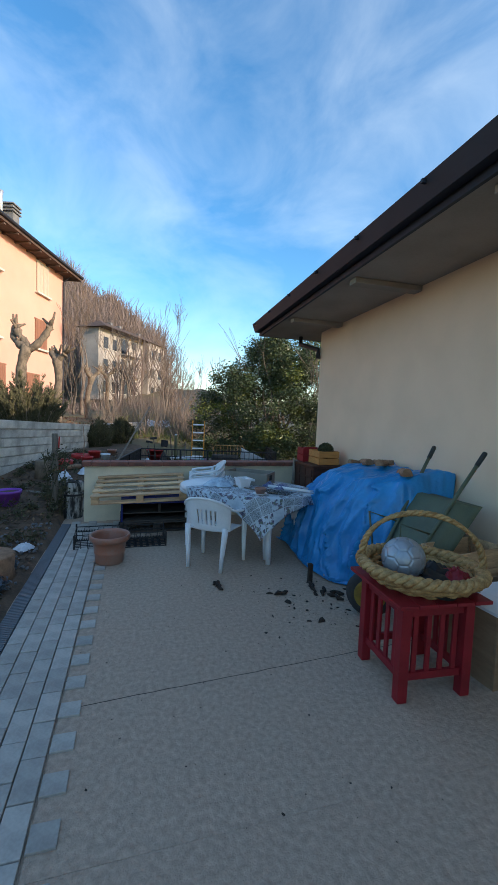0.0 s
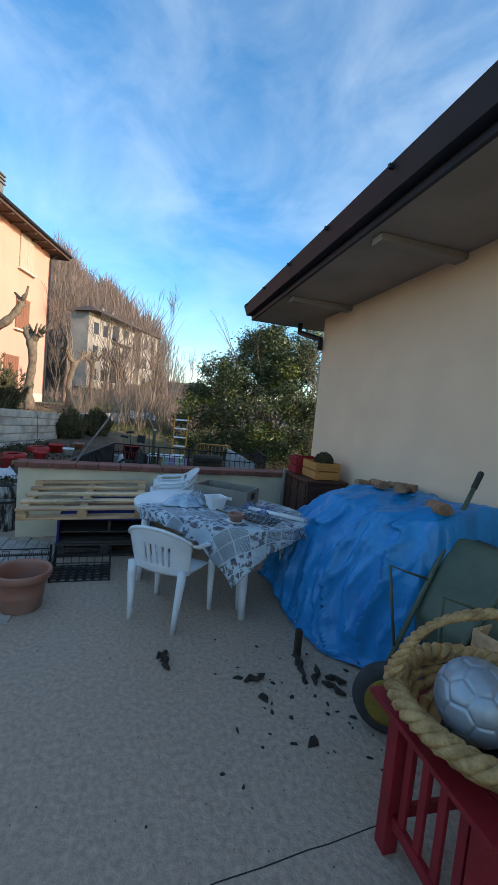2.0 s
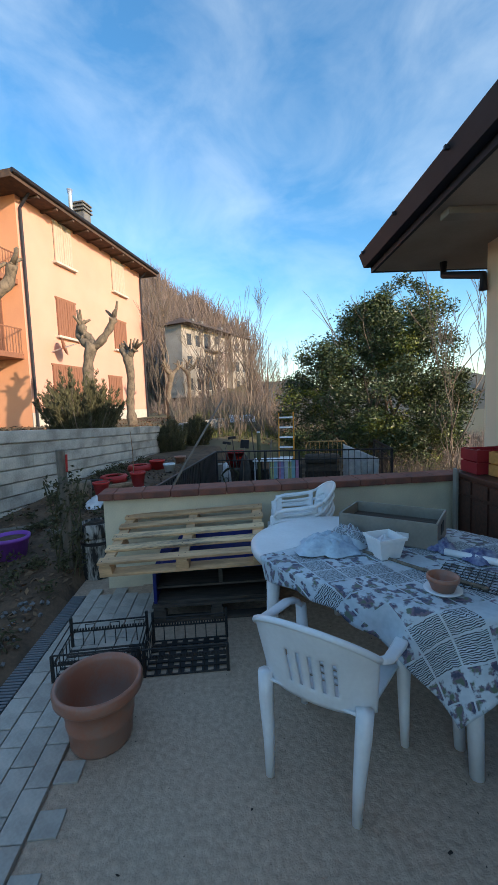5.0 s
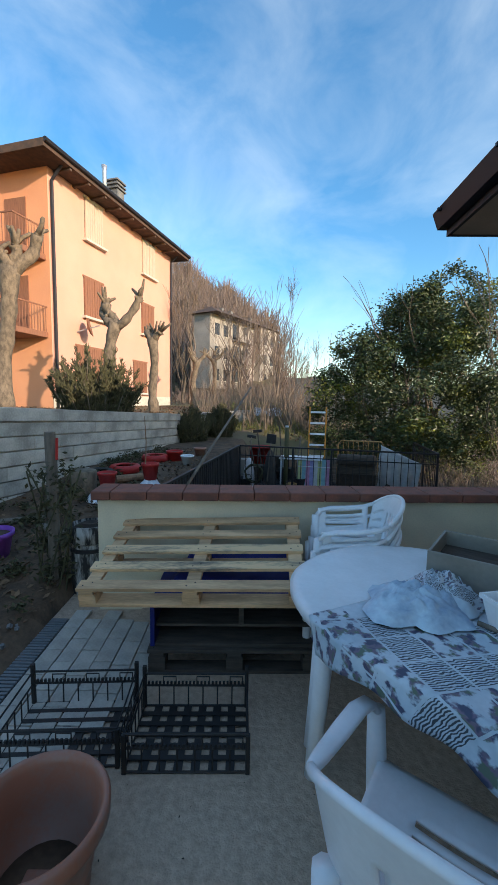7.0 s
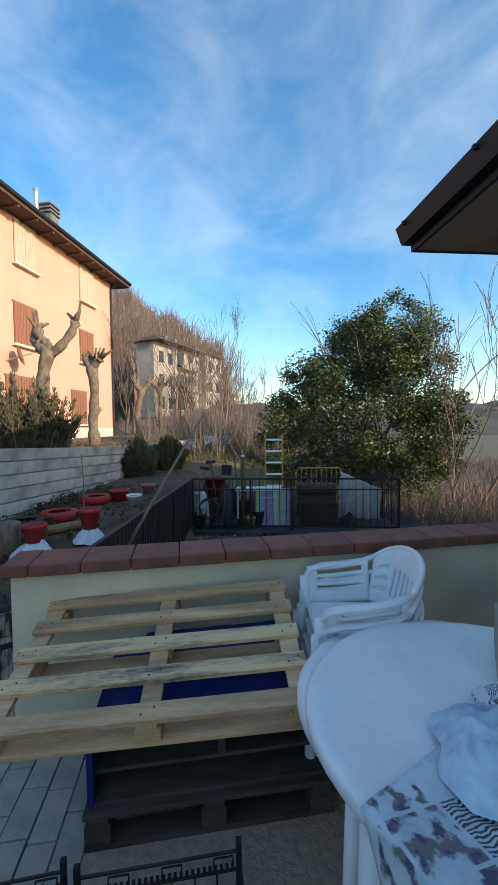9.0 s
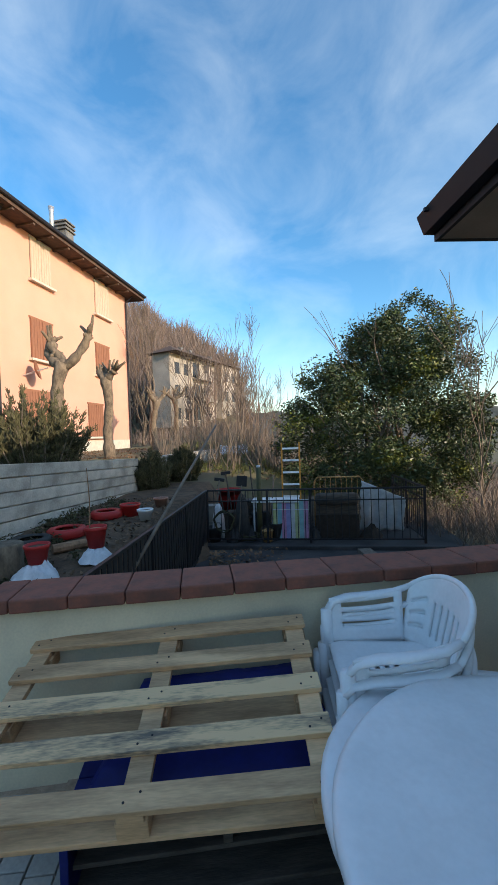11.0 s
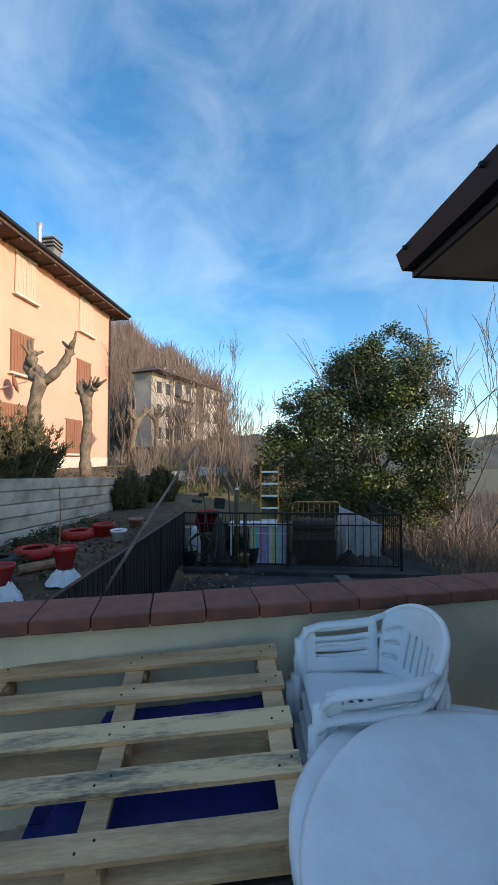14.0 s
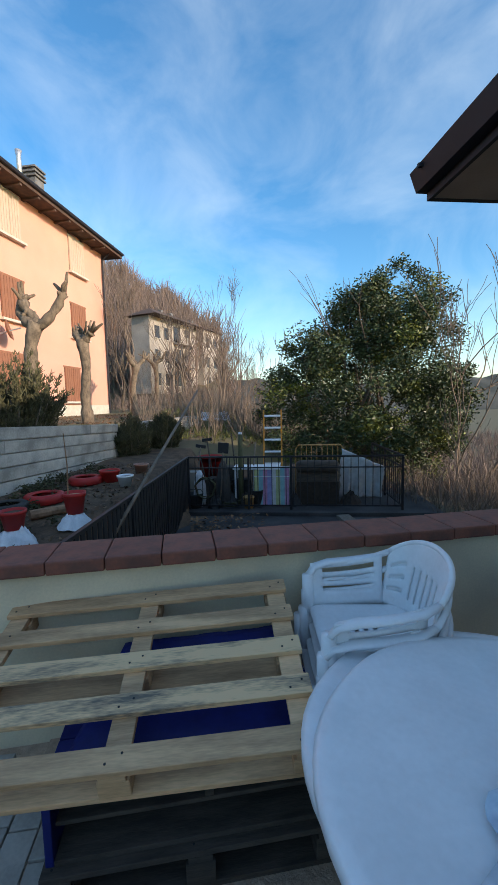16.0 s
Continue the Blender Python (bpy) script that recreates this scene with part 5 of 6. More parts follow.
# large terracotta planter
pt = thing("terracotta_planter", "large empty terracotta planter on the pavers", "planter", Matrix.Translation((-0.222, 4.11, 0)))
part("body", lathe([(0.135, 0.0), (0.142, 0.015), (0.150, 0.10), (0.154, 0.105), (0.158, 0.125), (0.156, 0.135), (0.172, 0.235), (0.195, 0.238), (0.204, 0.25), (0.206, 0.29), (0.196, 0.302), (0.184, 0.296), (0.175, 0.27), (0.158, 0.16), (0.13, 0.035), (0.02, 0.03)], 48), M_TERRA, pt, smooth=True)
part("old_soil", lathe([(0.125, 0.032), (0.128, 0.045), (0.02, 0.05)], 24), M_SOIL, pt, smooth=True)
part("shard", box(-0.05, 0.04, -0.03, 0.03, 0.05, 0.066, 0.006), M_TERRA, pt)


# black wire crates
def wire_crate(m, label):
    c = thing("black_crate", label, "crate", m, "black crates")
    w, d, h_ = 0.49, 0.35, 0.17
    for z in (0.006, 0.11, h_):
        part("ring", tube([(-w / 2, -d / 2, z), (w / 2, -d / 2, z), (w / 2, d / 2, z), (-w / 2, d / 2, z)], 0.006, 6, closed=True), M_BLACK, c)
    for x in (-w / 2, w / 2):
        for y in (-d / 2, d / 2):
            part("corner_post", box(x - 0.009, x + 0.009, y - 0.009, y + 0.009, 0, h_ + (0.04 if y > 0 else 0.0), 0.003), M_BLACK, c)
    for k in range(1, 7):
        x = -w / 2 + k * w / 7
        for y in (-d / 2, d / 2):
            part("upright", tube([(x, y, 0.006), (x, y, 0.11)], 0.0035, 5), M_BLACK, c)
        part("base_bar", box(x - 0.018, x + 0.018, -d / 2, d / 2, 0.002, 0.008), M_BLACK, c)
    for k in range(1, 6):
        y = -d / 2 + k * d / 6
        for x in (-w / 2, w / 2):
            part("upright", tube([(x, y, 0.006), (x, y, 0.11)], 0.0035, 5), M_BLACK, c)
        part("base_bar", box(-w / 2, w / 2, y - 0.011, y + 0.011, 0.008, 0.014), M_BLACK, c)
    for k in range(3):
        x = -w / 2 + 0.09 + k * 0.16
        part("hoop", tube([(x, -d / 2, 0.11), (x, -d / 2, 0.155), (x + 0.06, -d / 2, 0.155), (x + 0.06, -d / 2, 0.11)], 0.0035, 5), M_BLACK, c)
        part("hoop", tube([(x, d / 2, 0.11), (x, d / 2, 0.155), (x + 0.06, d / 2, 0.155), (x + 0.06, d / 2, 0.11)], 0.0035, 5), M_BLACK, c)
    first = None
    for y in (-d / 2, d / 2):
        for k in range(26):
            x = -w / 2 + 0.02 + k * 0.018
            if first is None:
                first = part("tooth", box(-0.005, 0.005, -0.005, 0.005, 0.11, 0.13), M_BLACK, c)
                o = first
            else:
                o = new("tooth", first.data)
                o.parent = c
            o.location = (x, y, 0)
    return c


wire_crate(Matrix.Translation((0.145, 4.695, 0)) @ Matrix.Rotation(radians(1), 4, "Z"), "black plastic wire crate lying empty on the floor")
wire_crate(Matrix.Translation((-0.385, 4.705, 0)) @ Matrix.Rotation(radians(3), 4, "Z"), "black plastic wire crate lying empty on the pavers")

# ---- along the house wall ----
ch = thing("wooden_chest", "dark varnished wooden chest against the parapet", "chest", Matrix.Translation((2.79, 5.42, 0)) @ Matrix.Rotation(radians(-2), 4, "Z"))
part("body", box(-0.25, 0.25, -0.39, 0.37, 0.06, 0.865, 0.006), M_CHEST, ch)
part("lid", box(-0.28, 0.26, -0.42, 0.38, 0.866, 0.90, 0.006), M_CHEST, ch)
part("plinth", box(-0.24, 0.24, -0.38, 0.36, 0, 0.06), M_CHEST, ch)
for k in range(3):
    part("panel", box(-0.262, -0.25, -0.35 + k * 0.235, -0.15 + k * 0.235, 0.14, 0.70, 0.004), M_CHEST, ch)
    part("drawer", box(-0.264, -0.25, -0.35 + k * 0.235, -0.15 + k * 0.235, 0.725, 0.84, 0.004), M_CHEST, ch)
part("grey_edge", box(-0.305, -0.283, 0.27, 0.33, 0.3, 0.93, 0.003), M_GREYBOX, ch, "grey metal edge strip")


def slat_crate(m, w, d, h_, n, material, label):
    c = thing("slatted_crate", label, "crate", m)
    sh = h_ / n
    for k in range(n):
        z0, z1 = k * sh + 0.006, (k + 1) * sh - 0.006
        part("slat", box(-w / 2, w / 2, -d / 2, -d / 2 + 0.01, z0, z1, 0.002), material, c)
        part("slat", box(-w / 2, w / 2, d / 2 - 0.01, d / 2, z0, z1, 0.002), material, c)
        part("slat", box(-w / 2, -w / 2 + 0.01, -d / 2 + 0.01, d / 2 - 0.01, z0, z1, 0.002), material, c)
        part("slat", box(w / 2 - 0.01, w / 2, -d / 2 + 0.01, d / 2 - 0.01, z0, z1, 0.002), material, c)
    for x in (-w / 2 + 0.025, w / 2 - 0.025):
        for y in (-d / 2 + 0.022, d / 2 - 0.022):
            part("corner_post", box(x - 0.012, x + 0.012, y - 0.011, y + 0.011, 0, h_, 0.002), material, c)
    part("base", box(-w / 2 + 0.012, w / 2 - 0.012, -d / 2 + 0.012, d / 2 - 0.012, 0.004, 0.014), material, c)
    return c


slat_crate(Matrix.Translation((2.80, 5.28, 0.902)) @ Matrix.Rotation(radians(-2), 4, "Z"), 0.32, 0.40, 0.21, 2, M_ORANGEWOOD, "orange wooden slatted crate on the chest")
slat_crate(Matrix.Translation((2.74, 5.635, 0.902)) @ Matrix.Rotation(radians(-3), 4, "Z"), 0.34, 0.26, 0.22, 2, M_RED, "dark red wooden slatted crate on the chest")
bw = thing("topiary_ball", "round clipped green plant in the orange crate", "plant", Matrix.Translation((2.84, 5.30, 0.985)))
bm = bmesh.new()
leaves(bm, Vector((0, 0, 0.12)), 0.12, 1800, 0.013, random.Random(5), 1.0, 0.82)
part("foliage", bm, M_FIR, bw)
part("core", lathe([(0.03, 0.0), (0.085, 0.06), (0.10, 0.12), (0.08, 0.19), (0.02, 0.22)], 20), M_FIR, bw, smooth=True)


def tarp():
    t = thing("tarpaulin", "crumpled blue tarpaulin over a pile against the house wall", "tarpaulin")

    def f(u, v):
        # v runs along the wall, u from the hem on the floor up and over to the wall
        y = lerp(4.62, 2.72, v)
        endfall = smooth01(min(v / 0.07, (1 - v) / 0.09))
        foot = 1.83 + 0.04 * math.sin(v * 9) + 0.34 * smooth01((v - 0.72) / 0.28)
        top = lerp(0.72, 1.06, smooth01(v / 0.40)) + 0.02 * smooth01((v - 0.6) / 0.25) + 0.035 * fbm(v * 6, 0.3)
        prof = ((0.0, 0.015), (0.035, 0.06), (0.10, 0.34), (0.19, 0.70), (0.31, 0.93), (0.50, 1.0), (0.78, 1.02), (1.0, 1.0))
        k = u * (len(prof) - 1)
        i = min(int(k), len(prof) - 2)
        a, b, q = prof[i], prof[i + 1], k - int(k) if int(k) < len(prof) - 1 else 1.0
        px, pz = lerp(a[0], b[0], q), lerp(a[1], b[1], q)
        x = lerp(foot, wall_face(y) - 0.02, px * lerp(0.75, 1.0, endfall) + (1 - lerp(0.75, 1.0, endfall)) * (u > 0.9) * 0)
        z = pz * top * lerp(0.02, 1.0, endfall)
        w = math.sin(math.pi * min(1, u * 1.15)) if u < 0.87 else 0.2
        ridge = 1 - abs(math.sin(v * 17 + 2.6 * fbm(u * 1.4, v * 3) + u * 1.6))
        crease = 1 - abs(math.sin(v * 41 - u * 5.0 + 4.0 * fbm(u * 2.5, v * 4, 4.0)))
        fold = 0.17 * ridge ** 5 * (1.1 - u) + 0.055 * crease ** 7 * (1.15 - u) + 0.06 * fbm(v * 6, u * 1.6, 2.0) + 0.022 * (1 - 2 * abs(fbm(v * 15, u * 4, 5.0))) + 0.008 * fbm(v * 34, u * 14, 7.0)
        x -= fold * w
        z = max(0.008, z + 0.045 * fbm(v * 11, u * 6, 9.0) * (0.3 + 0.7 * u) * endfall)
        yy = y + 0.05 * fbm(u * 4, v * 5, 3.0)
        return (min(x, wall_face(y) - 0.015), yy, z)
    solid(part("sheet", sheet(90, 190, f), M_TARP, t, smooth=True), 0.003, 1.0)
    part("hem", tube([Vector(f(0.004, k / 120)) + Vector((-0.004, 0, 0.006)) for k in range(4, 117)], 0.006, 6), M_TARP, t, "rolled blue hem", True)
    for k in range(6):
        p = Vector(f(0.05, 0.14 + 0.14 * k)) + Vector((-0.008, 0, 0.01))
        part("eyelet", tube([p + Vector((0, 0.011 * math.cos(q * 0.628), 0.011 * math.sin(q * 0.628))) for q in range(10)], 0.003, 5, closed=True), M_ALU, t, "metal eyelet")


tarp()


def log(m, length, r, label, seed, split=True):
    rg = random.Random(seed)
    o = thing("log", label, "log", m)
    bm = bmesh.new()
    n = 9
    rings = []
    for k in range(7):
        x = -length / 2 + length * k / 6
        rings.append([bm.verts.new((x + rg.uniform(-0.006, 0.006), math.cos(2 * math.pi * i / n) * r * rg.uniform(0.85, 1.12), r + max(-0.6 if split else -1, math.sin(2 * math.pi * i / n)) * r * rg.uniform(0.9, 1.05))) for i in range(n)])
    for a, b in zip(rings, rings[1:]):
        for i in range(n):
            bm.faces.new((a[i], a[(i + 1) % n], b[(i + 1) % n], b[i]))
    bm.faces.new(rings[0][::-1])
    bm.faces.new(rings[-1])
    part("wood", bm, M_LOG, o)
    return o


for k, (x, y, z, a, l, r_) in enumerate(((2.60, 3.82, 1.03, 70, 0.34, 0.045), (2.72, 3.66, 1.05, 95, 0.30, 0.04), (2.58, 3.48, 1.06, 40, 0.22, 0.045), (2.55, 3.95, 1.02, 10, 0.2, 0.035), (2.52, 3.02, 1.02, 60, 0.36, 0.05))):
    log(Matrix.Translation((x, y, z + 0.025)) @ Matrix.Rotation(radians(a), 4, "Z") @ Matrix.Rotation(radians(6), 4, "Y"), l, r_, "split firewood log holding the tarpaulin down", k)


def wheelbarrow():
    w = thing("wheelbarrow", "old green wheelbarrow tipped up against the wall", "wheelbarrow")
    hub = Vector((1.865, 2.51, 0.19))
    wheel = part("wheel", lathe([(0.10, -0.04), (0.15, -0.05), (0.178, -0.035), (0.188, 0.0), (0.178, 0.035), (0.15, 0.05), (0.10, 0.04)], 32, m=Matrix.Translation(hub) @ Matrix.Rotation(radians(-32), 4, "Z") @ Matrix.Rotation(math.pi / 2, 4, "X")), M_RUBBER, w, "black rubber tyre", True)
    part("rim", lathe([(0.02, -0.055), (0.10, -0.04), (0.125, -0.048), (0.125, 0.048), (0.10, 0.04), (0.02, 0.055)], 28, m=Matrix.Translation(hub) @ Matrix.Rotation(radians(-32), 4, "Z") @ Matrix.Rotation(math.pi / 2, 4, "X")), M_YELLOW, wheel, "dirty yellow rim", True)
    e1, e2 = Vector((2.82, 2.99, 1.36)), Vector((2.82, 2.40, 1.36))
    b1, b2 = Vector((1.95, 2.68, 0.20)), Vector((1.97, 2.40, 0.20))
    for b, e in ((b1, e1), (b2, e2)):
        part("handle", tube([b, b.lerp(e, 0.5), e], 0.016, 10), M_GREENMETAL, w, smooth=True)
        d = (e - b).normalized()
        part("grip", tube([e - d * 0.14, e - d * 0.01, e], [0.020, 0.021, 0.017], 10), M_RUBBER, w, "black rubber grip", True)
        s = b.lerp(e, 0.42)
        part("stand", tube([s, s + Vector((-0.30, 0.0, 0.10)), b.lerp(e, 0.12) + Vector((-0.02, 0, 0.0))], 0.010, 7), M_GREENMETAL, w, smooth=True)
    c1, c2 = b1.lerp(e1, 0.20), b2.lerp(e2, 0.20)
    t1, t2 = b1.lerp(e1, 0.72), b2.lerp(e2, 0.72)
    n = (e1 - b1).cross(e2 - e1).normalized()
    if n.x < 0:
        n = -n
    side = Vector((0, 0.10, 0))

    def pan(u, v):
        p = (c1 + side).lerp(c2 - side, u).lerp((t1 + side).lerp(t2 - side, u), v)
        deep = min(u, 1 - u, v * 0.9, (1 - v) * 1.2)
        return p + n * (0.02 + 0.16 * (1 - smooth01(deep / 0.16)))
    bm = sheet(22, 22, pan)
    solid(part("tray", bm, M_GREENMETAL, w, "faded green steel tray", True), 0.004)


wheelbarrow()


def red_stool():
    s = thing("red_stool", "dark red painted wooden stool with slatted sides", "stool", Matrix.Translation((1.695, 1.79, 0)) @ Matrix.Rotation(radians(-4), 4, "Z"))
    a, h_ = 0.205, 0.575
    for x in (-a, a):
        for y in (-a, a):
            part("leg", box(x - 0.03, x + 0.03, y - 0.03, y + 0.03, 0, h_, 0.004), M_RED, s)
    for y in (-a, a):
        part("apron", box(-a + 0.03, a - 0.03, y - 0.012, y + 0.012, h_ - 0.08, h_ - 0.002, 0.003), M_RED, s)
        part("stretcher", box(-a + 0.03, a - 0.03, y - 0.012, y + 0.012, 0.12, 0.165, 0.003), M_RED, s)
        for k in range(4):
            x = -a + 0.075 + k * (2 * a - 0.15) / 3
            part("slat", box(x - 0.015, x + 0.015, y - 0.007, y + 0.007, 0.165, h_ - 0.08, 0.002), M_RED, s)
    for x in (-a, a):
        part("apron", box(x - 0.012, x + 0.012, -a + 0.03, a - 0.03, h_ - 0.08, h_ - 0.002, 0.003), M_RED, s)
        part("stretcher", box(x - 0.012, x + 0.012, -a + 0.03, a - 0.03, 0.12, 0.165, 0.003), M_RED, s)
        for k in range(4):
            y = -a + 0.075 + k * (2 * a - 0.15) / 3
            part("slat", box(x - 0.007, x + 0.007, y - 0.017, y + 0.017, 0.165, h_ - 0.08, 0.002), M_RED, s)
    for k in range(5):
        w = (2 * a + 0.18) / 5
        x = -a - 0.09 + k * w
        part("top_board", box(x + 0.002, x + w - 0.002, -a - 0.09, a + 0.09, h_ + 0.001, h_ + 0.022, 0.004), M_RED, s)


red_stool()


def basket():
    b = thing("wicker_basket", "round straw basket with a high braided handle on the red stool", "basket", Matrix.Translation((1.71, 1.78, 0.600)) @ Matrix.Diagonal((1.27, 1.27, 1.06, 1)))
    rg = random.Random(3)
    for k, (r, z) in enumerate(((0.19, 0.012), (0.222, 0.035), (0.243, 0.058), (0.258, 0.082))):
        n = 56
        pts = [(r * math.cos(2 * math.pi * i / n) * (1 + 0.012 * math.sin(i * 2.4 + k)), r * math.sin(2 * math.pi * i / n) * 0.92, z + 0.007 * math.sin(i * 1.57 + k * 1.9)) for i in range(n)]
        part("coil", tube(pts, [0.016 + 0.003 * math.sin(i * 1.9 + k) for i in range(n)], 7, closed=True), M_WICKER, b, smooth=True)
    for ph in (0.0, 2.09, 4.19):
        n = 120
        pts = []
        for i in range(n):
            a = 2 * math.pi * i / n
            t = a * 15 + ph
            r = 0.272 + 0.018 * math.cos(t)
            pts.append((r * math.cos(a), r * math.sin(a) * 0.92, 0.105 + 0.018 * math.sin(t)))
        part("rim_braid", tube(pts, [0.016 + 0.003 * rg.random() for _ in pts], 6, closed=True), M_WICKER, b, smooth=True)
    for ph in (0.0, 2.09, 4.19):
        n = 70
        pts = []
        for i in range(n):
            s = i / (n - 1)
            a = math.pi * s
            t = s * 60 + ph
            x, z = -0.275 * math.cos(a), 0.11 + 0.30 * math.sin(a) ** 0.85
            k = 0.010
            pts.append((x + k * math.cos(t) * math.cos(a), 0.0 + k * math.sin(t) + 0.012 * x, z + k * math.cos(t) * math.sin(a)))
        part("handle_braid", tube(pts, 0.0105, 6), M_WICKER, b, smooth=True)
    part("base", lathe([(0.17, 0), (0.175, 0.01), (0.16, 0.014), (0.02, 0.014)], 30), M_WICKER, b, smooth=True)
    b.rotation_euler.z = radians(-32)
    f = crumpled("dark_rag", Matrix.Translation((1.76, 1.74, 0.612)), 0.23, 0.11, M_BLACK, "dark crumpled rag filling the basket", "cloth", 12)
    g = crumpled("red_rag", Matrix.Translation((1.87, 1.66, 0.645)), 0.12, 0.075, M_RED, "dark red rag in the basket", "cloth", 15)


basket()


def football(m, r):
    """A ball of pentagons and hexagons with sunk seams."""
    own = bmesh.new()
    bmesh.ops.create_icosphere(own, subdivisions=6, radius=r)
    phi = (1 + 5 ** 0.5) / 2
    pent = [Vector(p).normalized() for a in (-1, 1) for c in (-phi, phi) for p in ((0, a, c), (a, c, 0), (c, 0, a))]
    hexa = [(sum(t, Vector())).normalized() for i, a in enumerate(pent) for j, b in enumerate(pent[:i]) for k, c in enumerate(pent[:j]) for t in ((a, b, c),) if (a - b).length < 1.2 and (b - c).length < 1.2 and (a - c).length < 1.2]
    for v in own.verts:
        d = v.co.normalized()
        q = sorted([d.dot(p) - 0.018 for p in pent] + [d.dot(p) for p in hexa])
        gap = q[-1] - q[-2]
        v.co = d * (r - 0.006 * (1 - smooth01(gap / 0.035)))
    o = part("football", own, M_BALL, smooth=True)
    o.matrix_basis = m
    return tagged(o, "silver grey football resting in the straw basket", "ball")


football(Matrix.Translation((1.585, 1.78, 0.760)) @ Matrix.Rotation(0.4, 4, "X"), 0.128)

bx = thing("board_box", "brown board box with a loose white panel on top", "box", Matrix.Translation((2.45, 1.80, 0)) @ Matrix.Rotation(radians(3), 4, "Z"))
part("front", box(-0.38, 0.38, -0.25, -0.232, 0, 0.46, 0.003), M_BOARD, bx)
part("back", box(-0.38, 0.38, 0.232, 0.25, 0, 0.46, 0.003), M_BOARD, bx)
part("side", box(-0.38, -0.362, -0.231, 0.231, 0, 0.46, 0.003), M_BOARD, bx)
part("side", box(0.362, 0.38, -0.231, 0.231, 0, 0.46, 0.003), M_BOARD, bx)
part("white_panel", box(-0.40, 0.42, -0.27, 0.12, 0.462, 0.482, 0.004), M_WHITE, bx, "white laminated panel")
cr = slat_crate(Matrix.Translation((2.52, 2.26, 0)) @ Matrix.Rotation(radians(10), 4, "Z"), 0.6, 0.3, 0.64, 4, M_PINE, "pale wooden slatted crate beside the wheelbarrow")


# ---- loose bits on the patio floor ----
def debris():
    rg = random.Random(17)
    spots = [(0.78, 3.30, 0.04), (1.64, 3.13, 0.05), (1.30, 2.86, 0.05), (1.45, 2.52, 0.055), (1.60, 2.95, 0.05), (1.20, 3.05, 0.035)]
    for _ in range(46):
        spots.append((rg.gauss(1.52, 0.24), rg.gauss(2.75, 0.36), rg.uniform(0.006, 0.026)))
    for _ in range(40):
        spots.append((rg.uniform(-0.2, 1.9), rg.uniform(0.6, 3.8), rg.uniform(0.004, 0.010)))
    for x, y, s in spots:
        if 1.32 < x < 1.9 and 1.5 < y < 2.1:
            continue
        bm = bmesh.new()
        n = rg.randint(5, 7)
        el = rg.uniform(0.3, 0.8)
        lo, hi = [], []
        for k in range(n):
            a = 2 * math.pi * k / n
            q = s * rg.uniform(0.6, 1.15)
            lo.append(bm.verts.new((q * math.cos(a), q * el * math.sin(a), 0)))
            hi.append(bm.verts.new((q * 0.75 * math.cos(a), q * el * 0.75 * math.sin(a), s * rg.uniform(0.12, 0.35))))
        bm.faces.new(lo[::-1])
        bm.faces.new(hi)
        for k in range(n):
            bm.faces.new((lo[k], lo[(k + 1) % n], hi[(k + 1) % n], hi[k]))
        o = part("bark_chip", bm, M_DEBRIS)
        o.matrix_basis = Matrix.Translation((x, y, 0.001)) @ Matrix.Rotation(rg.uniform(0, 6.28), 4, "Z")
        tagged(o, "dark bark chip fallen on the concrete floor", "bark chip", "bark chips")
    specks = bmesh.new()
    for _ in range(420):
        x, y = rg.uniform(-0.4, 2.4), rg.uniform(-0.6, 4.9)
        if rg.random() < 0.45:
            x, y = rg.gauss(1.5, 0.35), rg.gauss(2.8, 0.45)
        s, a = rg.uniform(0.0015, 0.005), rg.uniform(0, 6.28)
        q = [Vector((x + s * f * math.cos(a + b), y + s * f * math.sin(a + b), 0.0025)) for b, f in ((0, 1.6), (1.6, 0.6), (3.1, 1.3), (4.6, 0.7))]
        top = specks.verts.new((x, y, 0.0035 + s * 0.4))
        ring = [specks.verts.new(p) for p in q]
        for k in range(4):
            specks.faces.new((ring[k], ring[(k + 1) % 4], top))
    tagged(part("floor_grit", specks, M_DEBRIS), "fine dark grit and crumbs on the concrete floor", "grit", kind="stuff")
    for x, y, a, l in ((0.78, 3.26, 100, 0.20), (0.77, 3.33, 40, 0.12), (1.30, 3.01, 12, 0.18), (1.70, 2.98, 60, 0.24), (1.80, 2.92, 140, 0.16), (1.64, 3.10, 80, 0.3), (1.75, 2.85, 120, 0.2)):
        s = thing("dead_twig", "dark broken twig lying on the concrete floor", "twig", Matrix.Translation((x, y, 0.012)) @ Matrix.Rotation(radians(a), 4, "Z"))
        part("twig", tube([(-0.42 * l, 0, 0.004), (-l / 6, 0.016, 0.008), (0.02 * l, -0.012, 0.006), (l / 5, 0.004, 0.004), (0.4 * l, 0.012, 0.004)], [0.008, 0.020, 0.013, 0.019, 0.006], 6), M_DEBRIS, s)


debris()
pp = thing("prop_stake", "short dark stake standing at the tarpaulin's hem", "stake", Matrix.Translation((1.66, 3.20, 0)))
part("stake", box(-0.02, 0.02, -0.02, 0.02, 0.0, 0.19, 0.004), M_DEBRIS, pp)

# ---- garden bed ----
ps = thing("garden_stake", "grey weathered wooden post standing in the garden bed", "post", Matrix.Translation((-1.07, 5.98, height(-1.07, 5.98) - 0.1)))
part("post", tube([(0, 0, 0), (0.005, 0, 0.5), (0, 0.008, 0.9), (-0.004, 0, 1.20)], [0.045, 0.043, 0.042, 0.040], 10), M_GREYWOOD, ps)
part("red_tip", tube([(0.052, -0.02, 1.00), (0.058, -0.02, 1.16)], 0.010, 8), M_REDPL, ps, "red plastic tube tied to the post")


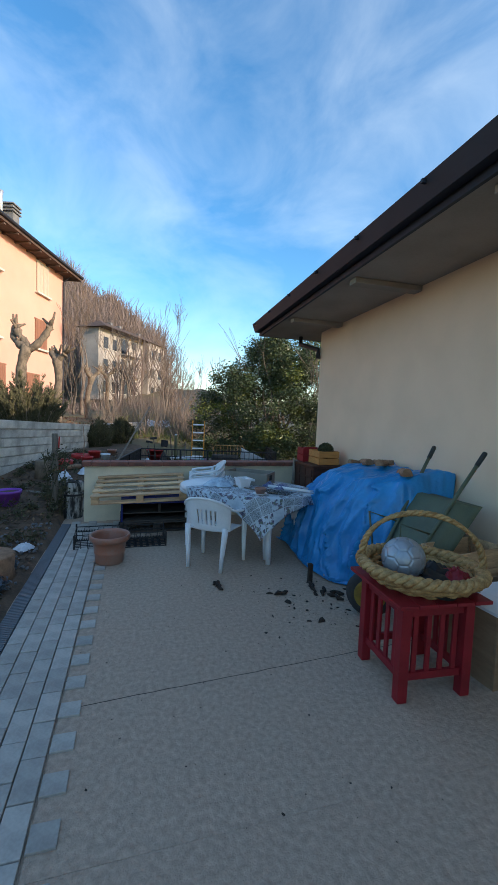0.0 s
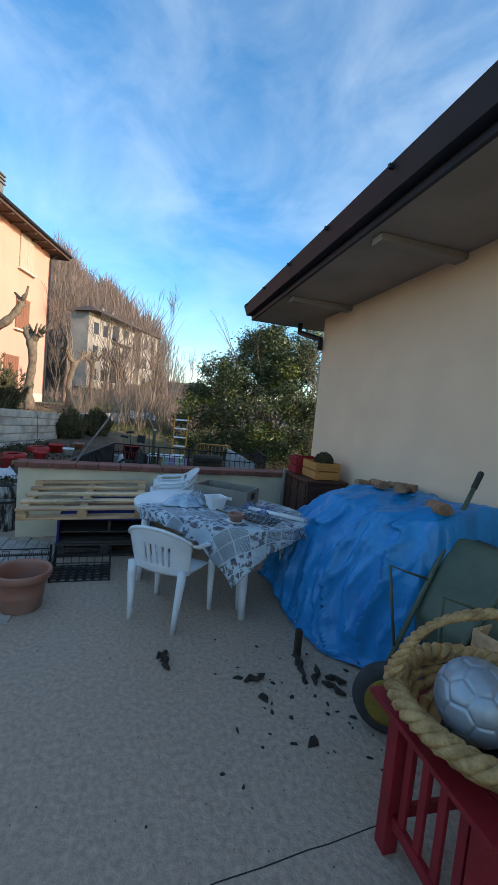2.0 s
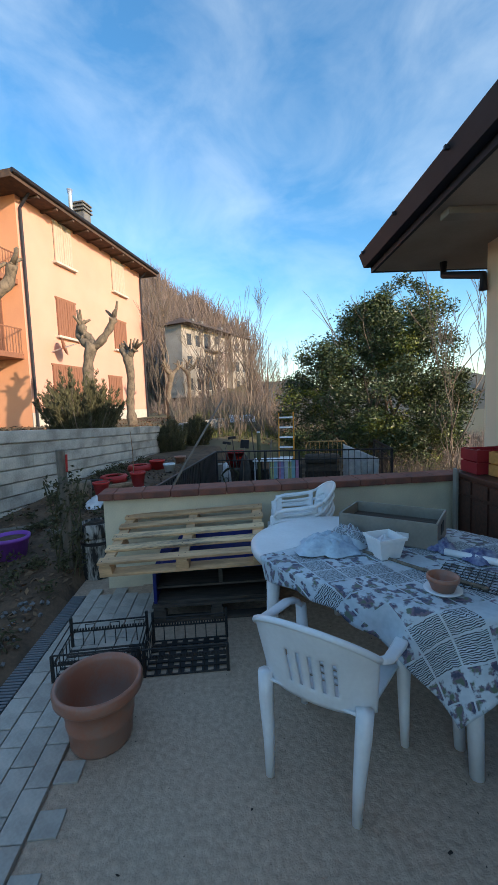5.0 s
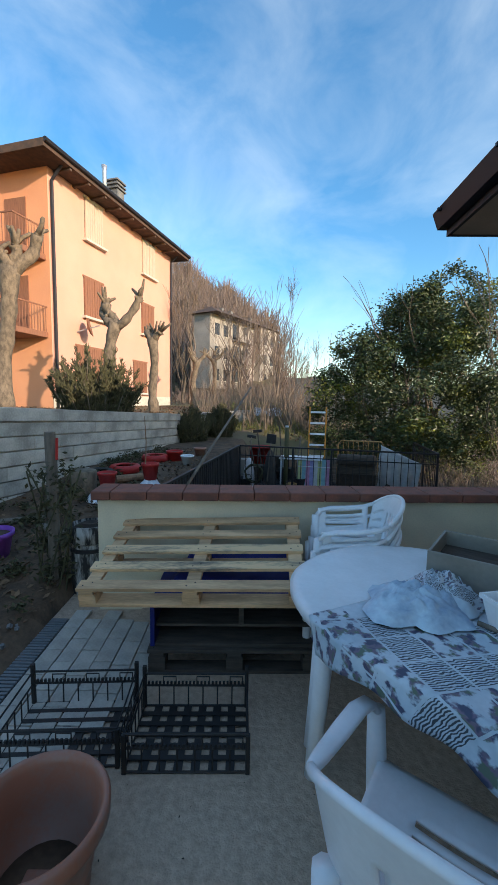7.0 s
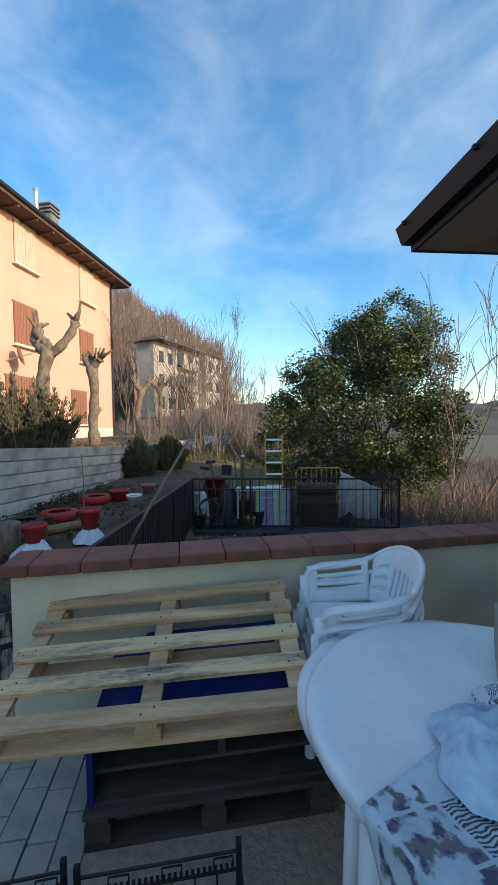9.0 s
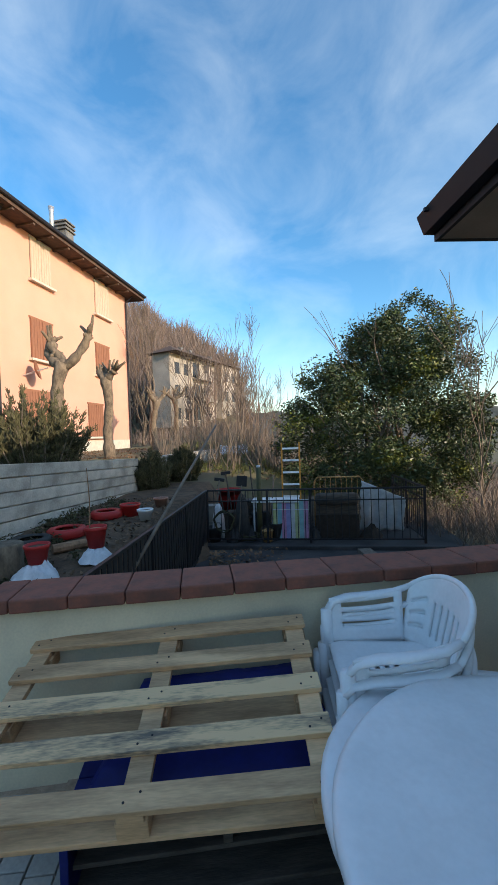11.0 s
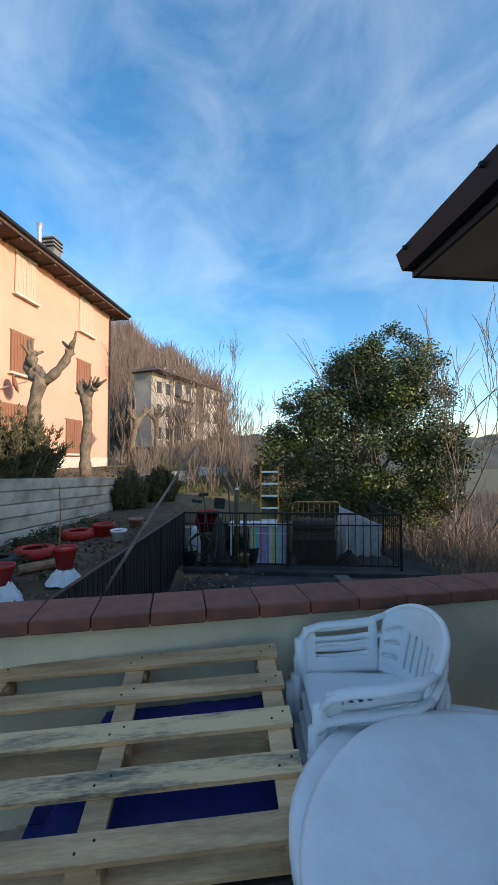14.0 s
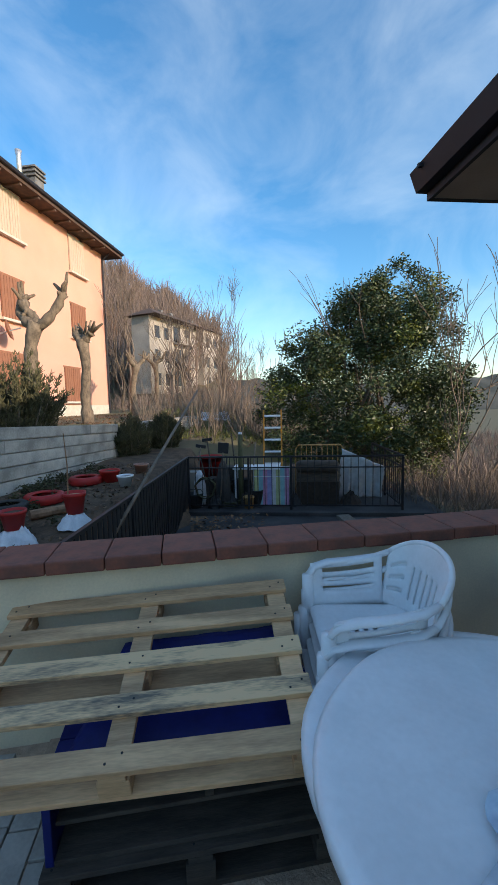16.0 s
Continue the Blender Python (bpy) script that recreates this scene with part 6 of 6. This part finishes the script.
def round_pot(m, r0, r1, h_, material, label, cat="pot", fill=None):
    p = thing("plant_pot" if cat == "pot" else "bucket", label, cat, m)
    part("body", lathe([(r0, 0), (r1 * 0.93, h_ * 0.82), (r1, h_ * 0.83), (r1 * 1.02, h_), (r1 * 0.92, h_), (r1 * 0.86, h_ * 0.8), (r0 * 0.85, 0.02)], 28), material, p, smooth=True)
    part("soil", lathe([(r1 * 0.86, h_ * 0.8), (r1 * 0.84, h_ * 0.86), (0.01, h_ * 0.88)], 20), fill or M_SOIL, p, smooth=True)
    return p


def gnd(x, y, dz=0.0, rz=0.0):
    return Matrix.Translation((x, y, height(x, y) + dz)) @ Matrix.Rotation(radians(rz), 4, "Z")


round_pot(gnd(-1.74, 6.28, -0.01), 0.13, 0.175, 0.22, M_PURPLE, "purple plastic bucket standing on the soil", "bucket")
round_pot(gnd(-1.26, 7.68, 0.15), 0.075, 0.11, 0.17, M_REDPL, "red flowerpot set on wrapped white plaster")
round_pot(gnd(-0.85, 8.06, 0.13), 0.075, 0.11, 0.21, M_REDPL, "red flowerpot with straw on wrapped white plaster", fill=M_PINE)
round_pot(gnd(-0.87, 9.85, 0.0), 0.12, 0.145, 0.17, M_REDPL, "wide red plastic tub in the garden bed")
round_pot(gnd(-0.60, 9.5, 0.0), 0.07, 0.11, 0.15, M_WHITE, "white flowerpot in the garden bed")
round_pot(gnd(-0.50, 10.4, 0.0), 0.08, 0.115, 0.16, M_TERRA, "terracotta flowerpot near the garden wall")
crumpled("white_wrap", gnd(-1.26, 7.66), 0.20, 0.19, M_PLASTICBAG, "crumpled white plastic wrap under a flowerpot", "plastic wrap", 21)
crumpled("white_wrap", gnd(-0.85, 8.04), 0.17, 0.16, M_PLASTICBAG, "crumpled white plastic wrap under a flowerpot", "plastic wrap", 23)
crumpled("white_litter", gnd(-1.13, 4.55), 0.10, 0.07, M_PLASTICBAG, "torn white plastic lying on the soil", "litter", 25)
dry = thing("dry_stalk", "thin dry stalk standing in the straw-filled pot", "stalk", gnd(-0.92, 8.10, 0.3))
part("stem", tube([(0, 0, 0), (0.01, 0, 0.3), (-0.01, 0.01, 0.62)], [0.008, 0.007, 0.004], 6), M_LOG, dry)
lgd = thing("cut_log", "pale cut log lying by the tyres", "log", gnd(-1.18, 8.35, 0.03, 35))
part("wood", tube([(-0.2, 0, 0.03), (0, 0.005, 0.03), (0.2, 0, 0.03)], [0.05, 0.052, 0.048], 9), M_LOG, lgd)
stp = thing("tree_stump", "pale sawn tree stump at the edge of the bed", "stump", gnd(-1.56, 7.75, -0.05))
part("trunk", lathe([(0.15, 0), (0.14, 0.2), (0.145, 0.36), (0.13, 0.37), (0.01, 0.372)], 22), M_BARK, stp, smooth=True)
stp2 = thing("tree_stump", "rough brown tree stump lying by the pavers", "stump", gnd(-1.25, 3.75, -0.03))
part("trunk", lathe([(0.25, 0), (0.22, 0.12), (0.23, 0.26), (0.21, 0.275), (0.01, 0.28)], 22), M_LOG, stp2, smooth=True)
for x, y, z, mt, lb in ((-1.70, 8.55, 0.0, M_RUBBER, "old black tyre lying in the garden bed"), (-1.42, 8.88, 0.0, M_REDPL, "red painted tyre lying in the garden bed"), (-1.18, 9.75, 0.0, M_REDPL, "red painted tyre lying in the garden bed")):
    ty = thing("tyre", lb, "tyre", gnd(x, y, z) @ Matrix.Scale(0.74, 4))
    part("tread", lathe([(0.17, 0.02), (0.2, 0.0), (0.27, 0.0), (0.3, 0.03), (0.3, 0.12), (0.27, 0.15), (0.2, 0.15), (0.17, 0.13), (0.19, 0.12), (0.26, 0.13), (0.26, 0.02), (0.19, 0.03)], 30), mt, ty, smooth=True)
for x, y, a, l in ((-1.9, 7.0, 30, 0.9), (-1.75, 5.35, 55, 0.6), (-2.15, 6.1, 100, 0.8), (-1.5, 6.8, 140, 0.5)):
    b = thing("garden_board", "grey weathered board lying on the soil", "board", gnd(x, y, 0.0, a))
    part("board", box(-l / 2, l / 2, -0.05, 0.05, 0.005, 0.03, 0.003, m=Matrix.Rotation(radians(2), 4, "Y")), M_GREYWOOD, b)
bk = thing("old_cask", "weathered cask with flaking limewash beside the parapet end", "cask", gnd(-0.84, 6.10, -0.04))
part("body", lathe([(0.13, 0.0), (0.135, 0.18), (0.15, 0.36), (0.145, 0.54), (0.135, 0.60), (0.12, 0.605), (0.01, 0.60)], 26), M_CASK, bk, smooth=True)
for z in (0.20, 0.56):
    part("hoop", lathe([(0.140, z - 0.015), (0.152, z - 0.013), (0.152, z + 0.013), (0.140, z + 0.015)], 26), M_IRON, bk, "rusty iron hoop")
part("rim", lathe([(0.142, 0.61), (0.152, 0.62), (0.150, 0.74), (0.135, 0.745), (0.128, 0.63)], 26), M_CASK, bk, smooth=True)
part("bark_lid", lathe([(0.126, 0.64), (0.12, 0.72), (0.06, 0.75), (0.01, 0.74)], 14), M_DEBRIS, bk)
pole = thing("leaning_pole", "long grey wooden pole leaning by the railing", "pole")
part("shaft", tube([(-0.56, 7.4, 0.10), (-0.23, 8.5, 0.66), (0.42, 10.5, 1.73)], [0.022, 0.02, 0.015], 8), M_TWIG, pole, smooth=True)


def litter():
    rg = random.Random(8)
    bm = bmesh.new()
    for _ in range(5200):
        y = rg.uniform(1.0, 11.5)
        x = rg.uniform(cwall_x(y) + 0.1, -0.98 if y < 6 else -0.35)
        z = height(x, y) + 0.03 * fbm(x * 1.7, y * 1.7) + rg.uniform(0.0, 0.03)
        s = rg.uniform(0.012, 0.035)
        a = rg.uniform(0, 6.28)
        d, e = Vector((math.cos(a), math.sin(a), rg.gauss(0, 0.4))) * s, Vector((-math.sin(a), math.cos(a), rg.gauss(0, 0.4))) * s * 0.6
        p = Vector((x, y, z))
        bm.faces.new([bm.verts.new(q) for q in (p - d, p + e, p + d, p - e)])
    m = mat("dead_leaf", (0.17, 0.10, 0.055), (0.09, 0.055, 0.032), 0.9, 3, 30, 0.0, per_piece=0.5, islands=True)
    tagged(part("fallen_leaves", bm, m), "brown dead leaves scattered over the garden soil", "leaves", kind="stuff")
    bm = bmesh.new()
    for _ in range(130):
        y = rg.uniform(2.2, 11)
        x = rg.uniform(max(cwall_x(y), -2.4) + 0.1, -1.02)
        leaves(bm, Vector((x, y, height(x, y) + 0.06)), rg.uniform(0.06, 0.16), 60, 0.022, rg, 0.7, 0.1)
    tagged(part("weeds", bm, M_FIR), "low dark green weeds growing in the garden bed", "weeds", kind="stuff")
    bm = bmesh.new()
    for k in range(16):
        z = rg.uniform(0.05, 0.95)
        leaves(bm, Vector((-1.05 + rg.gauss(0, 0.08), 5.96 + rg.gauss(0, 0.08), z)), 0.13, 60, 0.024, rg, 1.0, 0.1)
    iv = thing("climbing_rose", "thin dark rose climbing round the garden post", "plant")
    part("foliage", bm, M_FIR, iv)
    for k in range(7):
        st_ = bmesh.new()
        a = k * 0.9
        tube([(-1.07 + 0.1 * math.cos(a), 5.94 + 0.1 * math.sin(a), 0.0), (-1.05 + 0.12 * math.cos(a + 1), 5.96 + 0.12 * math.sin(a + 1), 0.5), (-1.05 + 0.2 * math.cos(a + 2), 5.96 + 0.1 * math.sin(a + 2), 0.95)], 0.006, 5, st_)
        part("stem", st_, M_FIR, iv)
    grv = bmesh.new()
    for _ in range(300):
        y = rg.uniform(1.6, 5.4)
        x = rg.uniform(-1.5, -0.97)
        bmesh.ops.create_cube(grv, size=rg.uniform(0.01, 0.028), matrix=Matrix.Translation((x, y, height(x, y) + 0.012)) @ Euler((rg.random() * 3, rg.random() * 3, rg.random() * 3)).to_matrix().to_4x4())
    tagged(part("edge_rubble", grv, M_ROOFSLAB), "small grey stone rubble along the paved edge", "rubble", kind="stuff")


litter()

M_DUSTY = mat("dusty_blue_leaf", (0.10, 0.125, 0.15), (0.06, 0.08, 0.095), 0.7, 3, 30, 0.0, per_piece=0.4, islands=True)
for k, (x, y, r_) in enumerate(((-1.12, 2.7, 0.16), (-1.18, 3.1, 0.17), (-1.10, 3.45, 0.13), (-1.25, 2.3, 0.18), (-1.15, 4.0, 0.10))):
    bm = bmesh.new()
    leaves(bm, Vector((0, 0, r_ * 0.55)), r_, 420, 0.022, random.Random(60 + k), 0.6, 0.2)
    o = part("bed_plant", bm, M_DUSTY)
    o.matrix_basis = at_ground(x, y)
    tagged(o, "low dusty blue-green plant at the bed's edge", "plant", "edge plants")

# ---- railed terrace ----
TZ0 = -0.30
lg = thing("folded_lounger", "folded sun lounger with striped fabric behind the railing", "lounger", TERR @ Matrix.Translation((1.97, 11.12, TZ0)) @ Matrix.Rotation(radians(-12), 4, "X"))
part("frame", tube([(-0.38, 0, 0.0), (-0.38, 0, 0.82), (0.38, 0, 0.82), (0.38, 0, 0.0)], 0.014, 8), M_ALU, lg, smooth=True)
part("cross_bar", tube([(-0.38, 0, 0.62), (0.38, 0, 0.62)], 0.012, 8), M_ALU, lg)
STRIPES = ((0.35, 0.36, 0.10), (0.10, 0.30, 0.36), (0.36, 0.10, 0.22), (0.16, 0.15, 0.36), (0.40, 0.40, 0.38), (0.32, 0.34, 0.10), (0.10, 0.30, 0.32), (0.34, 0.12, 0.24))
for k, col in enumerate(STRIPES):
    x = -0.36 + k * 0.09
    part("stripe", box(x, x + 0.089, -0.006, 0.006, 0.04, 0.80), mat("lounger_stripe", tuple(0.14 + 1.1 * c for c in col), None, 0.8, 8, 80, 0.1), lg)
sf = thing("old_armchair", "dark brown worn armchair behind the railing", "armchair", TERR @ Matrix.Translation((2.92, 11.55, TZ0)))
part("body", box(-0.42, 0.42, -0.3, 0.35, 0.04, 0.72, 0.06), M_OLDWOOD, sf)
part("back_cushion", box(-0.44, 0.44, -0.36, -0.1, 0.68, 0.93, 0.09), M_OLDWOOD, sf, smooth=True)
part("skirt", box(-0.43, 0.43, -0.33, -0.29, 0.02, 0.5, 0.01), M_DEBRIS, sf)
ld = thing("ladder", "orange ladder with aluminium rungs standing on the terrace", "ladder", TERR @ Matrix.Translation((1.98, 11.85, TZ0)) @ Matrix.Rotation(radians(-8), 4, "X"))
for x in (-0.2, 0.2):
    part("stile", box(x - 0.018, x + 0.018, -0.03, 0.03, 0, 2.0, 0.005), M_LADDER, ld)
for k in range(7):
    part("rung", box(-0.182, 0.182, -0.05, 0.05, 0.22 + 0.27 * k, 0.262 + 0.27 * k, 0.004), M_WHITE, ld)
wtb = thing("white_side_table", "white table top behind the railing", "table", TERR @ Matrix.Translation((1.75, 11.5, TZ0)))
part("top", box(-0.6, 0.4, -0.25, 0.25, 0.75, 0.79, 0.01), M_WHITE, wtb)
for x in (-0.55, 0.35):
    for y in (-0.2, 0.2):
        part("leg", tube([(x, y, 0), (x, y, 0.75)], 0.02, 8), M_WHITE, wtb)
gp = thing("green_pole", "dark green wrapped parasol pole on the terrace", "pole", TERR @ Matrix.Translation((1.32, 11.3, TZ0)))
part("shaft", tube([(0, 0, 0), (0, 0, 0.8), (0, 0, 1.5)], [0.06, 0.055, 0.05], 10), M_FIR, gp, smooth=True)
part("cap", tube([(0, 0, 1.5), (0, 0, 1.54)], 0.04, 10), M_PLASTICBAG, gp)
for k, (x, y, w_, h_, m_, lb) in enumerate(((0.45, 11.2, 0.14, 0.75, M_PLASTICBAG, "white wrapped bundle standing by the railing"), (0.95, 11.25, 0.16, 0.95, M_RUBBER, "dark folded parasol standing by the railing"))):
    o = thing("wrapped_bundle", lb, "bundle", TERR @ Matrix.Translation((x, y, TZ0)))
    part("wrap", lathe([(w_ * 0.8, 0), (w_, 0.2), (w_ * 0.9, h_ * 0.6), (w_ * 0.55, h_ * 0.9), (w_ * 0.2, h_)], 14), m_, o)
tr = thing("hand_cart", "dark folding hand cart with two wheels on the terrace", "cart", TERR @ Matrix.Translation((0.75, 11.4, TZ0)))
for x in (-0.16, 0.22):
    part("wheel", lathe([(0.05, -0.025), (0.14, -0.025), (0.15, 0), (0.14, 0.025), (0.05, 0.025)], 20, m=Matrix.Translation((x, 0, 0.15)) @ Matrix.Rotation(math.pi / 2, 4, "Y")), M_RUBBER, tr, smooth=True)
    part("bar", tube([(x, 0, 0.15), (x, 0.12, 0.6), (x, 0.3, 0.98)], 0.014, 8), M_IRON, tr)
part("cross_bar", tube([(-0.16, 0.3, 0.98), (0.22, 0.3, 0.98)], 0.014, 8), M_IRON, tr)
part("load", box(-0.18, 0.24, 0.0, 0.25, 0.2, 0.55, 0.04), M_OLDWOOD, tr)
sh = thing("plastic_sheeting", "grey translucent sheeting hung over a rack on the terrace", "sheeting", TERR)
solid(part("sheet", sheet(24, 20, lambda u, v: (lerp(3.45, 4.35, u) + 0.03 * fbm(u * 6, v * 6), 11.9 - 0.35 * v + 0.05 * math.sin(u * 24) * (1 - v), TZ0 + lerp(0.02, lerp(1.15, 0.75, u), v))), M_PLASTICBAG, sh, smooth=True), 0.004)
bf = thing("iron_bedstead", "old metal bed head leaning on the terrace", "bed head", TERR @ Matrix.Translation((3.05, 12.3, TZ0)))
part("hoop", tube([(-0.55, 0, 0), (-0.55, 0, 1.05), (-0.48, 0, 1.15), (0.48, 0, 1.15), (0.55, 0, 1.05), (0.55, 0, 0)], 0.018, 8), M_WICKER, bf, smooth=True)
for k in range(8):
    part("bar", tube([(-0.42 + k * 0.12, 0, 0.3), (-0.42 + k * 0.12, 0, 1.15)], 0.008, 6), M_WICKER, bf)
cabt = thing("firewood_stack", "low stack of old boards at the back of the terrace", "boards", TERR @ Matrix.Translation((3.0, 12.9, TZ0)))
for k in range(6):
    part("board", box(-0.9 + 0.05 * k, 0.8 - 0.04 * k, -0.2, 0.2, 0.1 * k, 0.1 * k + 0.09, 0.008), M_GREYWOOD, cabt)
rb = thing("red_basin", "red plastic basin on the terrace", "basin", TERR @ Matrix.Translation((0.5, 12.2, TZ0 + 0.0)))
part("body", lathe([(0.2, 0.0), (0.28, 0.9), (0.3, 0.9), (0.3, 0.93), (0.2, 0.5)], 24), M_REDPL, rb, smooth=True)
tarp2 = thing("white_tarp_heap", "pale tarpaulin heap on the grassy slope", "tarpaulin", at_ground(1.2, 19.5) @ Matrix.Scale(0.55, 4))
solid(part("sheet", sheet(16, 10, lambda u, v: (lerp(-1, 1, u), lerp(-0.3, 0.8, v), 0.75 * v * (0.7 + 0.5 * fbm(u * 4, v * 3)) + 0.02)), M_PLASTICBAG, tarp2), 0.01)


# clutter on the railed terrace
def ring_coil(m, r, label):
    o = thing("hose_coil", label, "hose", m)
    pts = [((r + 0.02 * math.sin(k * 1.3)) * math.cos(k * 0.26), (r + 0.02 * math.cos(k * 0.9)) * math.sin(k * 0.26), 0.02 + 0.0011 * k) for k in range(110)]
    part("hose", tube(pts, 0.012, 6), M_FIR, o, smooth=True)


ring_coil(TERR @ Matrix.Translation((1.12, 11.12, TZ0)), 0.19, "dark green garden hose coiled on the terrace")
ring_coil(TERR @ Matrix.Translation((0.62, 11.02, TZ0 + 0.42)) @ Matrix.Rotation(radians(80), 4, "X"), 0.2, "dark green garden hose hanging in a coil")
for x, y, r_, h_, m_, lb in ((0.38, 11.05, 0.17, 0.30, M_RUBBER, "black rubber bucket by the railing"), (0.98, 11.5, 0.15, 0.42, M_OLDWOOD, "dark wooden tub on the terrace"), (1.5, 11.02, 0.12, 0.24, M_WICKER, "small straw-coloured pot by the railing"), (1.66, 11.2, 0.14, 0.34, M_RUBBER, "black plastic pot by the railing")):
    o = thing("bucket", lb, "bucket", TERR @ Matrix.Translation((x, y, TZ0)))
    part("body", lathe([(r_ * 0.75, 0), (r_ * 0.95, h_ * 0.9), (r_, h_ * 0.92), (r_, h_), (r_ * 0.9, h_), (r_ * 0.7, 0.03)], 20), m_, o, smooth=True)
    part("handle", tube([(-r_, 0, h_ * 0.95), (-r_ * 0.7, 0.02, h_ * 1.25), (r_ * 0.7, 0.02, h_ * 1.25), (r_, 0, h_ * 0.95)], 0.007, 6), M_IRON, o)
for k, (x, y, hh, lean, lb) in enumerate(((0.30, 11.3, 1.25, 8, "rake"), (0.70, 11.7, 1.35, -7, "hoe"), (0.88, 11.1, 1.15, 5, "spade"), (1.18, 11.75, 1.5, -4, "stake"), (1.48, 11.6, 1.3, 6, "stake"), (0.52, 11.8, 1.1, -10, "stake"))):
    o = thing("garden_tool", "dark wooden " + lb + " standing among the terrace clutter", "tool", TERR @ Matrix.Translation((x, y, TZ0)) @ Matrix.Rotation(radians(lean), 4, "Y"))
    part("shaft", tube([(0, 0, 0), (0.01, 0, hh * 0.5), (0, 0, hh)], 0.016, 7), M_OLDWOOD if k % 2 else M_TWIG, o, smooth=True)
    if lb != "stake":
        part("head", box(-0.11, 0.11, -0.012, 0.02, hh - 0.02, hh + (0.2 if lb == "spade" else 0.05), 0.006), M_IRON, o)
for k, (x, y, w_, h_, m_) in enumerate(((0.55, 11.35, 0.30, 0.52, M_OLDWOOD), (1.30, 11.62, 0.36, 0.46, M_RUBBER), (0.24, 11.7, 0.26, 0.62, M_GREYBOX), (1.05, 11.9, 0.5, 0.7, M_OLDWOOD))):
    o = thing("storage_box", "dark weathered box among the terrace clutter", "box", TERR @ Matrix.Translation((x, y, TZ0)) @ Matrix.Rotation(radians(9 * k - 12), 4, "Z"))
    part("body", box(-w_ / 2, w_ / 2, -0.14, 0.14, 0, h_, 0.012), m_, o)
    part("lid", box(-w_ / 2 - 0.012, w_ / 2 + 0.012, -0.152, 0.152, h_ + 0.001, h_ + 0.03, 0.008), m_, o)
for k, (x, y, r_, m_) in enumerate(((0.80, 11.06, 0.17, M_BLACK), (1.42, 11.3, 0.16, M_OLDWOOD), (1.10, 11.3, 0.15, M_BLACK), (2.45, 11.25, 0.16, M_BLACK), (3.62, 11.4, 0.22, M_DEBRIS))):
    crumpled("crumpled_cover", TERR @ Matrix.Translation((x, y, TZ0)), r_, 0.26, m_, "dark crumpled cover heaped on the terrace", "cover", 40 + k)


# ---- pavers and floor joints ----
def paving():
    first = {}

    def piece(name, w, l, x, y, z, material, h_=0.05):
        key = (name, round(w, 3), round(l, 3))
        if key not in first:
            o = part(name, box(-w / 2, w / 2, -l / 2, l / 2, -h_, 0, 0.004 if h_ > 0.02 else 0.0), material, FLOOR)
            first[key] = o.data
        else:
            o = new(name, first[key])
            o.parent = FLOOR
        o.location = (x, y, z)
        o.rotation_euler = (rnd.gauss(0, 0.006), rnd.gauss(0, 0.004), rnd.gauss(0, 0.006))
        return o
    cols = 4
    w = 0.108
    for c in range(cols):
        x = -0.795 + w * (c + 0.5)
        y = 0.55 + (c % 2) * 0.11
        while y < 5.62:
            piece("paver", w - 0.006, 0.214, x, y, 0.012 + rnd.gauss(0, 0.0015), M_PAVER)
            y += 0.22
    for c in range(2):
        x = -0.795 + w * (cols + c + 0.5)
        y = 4.82 + (c % 2) * 0.11
        while y < 5.62:
            piece("paver", w - 0.006, 0.214, x, y, 0.012 + rnd.gauss(0, 0.0015), M_PAVER)
            y += 0.22
    y = 0.62
    while y < 4.3:
        piece("edge_paver", 0.105, 0.108, -0.304, y, 0.010 + rnd.gauss(0, 0.001), M_PAVER)
        y += 0.22
    # cast slabs with open joints
    ys = [-2.6, -0.73, 1.135, 3.0, 5.9]
    for y0, y1 in zip(ys, ys[1:]):
        piece("slab", 3.4735, y1 - y0 - 0.0015, 1.3825, (y0 + y1) / 2, 0.0, M_CONC, 0.012).rotation_euler = (0, 0, 0)
    # the open joint across the patio, filled with dark grit
    line = [(-0.33 + 0.09 * k, 1.953 + 0.0063 * k + rnd.gauss(0, 0.0025), -0.0026) for k in range(29)]
    part("joint", tube(line, 0.0042, 6), M_DEBRIS, FLOOR)
    g = thing("edging_grate", "blue-grey ribbed plastic edging along the pavers", "edging")
    o0 = None
    for k in range(170):
        y = 1.2 + k * 0.026
        if o0 is None:
            o = part("rib", box(-0.055, 0.055, -0.008, 0.008, -0.03, 0.016, 0.002), M_BLUEGREY, g)
            o0 = o.data
        else:
            o = new("rib", o0)
            o.parent = g
        o.location = (-0.855, y, 0)
    part("bed", box(-0.91, -0.798, 1.2, 5.63, -0.06, -0.004), M_BLUEGREY, g)


paving()
